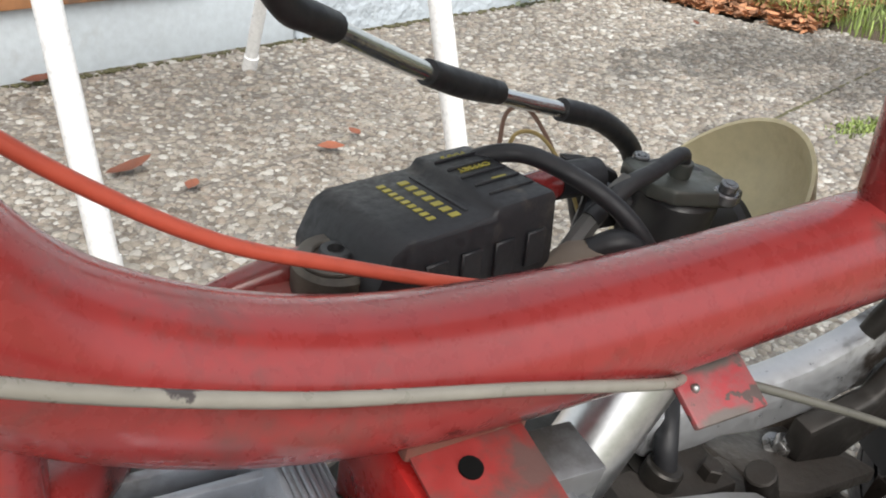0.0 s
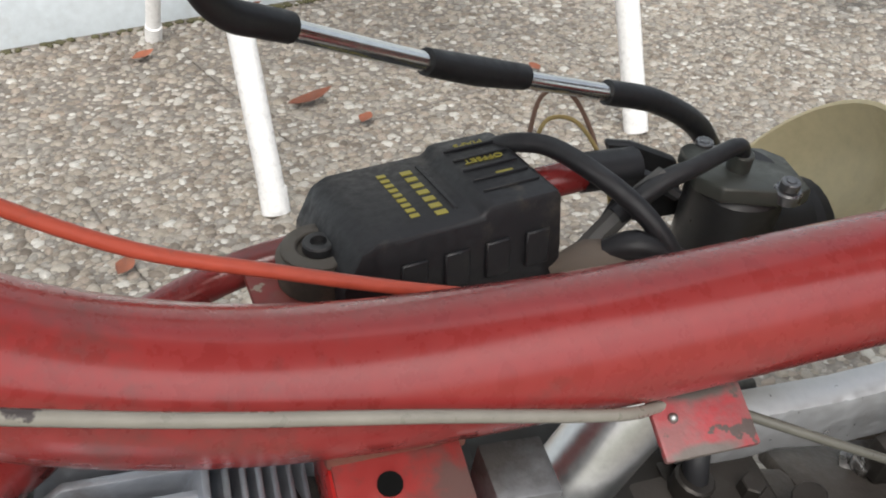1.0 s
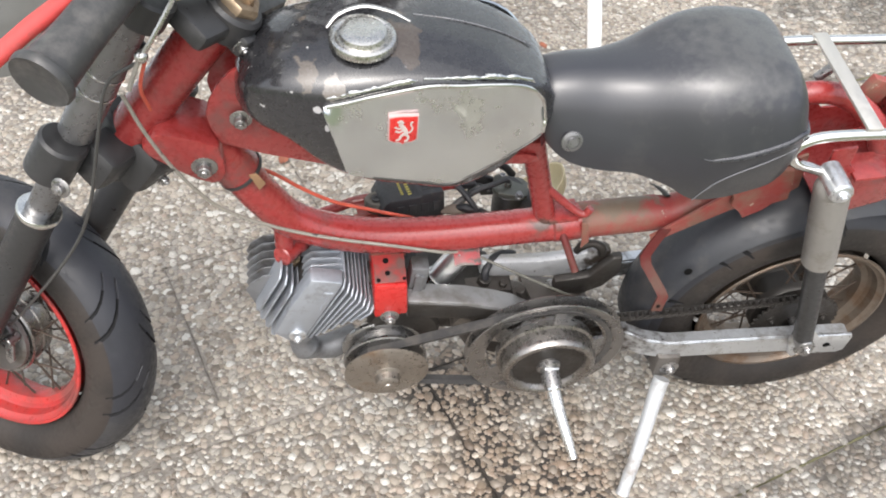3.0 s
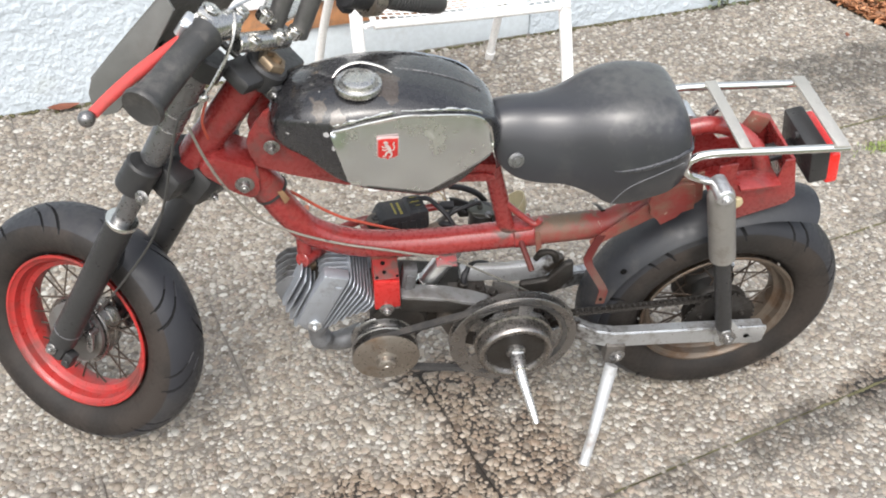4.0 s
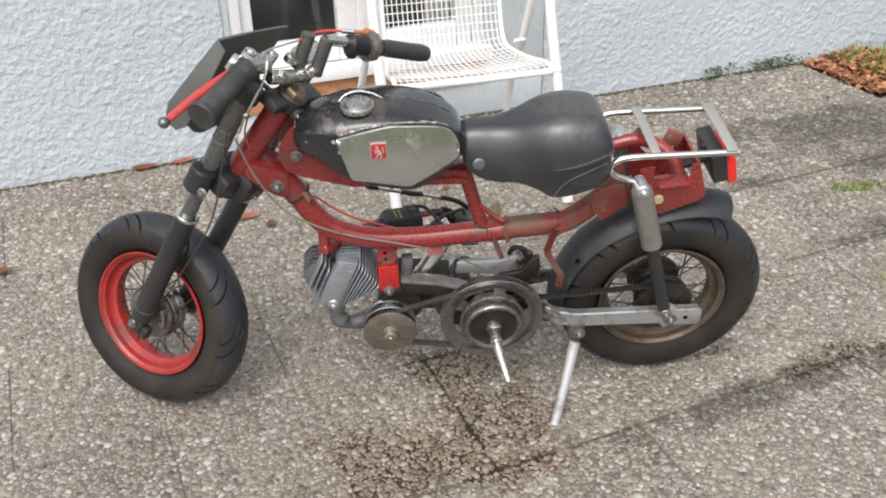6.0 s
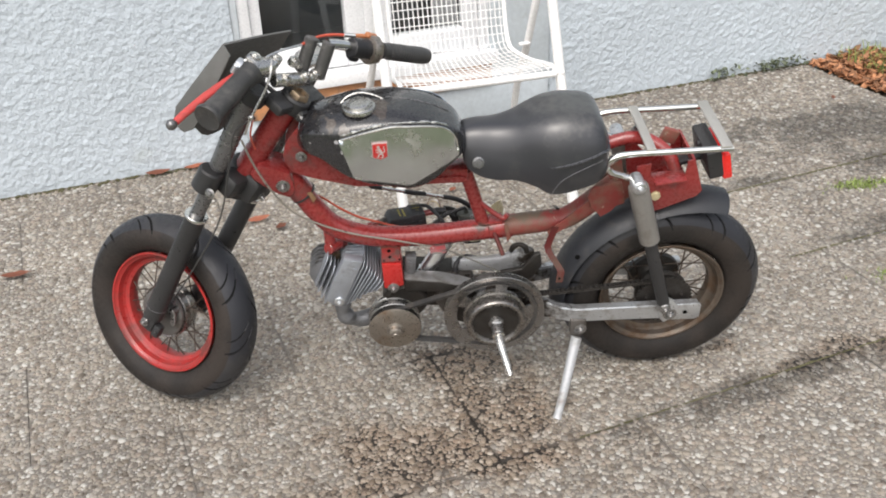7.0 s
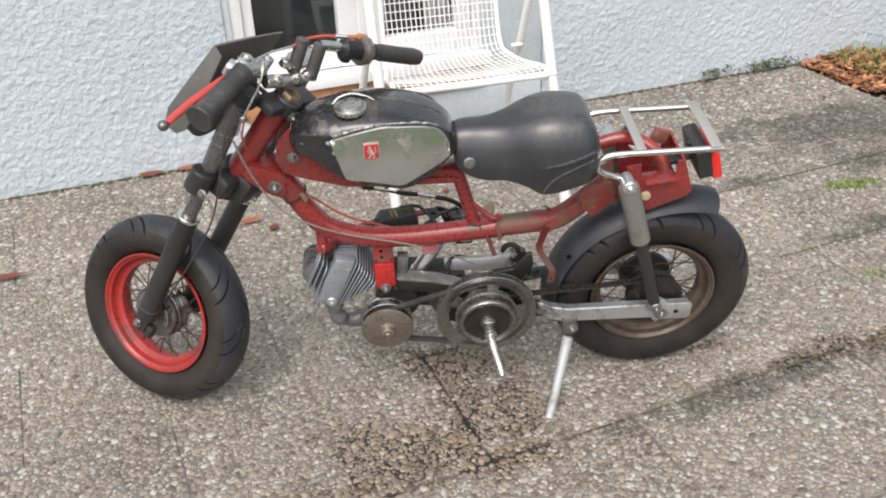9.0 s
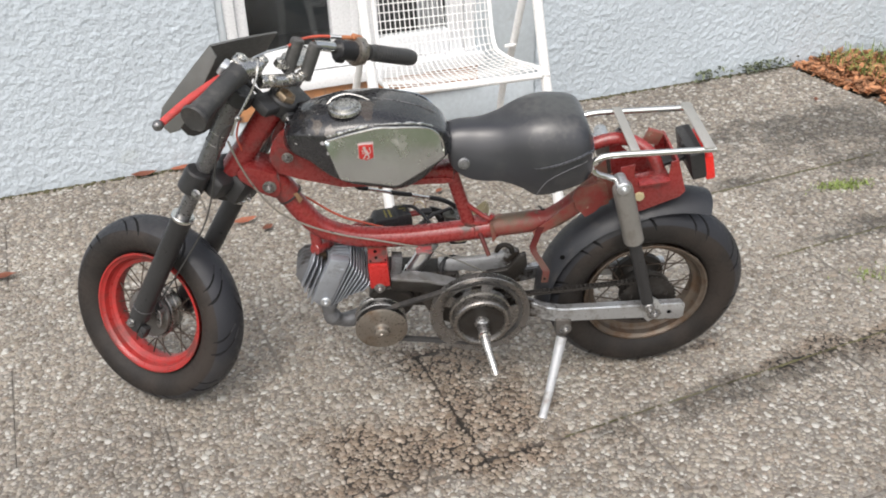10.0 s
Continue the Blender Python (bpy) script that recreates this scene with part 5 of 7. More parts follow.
# engine
engine = bike_part("engine", lambda b: (rod(b, (-0.085, 0, 0.306), (-0.205, 0, 0.330), 0.028, 28), box(b, (0.15, 0.090, 0.075), pose(-0.010, 0.022, 0.258, 0, 8, 0), 0.012), rod(b, (-0.06, -0.046, 0.258), (-0.06, 0.06, 0.258), 0.048, 30)), GREASE, "small oily two-stroke moped engine")


def slant_fin(bm, near_top, near_bottom, y0, y1, t=0.0012):
    """A thin cooling fin that runs from its near edge straight back."""
    (xa, za), (xb, zb) = near_top, near_bottom
    d = V((xb - xa, 0, zb - za)).normalized()
    n = V((d.z, 0, -d.x)) * t
    cut = 0.010
    ring = [V((xa, y0 + cut, za)), V((xa, y1, za)), V((xb, y1 - 0.012, zb)), V((xb, y0 + cut * 0.8, zb)), V((xb, y0, zb)) - d * cut, V((xa, y0, za)) + d * cut * 0.7]
    f, k = [bm.verts.new(p + n) for p in ring], [bm.verts.new(p - n) for p in ring]
    bm.faces.new(f), bm.faces.new(k[::-1])
    for i in range(6):
        j = (i + 1) % 6
        bm.faces.new((f[i], k[i], k[j], f[j]))
    bmesh.ops.recalc_face_normals(bm, faces=bm.faces)
    bmesh.ops.bevel(bm, geom=bm.edges[:], offset=0.0006, segments=1, affect="EDGES")


# fins of the barrel: the near edge of each runs down and forward, its top edge straight back
for (xa, za), (xb, zb) in (((-0.1375, 0.389), (-0.1930, 0.270)), ((-0.1322, 0.3795), (-0.1872, 0.2705)), ((-0.1272, 0.371), (-0.1795, 0.2745)), ((-0.1222, 0.364), (-0.1720, 0.2795)), ((-0.1172, 0.357), (-0.1605, 0.2865)), ((-0.1118, 0.348), (-0.1480, 0.2955)), ((-0.1066, 0.340), (-0.1370, 0.3010)), ((-0.1014, 0.332), (-0.1260, 0.3050))):
    bike_part("barrel_fin", lambda b: slant_fin(b, (xa, za), (xb, zb), -0.0605, 0.050), ALU, "", engine)
for k, ((xa, za), (xb, zb)) in enumerate((((-0.2120, 0.396), (-0.2470, 0.316)), ((-0.2060, 0.387), (-0.2430, 0.302)), ((-0.2000, 0.374), (-0.2375, 0.287)), ((-0.1940, 0.362), (-0.2315, 0.273)))):
    bike_part("head_fin", lambda b: slant_fin(b, (xa, za), (xb, zb), -0.046 - 0.003 * k, -0.008), ALU, "", engine)
for k in range(5):
    y = -0.036 + k * 0.0103
    bike_part("head_fin", lambda b: plate(b, [(-0.190, 0.362), (-0.186, 0.379), (-0.177, 0.388 - 0.0005 * k), (-0.1385, 0.3865 - 0.0005 * k), (-0.1375, 0.330), (-0.19, 0.330)], y - 0.0016, y + 0.0016, 0.0008), ALU, "", engine)
for k in range(6):
    y = -0.022 + k * 0.0125
    bike_part("head_fin", lambda b: plate(b, [(-0.258, 0.338), (-0.252, 0.352), (-0.236, 0.366), (-0.216, 0.368), (-0.208, 0.360), (-0.208, 0.300), (-0.246, 0.300)], y - 0.0013, y + 0.0013, 0.0007), DARK_ALU, "", engine)
head = bike_part("head_block", lambda b: plate(b, [(-0.1785, 0.4045), (-0.1405, 0.3945), (-0.1680, 0.330), (-0.1935, 0.2735), (-0.2110, 0.2790), (-0.2265, 0.2960), (-0.2075, 0.3470)], -0.0625, -0.040, 0.003), ALU, "grey cast aluminium cylinder head", engine)
bike_part("head_core", lambda b: plate(b, [(-0.222, 0.300), (-0.190, 0.368), (-0.135, 0.368), (-0.150, 0.29), (-0.19, 0.276)], -0.042, 0.045, 0.004), GREASE, "", engine)
bike_part("barrel", lambda b: rod(b, (-0.165, 0.0, 0.308), (-0.075, 0.0, 0.314), 0.027, 28), GREASE, "dark oily cylinder barrel", engine)
bike_part("boss", lambda b: plate(b, [(-0.1640, 0.3800), (-0.1520, 0.3775), (-0.1665, 0.3420), (-0.1700, 0.3440), (-0.1600, 0.3700), (-0.1660, 0.3730)], -0.0640, -0.0610, 0.0010), ALU, "", engine)
bike_part("head_nut", lambda b: (lathe(b, [(0, 0), (0.0108, 0), (0.0108, 0.002), (0.0098, 0.003), (0, 0.003)], along((-0.1985, -0.0622, 0.2915), (-0.1985, -1, 0.2915)), 24), bolt(b, (-0.1985, -0.0650, 0.2915), (-0.1985, -1, 0.2915), 0.0052, 0.005, False)), ALU_BRIGHT, "bright nut and washer", engine)
bike_part("spark_plug", lambda b: (rod(b, (-0.198, 0.0, 0.362), (-0.199, -0.006, 0.380), 0.008, 6), rod(b, (-0.199, -0.006, 0.380), (-0.200, -0.010, 0.398), 0.0045, 10), lathe(b, [(0.004, 0), (0.0085, 0), (0.0085, 0.003), (0.004, 0.003)], along((-0.1985, -0.003, 0.372), (-0.200, -0.010, 0.398)), 16)), BRASS, "brass-coloured spark plug", engine)
bike_part("exhaust_stub", lambda b: tube(b, [(-0.186, -0.036, 0.284), (-0.1940, -0.036, 0.262), (-0.1955, -0.036, 0.242), (-0.190, -0.034, 0.222), (-0.176, -0.030, 0.208), (-0.152, -0.022, 0.200), (-0.120, -0.010, 0.205)], [0.0135, 0.0185, 0.0145, 0.0195, 0.0145, 0.0185, 0.016], 16, 5), DARK_ALU, "oily dark exhaust elbow", engine)
bike_part("engine_beam", lambda b: plate(b, [(-0.0600, 0.3335), (0.0170, 0.3210), (0.0600, 0.3065), (0.0850, 0.2950), (0.1150, 0.272), (0.105, 0.250), (0.0200, 0.2870), (-0.0600, 0.2990)], -0.0510, -0.020, 0.0035), mat("scuffed_grey_beam", (0.26, 0.26, 0.26), 0.45, 0.6, var=0.25, fine=200, bump=0.12, dirt=(0.13, 0.115, 0.10), dirt_at=0.6, dirt_scale=16), "scuffed grey steel engine beam")
# added thin plate: its dark colour stands for the shaded side of the beam
bike_part("beam_side", lambda b: plate(b, [(-0.0590, 0.3285), (0.0160, 0.3160), (0.0590, 0.3015), (0.0830, 0.2895), (0.104, 0.268), (0.1035, 0.2525), (0.0195, 0.2885), (-0.0590, 0.3005)], -0.0526, -0.0508, 0.0006), GREASE, "thin dark plate added as shade on the side of the beam")
bike_part("engine_lug", lambda b: (box(b, (0.022, 0.022, 0.046), pose(-0.0450, -0.020, 0.349, 0, 5, 0), 0.0011), box(b, (0.012, 0.004, 0.030), pose(-0.0450, -0.0325, 0.346, 0, 5, 0), 0.001), rod(b, (-0.046, -0.030, 0.360), (-0.046, -0.0345, 0.360), 0.004, 12)), DARK_ALU, "", engine)
bike_part("chrome_sleeve", lambda b: (rod(b, (-0.018, 0.003, 0.296), (0.035, 0.016, 0.374), 0.0162, 32)), mat("polished_steel_tube", (0.80, 0.80, 0.80), 0.33, 1.0, var=0.04, fine=300, bump=0.0, rough_var=0.04), "satin steel tube", engine)
bike_part("hose_clip", lambda b: lathe(b, [(0.0164, 0), (0.0186, 0.0008), (0.0186, 0.0112), (0.0164, 0.012), (0.0164, 0)], along((-0.0175, 0.0031, 0.2967), (0.035, 0.016, 0.374)), 32), CHROME, "bright hose clip", engine)
ARM_GREY = mat("grimy_cast_aluminium", (0.58, 0.59, 0.605), 0.42, 0.65, var=0.10, fine=200, bump=0.06, dirt=(0.30, 0.285, 0.265), dirt_at=0.68, dirt_scale=18)
toned_spot(ARM_GREY, (0.215, 0.02, 0.305), (0.034, 0.5, 0.05), (0.07, 0.058, 0.048), 0.7)
bike_part("rear_arm", lambda b: plate(b, [(0.046, 0.317), (0.072, 0.3165), (0.098, 0.3155), (0.125, 0.3145), (0.153, 0.3165), (0.176, 0.3225), (0.198, 0.3310), (0.214, 0.3340), (0.226, 0.326), (0.214, 0.306), (0.192, 0.287), (0.166, 0.2795), (0.128, 0.2790), (0.100, 0.2860), (0.074, 0.2820), (0.046, 0.292)], 0.014, 0.031, 0.004), ARM_GREY, "curved dull cast aluminium arm")
DUSTY = mat("dusty_casting", (0.062, 0.054, 0.048), 0.5, 0.3, var=0.35, scale=20, fine=220, bump=0.6, dirt=(0.13, 0.112, 0.095), dirt_at=0.60, dirt_scale=18)
bike_part("gearbox_cover", lambda b: plate(b, [(0.020, 0.292), (0.060, 0.288), (0.104, 0.272), (0.160, 0.250), (0.200, 0.228), (0.195, 0.195), (0.10, 0.170), (0.03, 0.200), (0.0, 0.260)], -0.046, 0.018, 0.008), DUSTY, "dusty oily gearbox casting", engine)
bike_part("casing_lid", lambda b: (plate(b, [(-0.046, -0.024), (0.046, -0.026), (0.050, 0.022), (-0.020, 0.028), (-0.046, 0.020)], -0.004, 0.004, 0.002, pose(0.1535, 0.006, 0.2560, 78, 14, 0))), DUSTY, "", engine)
bike_part("casing_web", lambda b: (plate(b, [(0.042, 0.290), (0.088, 0.287), (0.092, 0.276), (0.050, 0.276)], -0.010, 0.020, 0.002), rod(b, (0.050, 0.004, 0.288), (0.052, 0.004, 0.298), 0.009, 14), rod(b, (0.076, -0.002, 0.284), (0.077, -0.002, 0.2945), 0.0055, 6)), GREASE, "oily casting web with studs", engine)
bike_part("breather_hose", lambda b: tube(b, [(0.052, 0.004, 0.296), (0.053, 0.010, 0.308), (0.064, 0.024, 0.314), (0.080, 0.036, 0.308), (0.098, 0.044, 0.296)], 0.0055, 12, 5), RUBBER_HOSE, "", engine)
bike_part("cover_bolt", lambda b: bolt(b, (0.1525, 0.012, 0.2590), (0.20, -0.2, 1.2), 0.0065, 0.007), STEEL, "", engine)
bike_part("rear_casting", lambda b: plate(b, [(0.150, 0.285), (0.196, 0.292), (0.222, 0.330), (0.236, 0.332), (0.240, 0.300), (0.222, 0.268), (0.190, 0.250), (0.150, 0.262)], 0.000, 0.013, 0.003), GREASE, "dark oily rear casting", engine)
bike_part("casing_clip", lambda b: tube(b, [(0.172, 0.012, 0.336), (0.178, 0.010, 0.350), (0.190, 0.008, 0.356), (0.202, 0.006, 0.350), (0.206, 0.006, 0.336)], [0.005, 0.0065, 0.005, 0.0068, 0.006], 10, 4), GREASE, "", engine)
bike_part("casing_rib", lambda b: rod(b, (0.098, -0.012, 0.292), (0.122, -0.018, 0.240), 0.0075, 12), GREASE, "", engine)


def pulley(name, c, prof, material, label, n=64, k=1.0):
    return bike_part(name, lambda b: lathe(b, prof, pose(*c) @ AXIS @ Matrix.Diagonal((k, k, 1, 1)), n), material, label)


PC = (0.128, -0.072, 0.237)        # centre of the driven pulley, in its groove
big = pulley("driven_pulley", PC, [(0.0800, -0.0025), (0.0960, -0.0058), (0.1035, -0.0078), (0.1046, -0.0070), (0.1046, -0.0058), (0.1030, -0.0050), (0.0800, 0.0010), (0.0800, 0.0020), (0.1030, 0.0070), (0.1046, 0.0076), (0.1046, 0.0090), (0.1030, 0.0096), (0.0800, 0.0060), (0.0780, 0.0040), (0.0780, -0.0015), (0.0800, -0.0025)], PULLEY, "large dull steel belt pulley", 96, 1.03)


def web(bm, a0, a1, r0=0.052, r1=0.0830):
    """A stretch of the pulley's web between two of its windows, with rounded ends."""
    n = max(6, int((a1 - a0) / 5))
    rows = []
    for k in range(n + 1):
        a = radians(a0 + (a1 - a0) * k / n)
        rows.append([bm.verts.new((PC[0] + r * math.cos(a), PC[1] + y, PC[2] + r * math.sin(a))) for r, y in ((r0, -0.0030), (r1, -0.0022), (r1, 0.0022), (r0, 0.0022))])
    for p, q in zip(rows, rows[1:]):
        for k in range(4):
            bm.faces.new((p[k], p[(k + 1) % 4], q[(k + 1) % 4], q[k]))
    bm.faces.new(rows[0][::-1]), bm.faces.new(rows[-1])


for a0, a1 in ((70, 88), (138, 160), (212, 240), (300, 372)):
    bike_part("pulley_web", lambda b: web(b, a0, a1), PULLEY, "", big)
bike_part("web_rim", lambda b: lathe(b, [(0.0500, -0.0040), (0.0660, -0.0034), (0.0664, -0.0028), (0.0664, 0.0022), (0.0500, 0.0022), (0.0500, -0.0040)], pose(*PC) @ AXIS, 64), PULLEY, "", big)
drum = pulley("clutch_drum", PC, [(0.046, -0.0290), (0.0485, -0.0345), (0.0530, -0.0372), (0.0575, -0.0362), (0.0600, -0.0325), (0.0606, -0.0270), (0.0606, -0.0120), (0.0640, -0.0100), (0.0640, -0.0040), (0.0620, 0.0060), (0.046, 0.006), (0.046, -0.0290)], DRUM, "worn dark steel clutch drum", 64, 1.05)
bike_part("drum_face", lambda b: lathe(b, [(0, -0.0330), (0.013, -0.0330), (0.016, -0.0285), (0.030, -0.0265), (0.0440, -0.0270), (0.0490, -0.0310), (0.0490, -0.020), (0, -0.020)], pose(*PC) @ AXIS @ Matrix.Diagonal((1.05, 1.05, 1, 1)), 40), GREASE, "grimy dished face of the drum", drum)
pulley("drive_pulley", (-0.0857, -0.0745, 0.2225), [(0, -0.022), (0.012, -0.022), (0.014, -0.018), (0.030, -0.0150), (0.0535, -0.0120), (0.0560, -0.0105), (0.0560, -0.0090), (0.020, -0.001), (0.0, -0.001)], STEEL_BROWN, "tarnished bronze-coloured drive pulley", 96)
pulley("inner_pulley", (-0.0857, -0.0630, 0.2225), [(0, -0.001), (0.020, -0.002), (0.0535, -0.0045), (0.0556, -0.003), (0.0556, 0.0), (0.046, 0.004), (0.044, 0.010), (0.044, 0.014), (0, 0.014)], PULLEY, "dull steel inner pulley half", 96)
pulley("fan_disc", (-0.0857, -0.0430, 0.2225), [(0, -0.006), (0.045, -0.006), (0.0535, -0.003), (0.0556, -0.001), (0.0556, 0.003), (0.050, 0.008), (0, 0.008)], PULLEY, "dull steel back disc", 96)
pulley("pulley_nut", (-0.0857, -0.0900, 0.2225), [(0, -0.0180), (0.005, -0.0185), (0.0060, -0.0170), (0.0120, -0.0165), (0.0160, -0.0135), (0.0170, -0.0040), (0.0205, -0.002), (0.0215, 0.003), (0, 0.004)], STEEL_BROWN, "")


def belt_line():
    pts = []
    for k in range(15):
        a = radians(108 - 216 * k / 14)
        pts.append((PC[0] + 0.0885 * math.cos(a), PC[1], PC[2] + 0.0885 * math.sin(a)))
    for k in range(9):
        a = radians(-100 - 160 * k / 8)
        pts.append((-0.0857 + 0.036 * math.cos(a), -0.0715, 0.2225 + 0.036 * math.sin(a)))
    return pts + pts[:2]


def belt(bm):
    """A wedge-shaped strap round the two pulleys."""
    path = spline(belt_line()[:-2] + belt_line()[:1], 4)[:-1]
    rows = []
    for k, p in enumerate(path):
        d = (path[(k + 1) % len(path)] - path[k - 1]).normalized()
        n = V((d.z, 0, -d.x)) * -0.0038
        rows.append([bm.verts.new(p + n * sn + V((0, y, 0))) for sn, y in ((1, -0.0066), (1, 0.0066), (-1, 0.0042), (-1, -0.0042))])
    for a, b in zip(rows, rows[1:] + rows[:1]):
        for k in range(4):
            bm.faces.new((a[k], a[(k + 1) % 4], b[(k + 1) % 4], b[k]))
    bmesh.ops.recalc_face_normals(bm, faces=bm.faces)


bike_part("drive_belt", belt, mat("dusty_belt_rubber", (0.035, 0.034, 0.034), 0.65, var=0.25, scale=30, dirt=(0.075, 0.068, 0.06), dirt_at=0.55, dirt_scale=30, bump=0.2), "dusty black rubber drive belt")
crank = bike_part("pedal_shaft", lambda b: tube(b, [(0.1285, -0.098, 0.2365), (0.1300, -0.128, 0.2300), (0.1320, -0.150, 0.2235), (0.1360, -0.172, 0.2150), (0.1405, -0.194, 0.2060), (0.1455, -0.218, 0.1950)], [0.0105, 0.0105, 0.0098, 0.0082, 0.0078, 0.0056], 12, 5), CHROME_DULL, "bent chromed pedal shaft end", angle=20)
bike_part("shaft_collar", lambda b: (rod(b, (0.1285, -0.098, 0.2365), (0.1302, -0.131, 0.2292), 0.0125, 20), rod(b, (0.1278, -0.092, 0.238), (0.1288, -0.106, 0.235), 0.0165, 20)), STEEL, "", crank)
bike_part("shaft_ring", lambda b: rod(b, (0.1303, -0.131, 0.2290), (0.1308, -0.137, 0.2275), 0.0132, 20), CHROME, "", crank)
bike_part("shaft_slot", lambda b: box(b, (0.020, 0.004, 0.003), pose(0.1290, -0.112, 0.2465, 10, 4, 0), 0.0008), ALU_BRIGHT, "", crank)

# ignition box behind the tube
BOXM = pose(-0.0525, 0.0700, 0.3920, -9, 1, 10) @ Matrix.Diagonal((0.97, 0.82, 1.05, 1.0))


def box_lid(bm):
    def ring(x, w0, w1, z):
        return [(x, w0, z), (x, w1, z)]
    prof = [(-0.041, 0.004), (-0.034, 0.0160), (-0.028, 0.0190), (0.012, 0.0190), (0.0145, 0.0225), (0.042, 0.0225), (0.0445, 0.020), (0.0460, 0.0), (0.046, -0.018), (-0.041, -0.018)]
    plate(bm, prof, -0.031, 0.031, 0.0022)


cdi = bike_part("ignition_box", box_lid, PLASTIC, "black plastic ignition control box with yellow print", m=BOXM)
EARM = pose(-0.0475, 0.0690, 0.4005, -5, 0, 8)
bike_part("box_ear", lambda b: (rod(b, (-0.0442, 0.000, -0.014), (-0.0442, 0.000, -0.0005), 0.0152, 26), box(b, (0.024, 0.030, 0.013), pose(-0.034, 0.001, -0.0078), 0.004)), mat("dusty_black_plastic", (0.040, 0.034, 0.028), 0.6, var=0.35, dirt=(0.10, 0.085, 0.065), dirt_at=0.52, dirt_scale=40), "dusty black mounting ear", None, EARM)
bike_part("ear_ring", lambda b: lathe(b, [(0.0078, 0), (0.0126, 0), (0.0132, 0.0006), (0.0132, 0.0014), (0.0124, 0.002), (0.0084, 0.002), (0.0078, 0.0014), (0.0078, 0)], pose(-0.0442, 0.0, -0.0005), 28), mat("dusty_grey_metal", (0.105, 0.094, 0.080), 0.6, 0.3), "dusty grey washer", None, EARM)
bike_part("ear_screw", lambda b: lathe(b, [(0, 0), (0.0058, 0), (0.0058, 0.0028), (0.0052, 0.0034), (0.0030, 0.0034), (0.0028, 0.0010), (0, 0.0010)], pose(-0.0442, 0.0, -0.0003), 18), BLACK, "black socket screw", None, EARM)
for k in range(5):
    bike_part("lid_rib", lambda b: box(b, (0.023, 0.0011, 0.0012), pose(0.0285, -0.0195 + k * 0.0096, 0.0229), 0.0003, 1), PLASTIC, "", cdi)
for k in range(4):
    bike_part("side_clip", lambda b: box(b, (0.010, 0.0022, 0.014), pose(-0.015 + k * 0.0165, -0.0318, 0.002), 0.0006, 1), PLASTIC, "", cdi)
bike_part("groove", lambda b: box(b, (0.0016, 0.040, 0.0008), pose(0.006, 0.0, 0.0192), 0.0002, 1), PLASTIC, "", cdi)
# two lines of yellow print as plain bars, broken as words are
for line, (x, ys) in enumerate(((-0.0095, (-0.0200, 0.0200)), (0.0, (-0.0230, 0.0190)))):
    def print_bars(b, x=x, ys=ys, line=line):
        n = 9 if line == 0 else 7
        for k in range(n):
            y = ys[0] + (ys[1] - ys[0]) * (k + 0.5) / n
            box(b, (0.0034 if line == 0 else 0.0044, (ys[1] - ys[0]) / n * 0.55, 0.0003), pose(x, y, 0.01915), 0)
    bike_part("print_bar", print_bars, YELLOW, "row of small yellow bars", cdi)
text("MAPS", 0.0052, pose(0.0285, 0.0215, 0.0228, 0, 0, 180), YELLOW, cdi)
text("OFFSET", 0.0050, pose(0.0285, 0.0065, 0.0228, 0, 0, 180), YELLOW, cdi)
bike_part("print_bar", lambda b: box(b, (0.007, 0.0030, 0.0003), pose(0.031, -0.0085, 0.0228), 0), YELLOW, "short yellow bar", cdi)
bike_part("box_bracket", lambda b: (box(b, (0.030, 0.030, 0.004), pose(-0.102, 0.066, 0.386, 0, 0, 7), 0.001), box(b, (0.034, 0.004, 0.045), pose(-0.104, 0.050, 0.366, 0, 0, 7), 0.001)), RED_RUSTY, "rusty red steel box bracket")
bike_part("far_rail", lambda b: tube(b, [(-0.19, 0.074, 0.352), (-0.147, 0.074, 0.372), (-0.112, 0.075, 0.386), (-0.06, 0.078, 0.392), (0.0, 0.082, 0.400), (0.022, 0.083, 0.402)], 0.0068, 12, 5), RED, "red far side rod")
bike_part("rail_sleeve", lambda b: tube(b, [(0.014, 0.083, 0.4018), (0.038, 0.085, 0.400)], 0.0080, 12, 1), RUBBER_HOSE, "")
# carburettor and its hoses
carb = bike_part("carburettor", lambda b: (rod(b, (0.088, 0.084, 0.340), (0.086, 0.081, 0.392), 0.0205, 28), box(b, (0.04, 0.04, 0.03), pose(0.095, 0.088, 0.330), 0.006)), BLACK, "oily dark carburettor")
bike_part("intake_rubber", lambda b: (rod(b, (0.095, 0.084, 0.354), (0.126, 0.083, 0.352), 0.0225, 24), rod(b, (0.122, 0.083, 0.352), (0.132, 0.083, 0.351), 0.0250, 24)), RUBBER_HOSE, "black rubber intake collar", carb)
bike_part("carb_cap", lambda b: (plate(b, [(-0.028, -0.020), (-0.022, -0.026), (0.020, -0.026), (0.029, -0.016), (0.028, 0.020), (0.018, 0.027), (-0.020, 0.026), (-0.030, 0.014)], -0.0035, 0.0035, 0.0015, pose(0.087, 0.081, 0.3915, 79, 4, -12) @ Matrix.Diagonal((0.80, 1, 0.80, 1))), rod(b, (0.083, 0.080, 0.396), (0.083, 0.080, 0.404), 0.0050, 12)), mat("green_grey_cast", (0.085, 0.088, 0.078), 0.45, 0.5, var=0.25, bump=0.2), "flat dark grey carburettor cap", carb)
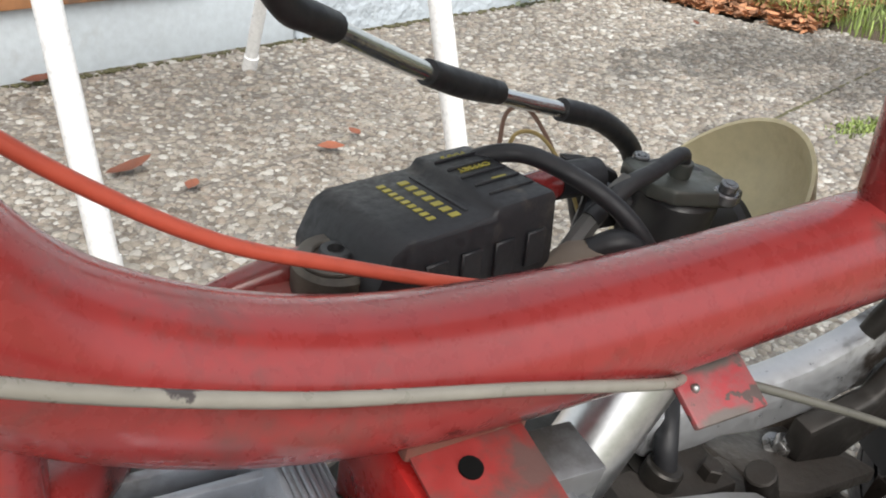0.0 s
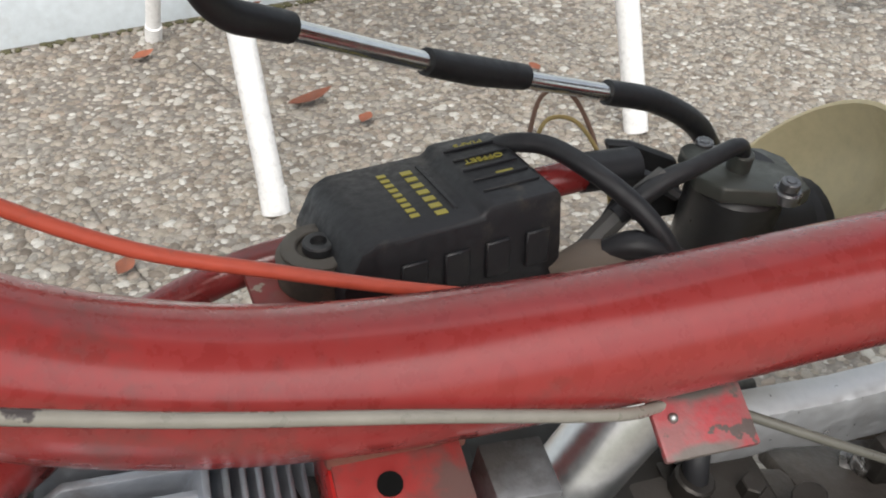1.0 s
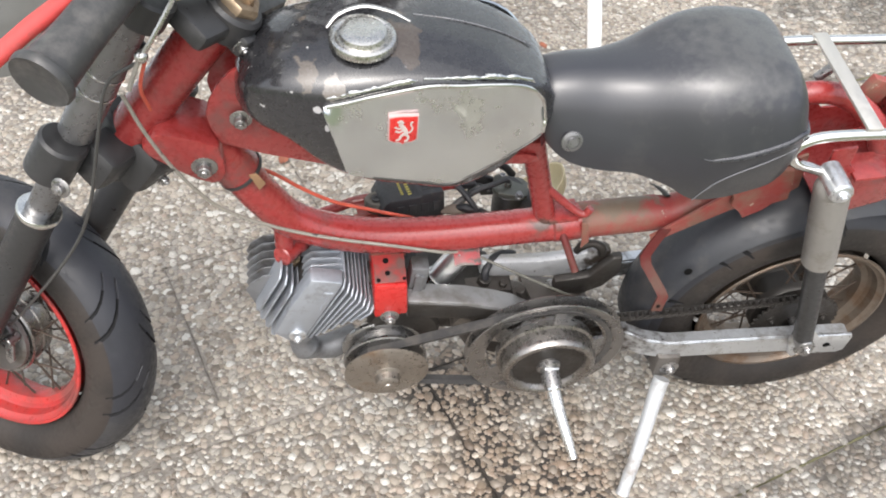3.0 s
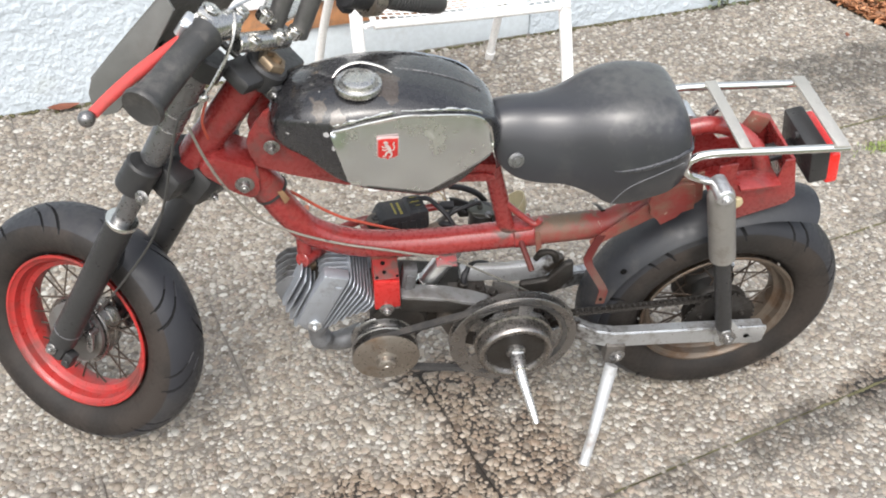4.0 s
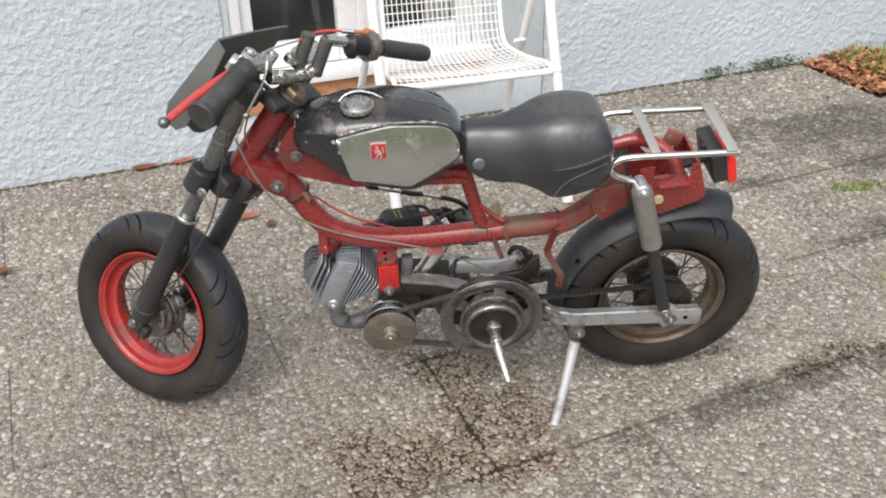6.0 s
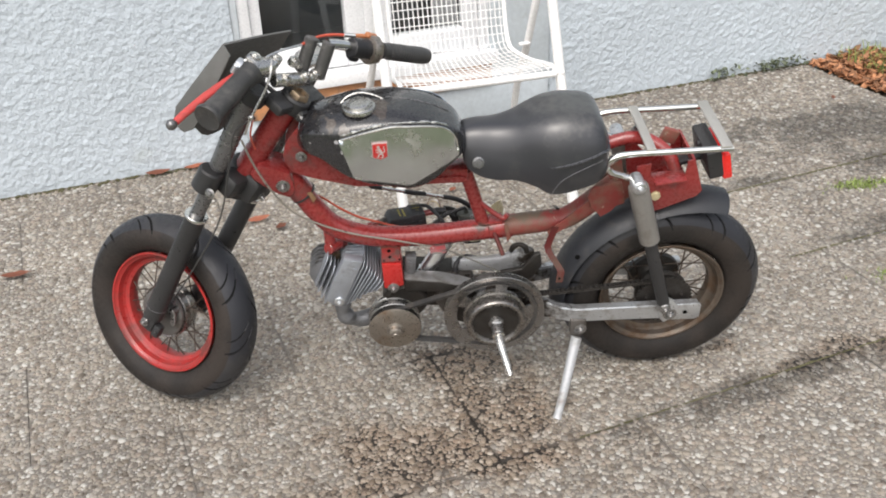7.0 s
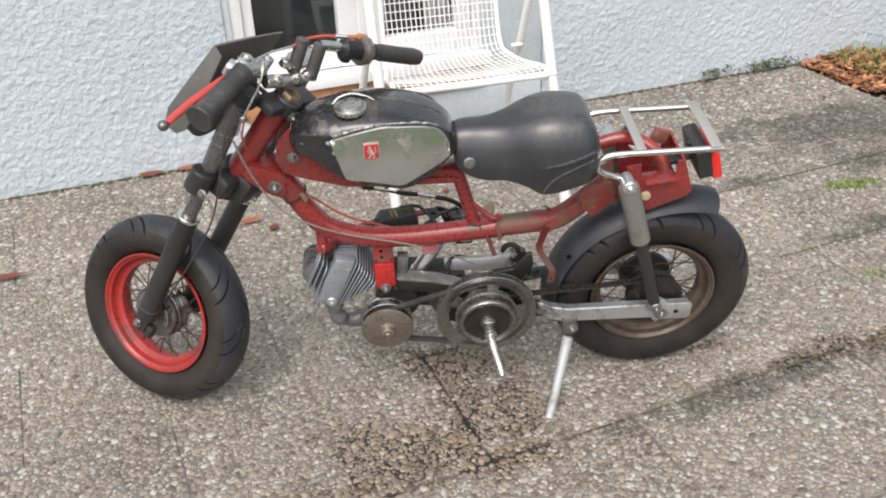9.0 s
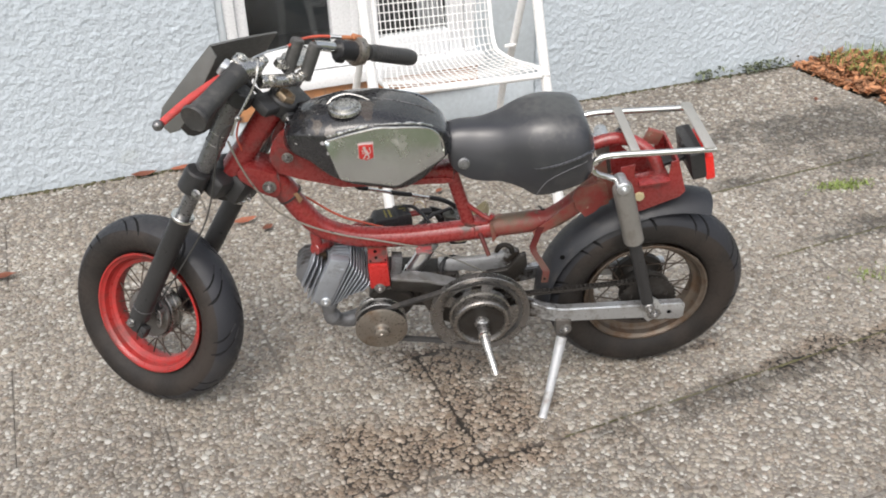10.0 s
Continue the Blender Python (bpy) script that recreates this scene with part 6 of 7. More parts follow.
for x, y, z in ((0.0806, 0.1025, 0.3845), (0.0944, 0.0610, 0.3930)):
    bike_part("cap_screw", lambda b: (rod(b, (x, y, z), (x, y, z + 0.0055), 0.0058, 14), rod(b, (x, y, z + 0.0055), (x, y, z + 0.0095), 0.0040, 14), rod(b, (x, y, z + 0.0095), (x, y, z + 0.0098), 0.0022, 6)), FORK_GREY, "", carb)
bike_part("cable_elbow", lambda b: tube(b, [(0.083, 0.080, 0.402), (0.080, 0.079, 0.408), (0.072, 0.076, 0.4095), (0.056, 0.071, 0.4075), (0.042, 0.069, 0.404), (0.022, 0.064, 0.394)], [0.0034, 0.0035, 0.0036, 0.0038, 0.0042, 0.0044], 12, 5), RUBBER_HOSE, "bent black throttle cable end", carb)
bike_part("air_funnel", lambda b: lathe(b, [(0.030, -0.012), (0.047, 0.002), (0.054, 0.016), (0.0545, 0.018), (0.0525, 0.018), (0.045, 0.004), (0.028, -0.010), (0, -0.010)], along((0.131, 0.083, 0.354), (0.071, 0.115, 0.408)) @ Matrix.Diagonal((1.09, 1.09, 0.96, 1)), 48), CREAM, "yellowed white plastic air funnel", carb)
bike_part("fuel_hose", lambda b: tube(b, [(-0.122, 0.064, 0.552), (-0.1225, 0.064, 0.514), (-0.1205, 0.064, 0.500), (-0.114, 0.065, 0.4905), (-0.105, 0.068, 0.4855), (-0.096, 0.073, 0.4800)], 0.0049, 14, 6), RUBBER_HOSE, "black rubber fuel hose")
bike_part("fuel_pipe", lambda b: tube(b, [(-0.100, 0.0705, 0.4820), (-0.047, 0.0955, 0.4500), (-0.005, 0.110, 0.4295), (0.039, 0.115, 0.4145)], 0.0036, 12, 4), CHROME, "bright metal fuel pipe")
bike_part("hose_sleeve", lambda b: tube(b, [(-0.047, 0.0955, 0.4500), (-0.025, 0.1035, 0.4390), (-0.003, 0.110, 0.4300)], [0.0050, 0.0056, 0.0050], 14, 4), RUBBER_HOSE, "black rubber sleeve on the pipe")
bike_part("hose_end", lambda b: tube(b, [(0.036, 0.115, 0.4155), (0.062, 0.118, 0.406), (0.086, 0.120, 0.390), (0.100, 0.121, 0.372)], 0.0053, 14, 5), RUBBER_HOSE, "black rubber hose end")
bike_part("cdi_cable", lambda b: tube(b, [(-0.022, 0.098, 0.406), (-0.012, 0.093, 0.4125), (0.000, 0.084, 0.4155), (0.013, 0.067, 0.4130), (0.024, 0.055, 0.4065), (0.032, 0.046, 0.398), (0.038, 0.038, 0.387), (0.041, 0.032, 0.375)], 0.0039, 14, 6), RUBBER_HOSE, "thick black cable", m=None)
for mt, pts, r in ((mat("yellow_wire", (0.32, 0.24, 0.09), 0.5), [(0.000, 0.10, 0.404), (0.008, 0.106, 0.412), (0.020, 0.104, 0.410), (0.028, 0.092, 0.398), (0.026, 0.075, 0.388), (0.020, 0.055, 0.380)], 0.0009),
                   (mat("brown_wire", (0.16, 0.09, 0.06), 0.5), [(0.0, 0.105, 0.404), (0.008, 0.116, 0.416), (0.020, 0.118, 0.416), (0.027, 0.108, 0.406), (0.028, 0.09, 0.394)], 0.0010),
                   (BLACK, [(0.012, 0.06, 0.384), (0.028, 0.075, 0.390), (0.044, 0.088, 0.392), (0.06, 0.082, 0.384)], 0.0028),
                   (mat("grey_wire", (0.085, 0.082, 0.078), 0.5), [(0.006, 0.056, 0.385), (0.018, 0.062, 0.391), (0.032, 0.068, 0.398), (0.044, 0.071, 0.405)], 0.0046),
                   (BLACK, [(0.020, 0.04, 0.376), (0.040, 0.052, 0.382), (0.055, 0.050, 0.374), (0.062, 0.038, 0.362)], 0.0032)):
    bike_part("wire", lambda b: tube(b, pts, r, 8, 5), mt)
bike_part("dark_bracket", lambda b: plate(b, [(0.034, 0.399), (0.048, 0.396), (0.070, 0.385), (0.081, 0.353), (0.055, 0.353)], 0.102, 0.108, 0.002), BLACK)
bike_part("rubber_block", lambda b: tube(b, [(0.012, 0.050, 0.391), (0.022, 0.046, 0.395), (0.034, 0.042, 0.390), (0.042, 0.038, 0.380)], [0.0045, 0.0062, 0.0058, 0.005], 10, 4), RUBBER_HOSE)
bike_part("wire_tape", lambda b: tube(b, [(-0.008, 0.052, 0.384), (0.006, 0.050, 0.389), (0.022, 0.046, 0.388), (0.034, 0.040, 0.382)], [0.004, 0.0085, 0.0080, 0.005], 10, 4, 0.6), mat("dusty_brown_tape", (0.15, 0.12, 0.095), 0.8, var=0.35), "dusty brown wire wrap")

# cables along the frame
bike_part("brake_cable", lambda b: tube(b, [(-0.338, -0.060, 0.700), (-0.325, -0.058, 0.645), (-0.303, -0.052, 0.582), (-0.270, -0.044, 0.521), (-0.215, -0.037, 0.476), (-0.150, -0.0305, 0.442), (-0.076, -0.0295, 0.420), (-0.020, -0.0280, 0.4020), (0.002, -0.0195, 0.3890), (0.014, -0.0185, 0.3850)], 0.0020, 10, 6), CABLE_GREY, "dirty white cable sheath")
bike_part("cable_tail", lambda b: tube(b, [(0.012, -0.0185, 0.3855), (0.022, -0.0185, 0.3830), (0.060, -0.036, 0.374), (0.115, -0.052, 0.352), (0.165, -0.050, 0.315)], [0.0019, 0.0019, 0.0017, 0.0015, 0.0014], 10, 6), mat("greasy_grey_cable", (0.095, 0.092, 0.078), 0.4, var=0.25, scale=30), "greasy grey cable end")
bike_part("spark_cable", lambda b: tube(b, [(-0.236, 0.012, 0.524), (-0.214, 0.020, 0.502), (-0.181, 0.021, 0.472), (-0.147, 0.021, 0.448), (-0.111, 0.023, 0.431), (-0.075, 0.024, 0.416), (-0.03, 0.024, 0.400), (0.0, 0.024, 0.386)], 0.0023, 10, 6), CABLE_RED, "orange-red ignition cable")

# ------------------------------------------------------------------ steering: fork, front wheel, bars
FORK = Matrix(((0.65843, 0.4764, 0.58268, -0.2248), (-0.58619, 0.81018, 0.0, 0.015), (-0.47207, -0.34156, 0.8127, 0.7715), (0, 0, 0, 1)))


def fork_part(name, build, material, label="", parent=None, angle=38):
    bm = B()
    build(bm)
    return part(name, bm, material, parent or bike, label, FORK if parent is None else None, angle)


wheel("front_wheel", "front wheel with bright red rim and wire spokes", FORK @ Matrix.Translation((0.0195, 0.0385, -0.6545)), RIM_RED, 0.2140, 0.096, DRUM,
      [(0.0, -0.026), (0.055, -0.026), (0.0590, -0.0275), (0.0605, -0.025), (0.0590, -0.021), (0.0565, -0.020), (0.0565, -0.006), (0.0580, -0.005), (0.0580, -0.002), (0.0565, -0.001), (0.0560, 0.012), (0.050, 0.020), (0.036, 0.024), (0.036, 0.034), (0, 0.036)])
front_hub = bpy.data.objects["front_wheel"]
part("brake_plate", lathe(B(), [(0, -0.046), (0.012, -0.046), (0.015, -0.041), (0.030, -0.039), (0.034, -0.0365), (0.048, -0.036), (0.053, -0.033), (0.0545, -0.028), (0.040, -0.026), (0, -0.026)], AXIS, 48), mat("dull_grey_casting", (0.17, 0.165, 0.16), 0.45, 0.6, var=0.25, dirt=(0.10, 0.085, 0.07), dirt_at=0.55, dirt_scale=30), front_hub, "dull grey cast brake plate")
part("brake_lever", plate(B(), [(0.020, 0.044), (0.030, 0.046), (0.046, 0.020), (0.044, 0.010), (0.036, 0.012), (0.024, 0.034)], -0.052, -0.047, 0.0012), STEEL, front_hub)
part("lever_cam", rod(B(), (0.025, -0.056, 0.040), (0.025, -0.036, 0.040), 0.0075, 16), STEEL, front_hub)
part("cable_anchor", box(B(), (0.014, 0.012, 0.018), pose(0.012, -0.044, 0.048, 0, 20, 0), 0.002), FORK_GREY, front_hub)
for s in (-1, 1):
    leg_top, leg_low = V((-0.036, 0.014 + s * 0.096, -0.035)), V((0.026, 0.040 + s * 0.077, -0.660))
    down = (leg_low - leg_top).normalized()

    def on_leg(d, leg_top=leg_top, down=down):
        return leg_top + down * d

    leg = fork_part("fork_leg", lambda b: rod(b, on_leg(0.312), on_leg(0.606), 0.0210, 24, 0.0215), BLACK, "black lower fork leg")
    fork_part("fork_tube", lambda b: rod(b, on_leg(0.0), on_leg(0.318), 0.0145, 24), FORK_GREY, "", leg)
    fork_part("leg_ring", lambda b: lathe(b, [(0.015, 0), (0.0228, 0), (0.0236, 0.002), (0.0236, 0.005), (0.0222, 0.007), (0.015, 0.007)], along(on_leg(0.316), on_leg(0.2)), 28), CHROME, "", leg)
    fork_part("axle_lug", lambda b: (box(b, (0.034, 0.026, 0.046), pose(*on_leg(0.618), 0, -5, 0), 0.007), rod(b, on_leg(0.622) + V((-0.004, -s * 0.02, 0)), on_leg(0.622) + V((-0.004, s * 0.016, 0)), 0.010, 16)), BLACK, "", leg)
    fork_part("lug_band", lambda b: lathe(b, [(0.0212, 0), (0.0226, 0.0004), (0.0226, 0.0016), (0.0212, 0.002)], along(on_leg(0.575), on_leg(0.4)), 24), FORK_GREY, "", leg)
    fork_part("pinch_lug", lambda b: (box(b, (0.018, 0.020, 0.030), pose(*(on_leg(0.628) + V((0.024, 0, 0))), 0, -8, 0), 0.005), rod(b, on_leg(0.628) + V((0.026, -0.013, 0)), on_leg(0.628) + V((0.026, 0.013, 0)), 0.0045, 10)), BLACK, "", leg)
    fork_part("axle_bolt", lambda b: bolt(b, on_leg(0.622) + V((-0.004, s * 0.016, 0)), on_leg(0.622) + V((-0.004, s, 0)), 0.006, 0.006), STEEL, "", leg)
    fork_part("upper_shroud", lambda b: rod(b, on_leg(0.02), on_leg(0.185), 0.0182, 24, 0.0176), FORK_GREY, "", leg)
    for d in (0.095, 0.120):
        fork_part("shroud_line", lambda b: lathe(b, [(0.0176, 0), (0.0188, 0.0005), (0.0188, 0.0015), (0.0176, 0.002)], along(on_leg(d), on_leg(0.3)), 24), CHROME, "", leg)
bike_yoke = fork_part("lower_yoke", lambda b: (box(b, (0.046, 0.16, 0.046), pose(0.010, 0.014, -0.242), 0.010), box(b, (0.062, 0.075, 0.060), pose(0.026, 0.010, -0.240), 0.012)), BLACK, "black cast lower fork yoke")
for y in (-0.082, 0.110):
    fork_part("yoke_clamp", lambda b: rod(b, (-0.014, y, -0.270), (-0.018, y, -0.222), 0.0245, 24), BLACK, "", bike_yoke)
fork_part("stem_boss", lambda b: rod(b, (0.0, 0.0, -0.285), (0.0, 0.0, -0.210), 0.032, 24), BLACK, "", bike_yoke)
fork_part("yoke_bolt", lambda b: bolt(b, (0.056, 0.006, -0.250), (1, 0.006, -0.250), 0.006, 0.007), STEEL, "", bike_yoke)
fork_part("yoke_bolt", lambda b: bolt(b, (0.012, -0.101, -0.252), (0.06, -1, -0.252), 0.0065, 0.006), STEEL, "", bike_yoke)
yoke_top = fork_part("upper_yoke", lambda b: (box(b, (0.046, 0.15, 0.022), pose(0.006, 0.006, -0.040), 0.007), rod(b, (0.012, -0.006, -0.054), (0.012, -0.006, -0.022), 0.029, 24), rod(b, (-0.026, -0.080, -0.060), (-0.028, -0.080, -0.028), 0.0225, 20), box(b, (0.026, 0.022, 0.022), pose(0.034, -0.008, -0.046), 0.004)), BLACK, "black upper fork yoke")
fork_part("stem_nut", lambda b: (lathe(b, [(0, 0), (0.020, 0), (0.020, 0.006), (0.018, 0.009), (0.012, 0.010), (0.011, 0.004), (0, 0.004)], pose(0.014, -0.006, -0.022), 6)), BRASS, "rusty brass-coloured stem nut", yoke_top)
fork_part("yoke_screw", lambda b: bolt(b, (0.040, -0.014, -0.046), (1, -0.3, -0.046), 0.0055, 0.006), STEEL, "", yoke_top)
clampset = fork_part("bar_clamp", lambda b: (plate(b, [(-0.062, -0.112), (-0.040, -0.122), (-0.018, -0.090), (-0.012, -0.030), (-0.016, 0.004), (-0.034, 0.006), (-0.052, -0.030), (-0.064, -0.085)], -0.005, 0.006, 0.003, pose(0, 0, 0.020, -90, 0, 0) @ Matrix.Diagonal((1, 1, -1, 1))), rod(b, (-0.044, -0.120, 0.006), (-0.034, -0.070, 0.018), 0.0180, 20), rod(b, (-0.020, -0.060, -0.006), (0.004, 0.018, 0.008), 0.0125, 18), box(b, (0.030, 0.030, 0.024), pose(-0.050, -0.104, 0.018, 10, 0, 20), 0.007)), CHROME_DULL, "chromed handlebar clamp")
for x, y, z in ((-0.051, -0.104, 0.033), (-0.039, -0.055, 0.033), (-0.027, -0.013, 0.032), (-0.009, -0.043, 0.010), (0.002, -0.002, 0.020), (0.006, 0.022, 0.026)):
    fork_part("clamp_bolt", lambda b: (rod(b, (x, y, z - 0.014), (x, y, z), 0.0102, 18), rod(b, (x, y, z), (x, y, z + 0.0008), 0.0052, 6)), CHROME_DULL, "", clampset)
for a, c in (((-0.036, 0.017, 0.072), (-0.018, 0.017, 0.006)), ((-0.010, 0.036, 0.080), (0.010, 0.034, 0.012))):
    fork_part("bar_riser", lambda b: rod(b, a, c, 0.0125, 16, ease=0.002), RISER, "worn grey-black bar riser post", clampset)
barl = fork_part("left_bar", lambda b: tube(b, [(-0.036, -0.060, 0.020), (-0.036, -0.12, 0.006), (-0.004, -0.230, -0.035)], 0.0105, 16, 5), CHROME, "chromed left handlebar")
gripl = fork_part("left_grip", lambda b: tube(b, [(-0.037, -0.116, 0.008), (-0.034, -0.128, 0.003), (-0.029, -0.146, -0.003), (-0.014, -0.196, -0.024), (-0.003, -0.234, -0.040)], [0.0225, 0.0205, 0.0185, 0.0190, 0.0215], 20, 5), GRIP, "worn black rubber grip")
fork_part("grip_flange", lambda b: lathe(b, [(0, 0.003), (0.016, 0.004), (0.0235, 0), (0.0250, 0.002), (0.0250, 0.006), (0.0235, 0.009), (0.018, 0.007), (0, 0.006)], along((-0.004, -0.231, -0.039), (0.007, -0.27, -0.054)), 26), GRIP, "", gripl)
lev = fork_part("clutch_lever", lambda b: tube(b, [(-0.047, -0.140, -0.005), (-0.046, -0.162, -0.015), (-0.042, -0.205, -0.038), (-0.036, -0.245, -0.059), (-0.031, -0.268, -0.070)], [0.0062, 0.0064, 0.0075, 0.0070, 0.0064], 12, 5, 0.7), LEVER_RED, "red rubber-sleeved brake lever")
fork_part("lever_ball", lambda b: bmesh.ops.create_uvsphere(b, u_segments=16, v_segments=10, radius=0.0094, matrix=Matrix.Translation((-0.030, -0.277, -0.073))), FORK_GREY, "", lev)
fork_part("lever_perch", lambda b: (box(b, (0.026, 0.020, 0.016), pose(-0.052, -0.126, 0.010, 15, 0, 20), 0.004), rod(b, (-0.054, -0.140, -0.004), (-0.054, -0.140, 0.012), 0.006, 12)), ALU_BRIGHT, "", lev)
barr = fork_part("right_bar", lambda b: tube(b, [(-0.012, 0.037, 0.074), (-0.004, 0.060, 0.077), (0.012, 0.100, 0.080), (0.076, 0.270, 0.092)], 0.0098, 16, 5), CHROME, "chromed right handlebar")
fork_part("right_grip", lambda b: tube(b, [(0.036, 0.160, 0.084), (0.040, 0.172, 0.085), (0.058, 0.220, 0.089), (0.074, 0.262, 0.0915), (0.080, 0.278, 0.092)], [0.0165, 0.0150, 0.0156, 0.0172, 0.0150], 20, 5), GRIP, "ribbed black rubber throttle grip")
for k in range(14):
    fork_part("grip_rib", lambda b: lathe(b, [(0.0148, 0), (0.0168, 0.0008), (0.0168, 0.0022), (0.0148, 0.003)], along((0.0415 + 0.00235 * k, 0.176 + 0.0062 * k, 0.0853 + 0.0004 * k), (0.0415 + 0.00235 * (k + 2), 0.176 + 0.0062 * (k + 2), 0.0853 + 0.0004 * (k + 2))), 18), GRIP, "", bpy.data.objects["right_grip"])
thr = fork_part("throttle_housing", lambda b: (rod(b, (0.010, 0.084, 0.079), (0.026, 0.130, 0.082), 0.0185, 24), box(b, (0.020, 0.022, 0.018), pose(0.018, 0.098, 0.064, 0, 0, -20), 0.005)), PLASTIC, "black throttle housing")
fork_part("housing_band", lambda b: (lathe(b, [(0.0170, 0), (0.0275, 0.001), (0.0290, 0.005), (0.0290, 0.014), (0.0275, 0.020), (0.0160, 0.027)], along((0.0235, 0.124, 0.0815), (0.036, 0.160, 0.084)), 9)), STEEL_BROWN, "tarnished grey metal twist grip band", thr)
fork_part("cable_stop", lambda b: (rod(b, (-0.008, 0.112, 0.089), (0.010, 0.138, 0.100), 0.0042, 12), box(b, (0.013, 0.026, 0.008), pose(0.012, 0.136, 0.103, 0, 0, -22), 0.0025)), ORANGE_PLASTIC, "orange cable stop", thr)
fork_part("cable_nipple", lambda b: rod(b, (-0.020, 0.098, 0.082), (-0.006, 0.114, 0.090), 0.0042, 12), CHROME, "", thr)
fork_part("throttle_cable", lambda b: tube(b, [(-0.037, 0.000, 0.056), (-0.039, 0.025, 0.062), (-0.038, 0.050, 0.068), (-0.030, 0.080, 0.076), (-0.018, 0.100, 0.083)], 0.0028, 8, 6), CABLE_RED, "red throttle cable")
fork_part("cable_core", lambda b: tube(b, [(-0.037, 0.002, 0.056), (-0.039, -0.030, 0.050), (-0.041, -0.062, 0.043), (-0.041, -0.088, 0.035)], 0.0018, 8, 5), ALU_BRIGHT, "grey bare cable", bpy.data.objects["throttle_cable"])
fork_part("left_cable", lambda b: tube(b, [(-0.036, -0.080, 0.034), (-0.020, -0.090, 0.024), (-0.006, -0.100, -0.004), (0.002, -0.108, -0.040), (0.004, -0.110, -0.060)], 0.0024, 8, 6), CHROME_DULL, "bright cable end")
fork_part("cable_barrel", lambda b: (bmesh.ops.create_uvsphere(b, u_segments=12, v_segments=8, radius=0.0062, matrix=Matrix.Translation((0.004, -0.110, -0.062))),), CHROME_DULL, "")
bike_part("front_cable", lambda b: tube(b, [(-0.316, -0.0765, 0.750), (-0.344, -0.080, 0.729), (-0.364, -0.085, 0.664), (-0.389, -0.085, 0.576), (-0.423, -0.075, 0.499), (-0.494, -0.050, 0.381), (-0.548, -0.022, 0.292)], 0.0017, 8, 6), mat("grey_cable", (0.045, 0.045, 0.043), 0.5), "grey front brake cable")
fork_part("frame_cable", lambda b: tube(b, [(0.004, -0.110, -0.066), (0.009, -0.113, -0.080), (0.014, -0.115, -0.094)], 0.0022, 8, 6), CABLE_GREY, "")
fork_part("red_wire", lambda b: tube(b, [(0.006, -0.106, -0.062), (0.014, -0.094, -0.10), (0.026, -0.070, -0.13)], 0.0018, 8, 5), CABLE_RED, "")


def headlamp_shield(bm):
    """A folded sheet: wide front, sloping lower edge."""
    rows = []
    for i in range(15):
        f = i / 14
        y = -0.148 + 0.192 * f
        bow = 0.002 * math.sin(math.pi * f)
        hi, lo = 0.028 + 0.010 * f, -0.136 - 0.05 * min(1, f * 3.2) + 0.09 * max(0, f - 0.45)
        rows.append([bm.verts.new((-0.088 - bow - 0.020 * (1 - j / 7) + 0.04 * min(1, f * 3.2) * max(0, 1 - j / 2.5), y + 0.035 * f * (1 - j / 7), lo + (hi - lo) * j / 7)) for j in range(8)])
    for a, b in zip(rows, rows[1:]):
        for j in range(7):
            bm.faces.new((a[j], a[j + 1], b[j + 1], b[j]))
    bmesh.ops.recalc_face_normals(bm, faces=bm.faces)
    bmesh.ops.solidify(bm, geom=bm.faces[:], thickness=0.004)


nose = fork_part("nose_shield", headlamp_shield, GREY_PLASTIC, "black plastic nose shield", angle=50)
fork_part("shield_side", lambda b: plate(b, [(-0.1075, -0.132), (-0.088, 0.028), (-0.068, 0.022), (-0.056, -0.100), (-0.058, -0.140), (-0.070, -0.158), (-0.088, -0.160), (-0.101, -0.150)], -0.152, -0.148, 0.001), GREY_PLASTIC, "", nose)
for y in (-0.05, 0.05):
    fork_part("shield_stay", lambda b: rod(b, (-0.105, y, -0.09), (-0.01, y * 1.3, -0.09), 0.005, 10), BLACK, "", nose)

# ------------------------------------------------------------------ wire garden chair
CHAIR = pose(0.2116, 1.058, 0, 0, 0, 8.2)
chair = tagged(holder("garden_chair", None, CHAIR), "white painted metal garden chair with a wire mesh seat", "chair")
CW = 0.252


def chair_part(name, build, label="", parent=None):
    bm = B()
    build(bm)
    return part(name, bm, WHITE_PAINT, parent or chair, label)


for s in (-1, 1):
    chair_part("front_leg", lambda b: tube(b, [(s * 0.268, -0.262, 0.004), (s * 0.267 - 0.008, -0.182, 0.28), (s * 0.265 - 0.013, -0.132, 0.45), (s * 0.262 - 0.018, -0.070, 0.66)], 0.0155, 14, 4, 1.2))
    chair_part("leg_tip", lambda b: tube(b, [(s * 0.268, -0.262, 0.0), (s * 0.2675, -0.2535, 0.030)], 0.0175, 14, 1), "white plastic foot cap")
    chair_part("back_leg", lambda b: tube(b, [(s * 0.278, 0.385, 0.004), (s * 0.268, 0.295, 0.20), (s * 0.26, 0.17, 0.38), (s * 0.256, 0.10, 0.50), (s * 0.256, 0.02, 0.66)], 0.0125, 14, 4))
    chair_part("leg_tip", lambda b: tube(b, [(s * 0.278, 0.385, 0.0), (s * 0.2765, 0.3715, 0.030)], 0.0145, 14, 1), "white plastic foot cap")
    chair_part("arm_rest", lambda b: tube(b, [(s * 0.258, -0.090, 0.655), (s * 0.256, 0.0, 0.668), (s * 0.256, 0.22, 0.66)], 0.013, 12, 4))
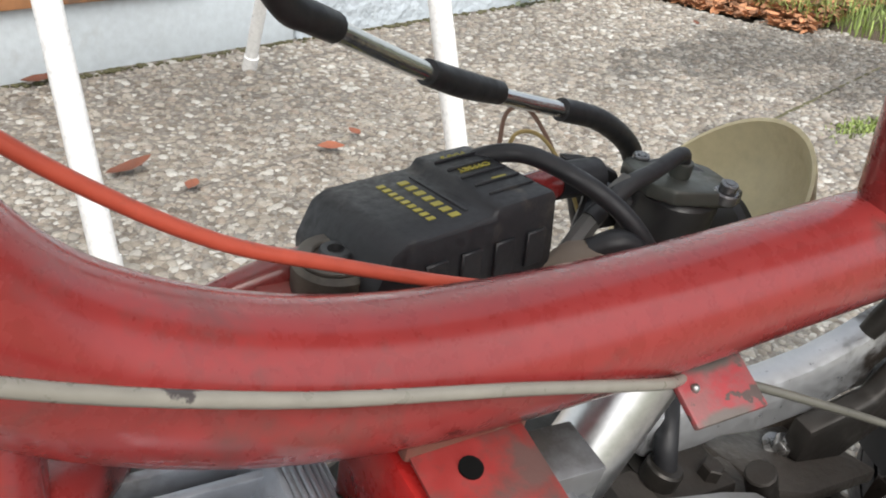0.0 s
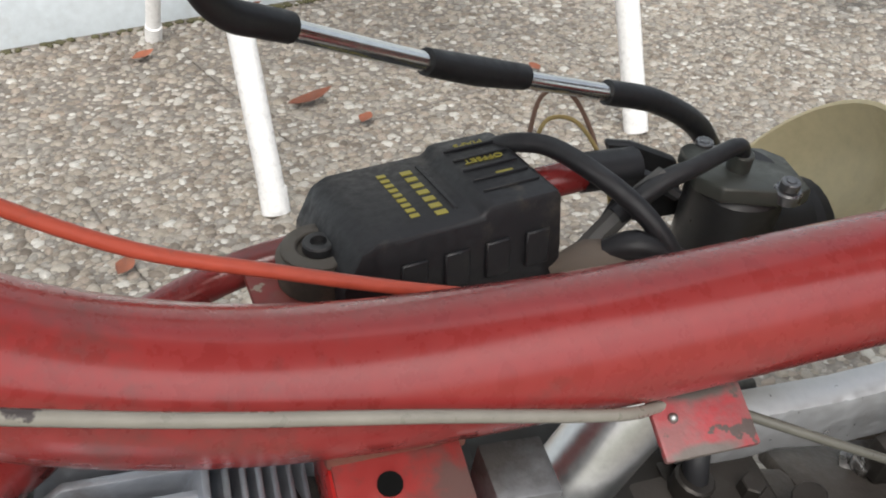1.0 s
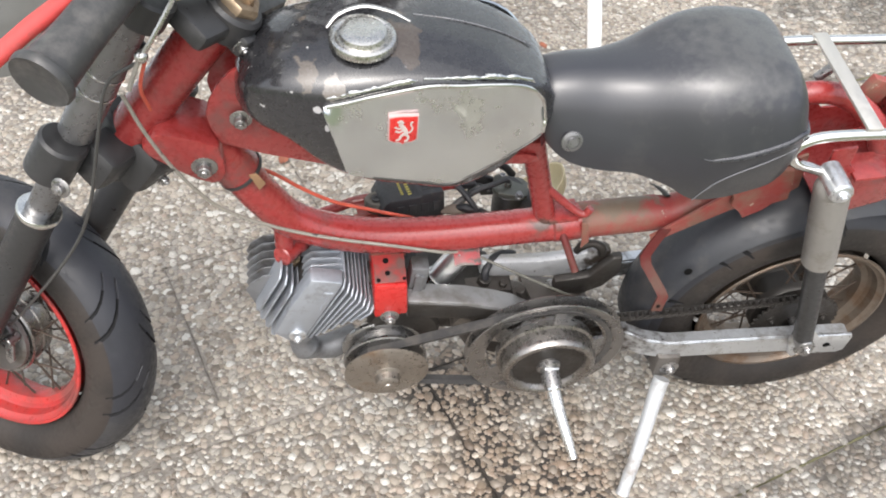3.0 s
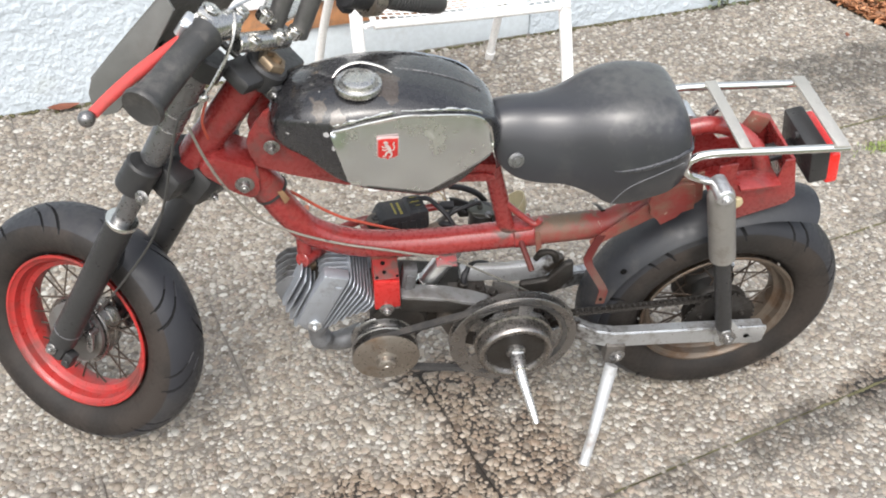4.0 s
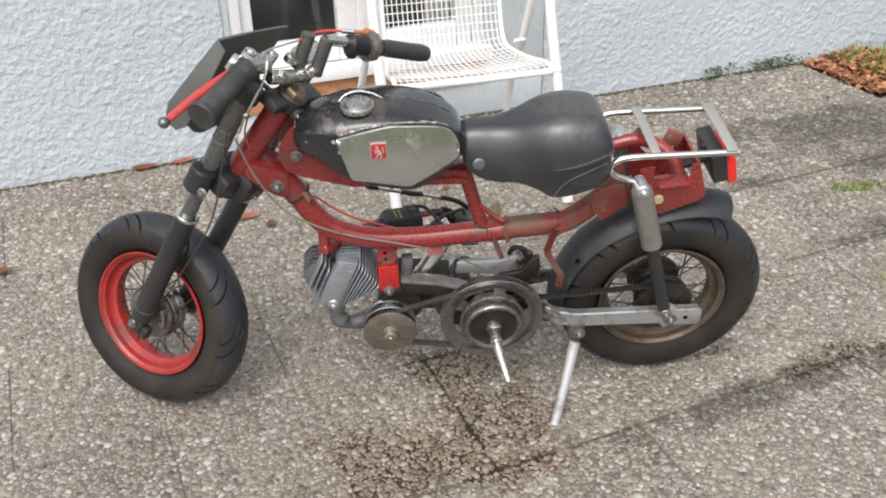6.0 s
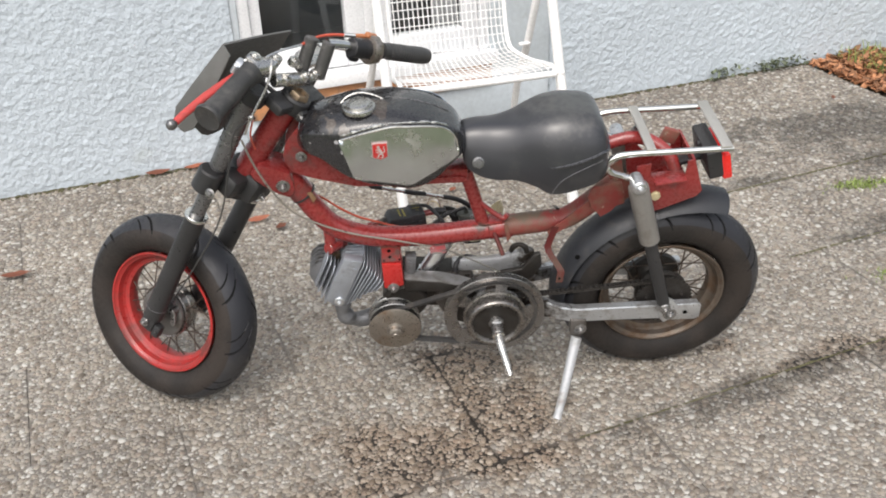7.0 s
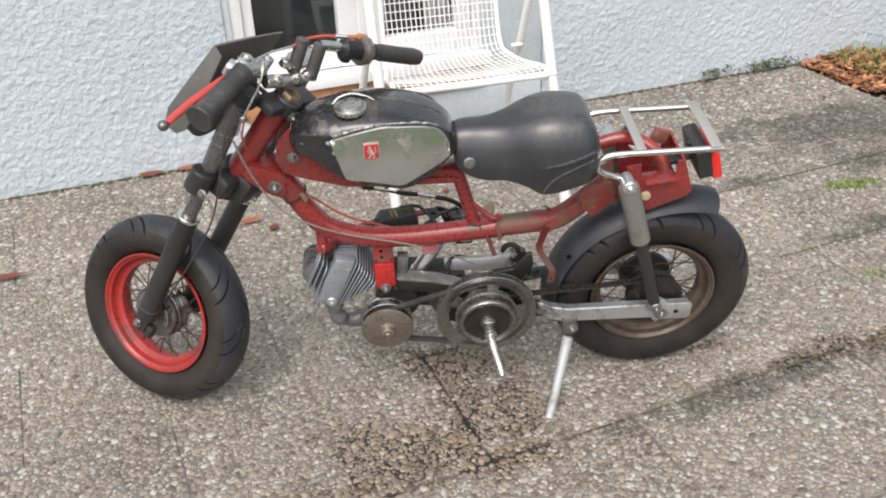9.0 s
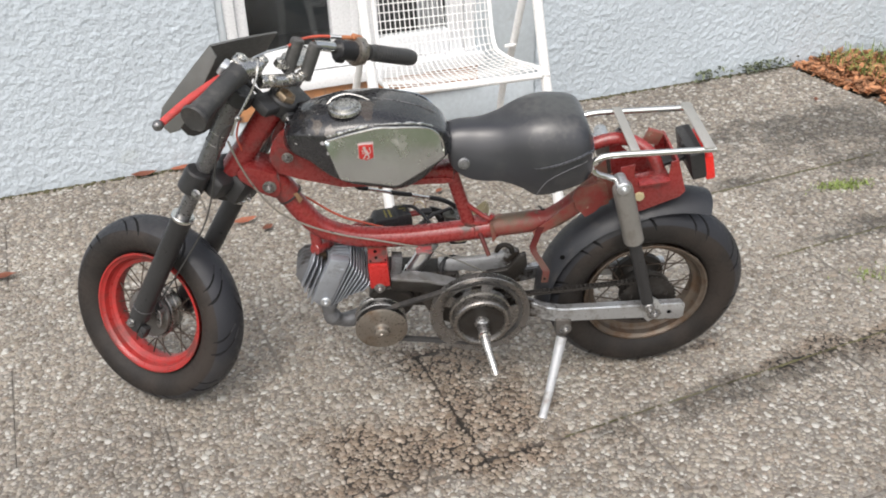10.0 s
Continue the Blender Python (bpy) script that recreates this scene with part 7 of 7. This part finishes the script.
SEAT_LINE = spline([(0, -0.158, 0.388), (0, -0.130, 0.402), (0, 0.0, 0.378), (0, 0.10, 0.374), (0, 0.165, 0.395), (0, 0.200, 0.455), (0, 0.235, 0.60), (0, 0.275, 0.80), (0, 0.285, 0.86)], 6)


def seat_half(f):
    return 0.238 - 0.045 * max(0, min(1, (f - 0.20) / 0.25))


mesh = tagged(holder("seat_mesh", chair), "white wire lattice")
frame_pts = [V((seat_half(i / (len(SEAT_LINE) - 1)), p.y, p.z)) for i, p in enumerate(SEAT_LINE)]
for s in (-1, 1):
    chair_part("seat_frame", lambda b: tube(b, [(s * p.x, p.y, p.z) for p in frame_pts], 0.0075, 10, 1))
chair_part("seat_frame", lambda b: tube(b, [(-0.238, -0.158, 0.388), (0, -0.160, 0.386), (0.238, -0.158, 0.388)], 0.0105, 12, 4), "thick front edge bar")
chair_part("seat_frame", lambda b: tube(b, [(-0.193, 0.285, 0.86), (0, 0.288, 0.865), (0.193, 0.285, 0.86)], 0.0075, 10, 4))
for k in range(1, 24):
    f = -1 + 2 * k / 24
    chair_part("long_wire", lambda b: tube(b, [(f * p.x, p.y, p.z - (0.012 * (1 - f * f) if p.z < 0.41 else 0)) for p in frame_pts[::2]], 0.0017, 5, 1), "", mesh)
length = [0.0]
for a, b in zip(frame_pts, frame_pts[1:]):
    length.append(length[-1] + (b - a).length)
n_cross = int(length[-1] / 0.026)
for k in range(1, n_cross):
    s_at = k * length[-1] / n_cross
    if length[-1] - s_at < 0.02:
        continue
    px, py, pz = (float(np.interp(s_at, length, [p[i] for p in frame_pts])) for i in range(3))
    sag = 0.012 if pz < 0.41 else 0
    chair_part("cross_wire", lambda b: tube(b, [(f * px, py, pz - sag * (1 - f * f)) for f in (-1, -0.6, -0.2, 0.2, 0.6, 1)], 0.0017, 5, 1), "", mesh)
for y, z in ((-0.150, 0.390), (0.150, 0.388)):
    for s in (-1, 1):
        chair_part("seat_bracket", lambda b: tube(b, [(s * 0.225, y, z), (s * 0.262, y + (0.0 if y > 0 else -0.02), z + 0.002)], 0.0065, 8, 1))

# ------------------------------------------------------------------ joints, bed, litter
rng = random.Random(11)


def ground_uv(u, v):
    return CU * u - SU * v, SU * u + CU * v


def moss_joint(u0, u1, v, w, h, seed):
    """A ragged seam of moss in a joint."""
    r = random.Random(seed)
    bm = B()
    n = int((u1 - u0) / 0.006)
    lo, hi, top = [], [], []
    for k in range(n + 1):
        u = u0 + (u1 - u0) * k / n
        patch = max(0.06, min(1, 0.45 + 1.6 * noise.noise(V((u * 5, v * 7, seed * 3.1)))))
        ww = w * patch * (0.35 + 0.9 * abs(noise.noise(V((u * 14, v * 9, seed)))) + 0.3 * r.random())
        x, y = ground_uv(u, v - ww)
        lo.append(bm.verts.new((x, y, -0.004)))
        x, y = ground_uv(u, v + 0.3 * w * noise.noise(V((u * 30, seed, 2))))
        top.append(bm.verts.new((x, y, h * (0.4 + r.random()))))
        x, y = ground_uv(u, v + ww)
        hi.append(bm.verts.new((x, y, -0.004)))
    for a, b in ((lo, top), (top, hi)):
        for k in range(n):
            bm.faces.new((a[k], a[k + 1], b[k + 1], b[k]))
    return tagged(thing("moss", bm, MOSS, "dark green-brown moss in a slab joint", "moss", angle=70), kind="stuff")


moss_joint(0.66, 1.60, ROW0, 0.011, 0.003, 1)
moss_joint(0.20, 0.66, ROW0, 0.007, 0.002, 2)
moss_joint(0.90, 2.1, ROW0 + 2 * SL_W, 0.010, 0.003, 3)
moss_joint(1.1, 2.3, ROW0 + SL_W, 0.008, 0.003, 4)

bed = B()
cells = []
for i in range(61):
    row = []
    for j in range(61):
        u, v = BED_U + 0.012 + 3.2 * (i / 60) ** 1.4, -1.2 + 4.6 * j / 60
        x, y = ground_uv(u, v)
        row.append(bed.verts.new((x, y, -0.028 + 0.03 * noise.noise(V((x * 5, y * 5, 1))) + 0.025 * min(1, i / 12))))
    cells.append(row)
for a, b in zip(cells, cells[1:]):
    for j in range(60):
        bed.faces.new((a[j], a[j + 1], b[j + 1], b[j]))
thing("flower_bed", bed, SOIL, "dark soil of the garden bed", "soil", kind="structure", angle=80)


def leaf_shape(bm, m, length, width, curl, r):
    """A dry leaf: pointed outline, folded along its rib and curled."""
    pts = [(0, 0), (0.18, 0.55), (0.42, 0.95), (0.65, 0.85), (0.85, 0.45), (1.0, 0.0)]
    mid, left, right = [], [], []
    for f, w in pts:
        z = curl * length * (f - 0.4) ** 2
        mid.append(bm.verts.new(m @ V(((f - 0.5) * length, 0, z))))
        k = width / 2 * w * (1 + r.uniform(-0.15, 0.15))
        up = 0.35 * k * (1 + curl)
        left.append(bm.verts.new(m @ V(((f - 0.5) * length, k, z + up))))
        right.append(bm.verts.new(m @ V(((f - 0.5) * length, -k, z + up * 0.8))))
    for a, b, flip in ((mid, left, False), (mid, right, True)):
        for k in range(len(pts) - 1):
            q = (a[k], a[k + 1], b[k + 1], b[k])
            try:
                bm.faces.new(q[::-1] if flip else q)
            except ValueError:
                pass


lit = B()
r = random.Random(21)
for k in range(9000):
    u = BED_U + 0.005 + abs(r.gauss(0, 0.45))
    v = r.uniform(0.75, 2.3)
    x, y = ground_uv(u, v)
    if y > 1.203 + (x + 1.27) * 0.240 - 0.015:
        continue
    if noise.noise(V((x * 2.5, y * 2.5, 4))) + 0.25 * noise.noise(V((x * 9, y * 9, 2))) < -0.22:
        continue
    leaf_shape(lit, pose(x, y, 0.004 + 0.03 * r.random() * min(1, (u - BED_U) * 5), r.uniform(-25, 25), r.uniform(-25, 25), r.uniform(0, 360)), r.uniform(0.022, 0.055), r.uniform(0.010, 0.028), r.uniform(0, 0.8), r)
tagged(thing("leaf_litter", lit, LITTER, "fallen brown and orange leaves on the bed", "leaves", angle=70), kind="stuff")


def blades(name, label, spots, seed, h0, h1, spread=0.35):
    bm = B()
    q = random.Random(seed)
    for x, y, z in spots:
        a, h = q.uniform(0, 2 * math.pi), q.uniform(h0, h1)
        w, lean = q.uniform(0.0012, 0.0026), q.uniform(0.1, 1.0) * spread / 0.35
        d, s = V((math.cos(a), math.sin(a), 0)), V((-math.sin(a), math.cos(a), 0))
        p = V((x, y, z))
        v = []
        for f in (0, 0.5, 0.85):
            c = p + d * h * lean * f * f + V((0, 0, h * f * (1 - 0.25 * f * lean)))
            v.append((bm.verts.new(c - s * w * (1 - 0.5 * f)), bm.verts.new(c + s * w * (1 - 0.5 * f))))
        tip = bm.verts.new(p + d * h * lean + V((0, 0, h * (1 - 0.4 * lean))))
        for m0, m1 in zip(v, v[1:]):
            bm.faces.new((m0[0], m0[1], m1[1], m1[0]))
        bm.faces.new((v[-1][0], v[-1][1], tip))
    return tagged(thing(name, bm, GRASS, label, "grass", angle=80), kind="stuff")


r = random.Random(31)
lawn = []
for k in range(9000):
    u, v = BED_U + 0.12 + abs(r.gauss(0, 0.9)), r.uniform(-0.6, 1.75)
    x, y = ground_uv(u, v)
    if noise.noise(V((x * 1.7, y * 1.7, 8))) + (1.35 - v) * 0.8 > 0.0 and y < 1.203 + (x + 1.27) * 0.240 - 0.05:
        lawn.append((x, y, 0.0))
blades("lawn_grass", "green and straw grass at the terrace edge", lawn, 32, 0.04, 0.10)
for cx, cy, n, rad, h in ((1.42, 0.790, 400, 0.042, 0.015), (1.255, 0.27, 110, 0.05, 0.018), (1.50, 0.80, 60, 0.03, 0.02)):
    spots = [(cx + r.gauss(0, rad), cy + r.gauss(0, rad * 0.42), -0.002) for _ in range(n)]
    blades("grass_tuft", "small bright green grass tuft growing in a slab joint", spots, int(cx * 100), h * 0.4, h)


def weeds():
    bm = B()
    q = random.Random(41)
    for k in range(150):
        s = q.choice((q.gauss(2.72, 0.06), q.gauss(2.92, 0.035), q.gauss(3.02, 0.05)))
        p = WALL @ V((s, q.uniform(-0.05, -0.012), q.uniform(0.004, 0.05)))
        leaf_shape(bm, pose(*p, q.uniform(-50, 50), q.uniform(-50, 50), q.uniform(0, 360)), q.uniform(0.014, 0.03), q.uniform(0.008, 0.018), 0.2, q)
    return tagged(thing("wall_weeds", bm, mat("dull_weed_leaf", (0.105, 0.125, 0.075), 0.6, var=0.4, island=0.5), "low dull green weeds along the foot of the wall", "weeds", angle=70), kind="stuff")


weeds()
r = random.Random(51)
for x, y, ln, wd, tone, turn in ((0.086, 1.054, 0.078, 0.030, 0, 20), (-0.465, 0.866, 0.075, 0.030, 1, 15), (-0.393, 0.812, 0.040, 0.024, 1, 40), (-1.127, 0.642, 0.085, 0.034, 0, 5), (0.392, 1.030, 0.045, 0.028, 0, -20), (-0.194, 0.678, 0.032, 0.022, 1, 60), (0.05, 1.492, 0.070, 0.028, 0, 10), (-0.83, 1.272, 0.09, 0.030, 0, 10), (-0.71, 1.302, 0.08, 0.03, 0, 25), (-0.140, 1.304, 0.045, 0.022, 0, 35), (0.15, 0.97, 0.030, 0.02, 0, 50), (1.69, 1.507, 0.03, 0.018, 0, 70), (0.46, 1.08, 0.03, 0.018, 0, 100)):
    bm = B()
    leaf_shape(bm, pose(0, 0, 0, r.uniform(-6, 6), r.uniform(-6, 6), 0), ln, wd, 0.5, r)
    thing("fallen_leaf", bm, LEAF, "dry reddish-brown leaf lying on the slabs", "leaf", "fallen leaves on the terrace", m=pose(x, y, 0.008, 0, 0, turn), angle=70)
# dirt and small moss along the foot of the wall
bm = B()
q = random.Random(61)
for k in range(700):
    s = q.uniform(-0.2, 3.4)
    p = WALL @ V((s, -0.012 - abs(q.gauss(0, 0.008)), 0.002))
    rr = q.uniform(0.003, 0.009)
    bmesh.ops.create_icosphere(bm, subdivisions=1, radius=rr, matrix=Matrix.Translation(p) @ Matrix.Diagonal((1, 1, 0.5, 1)))
tagged(thing("wall_foot_dirt", bm, MOSS, "dark dirt crumbs and moss along the wall foot", "dirt", angle=80), kind="stuff")
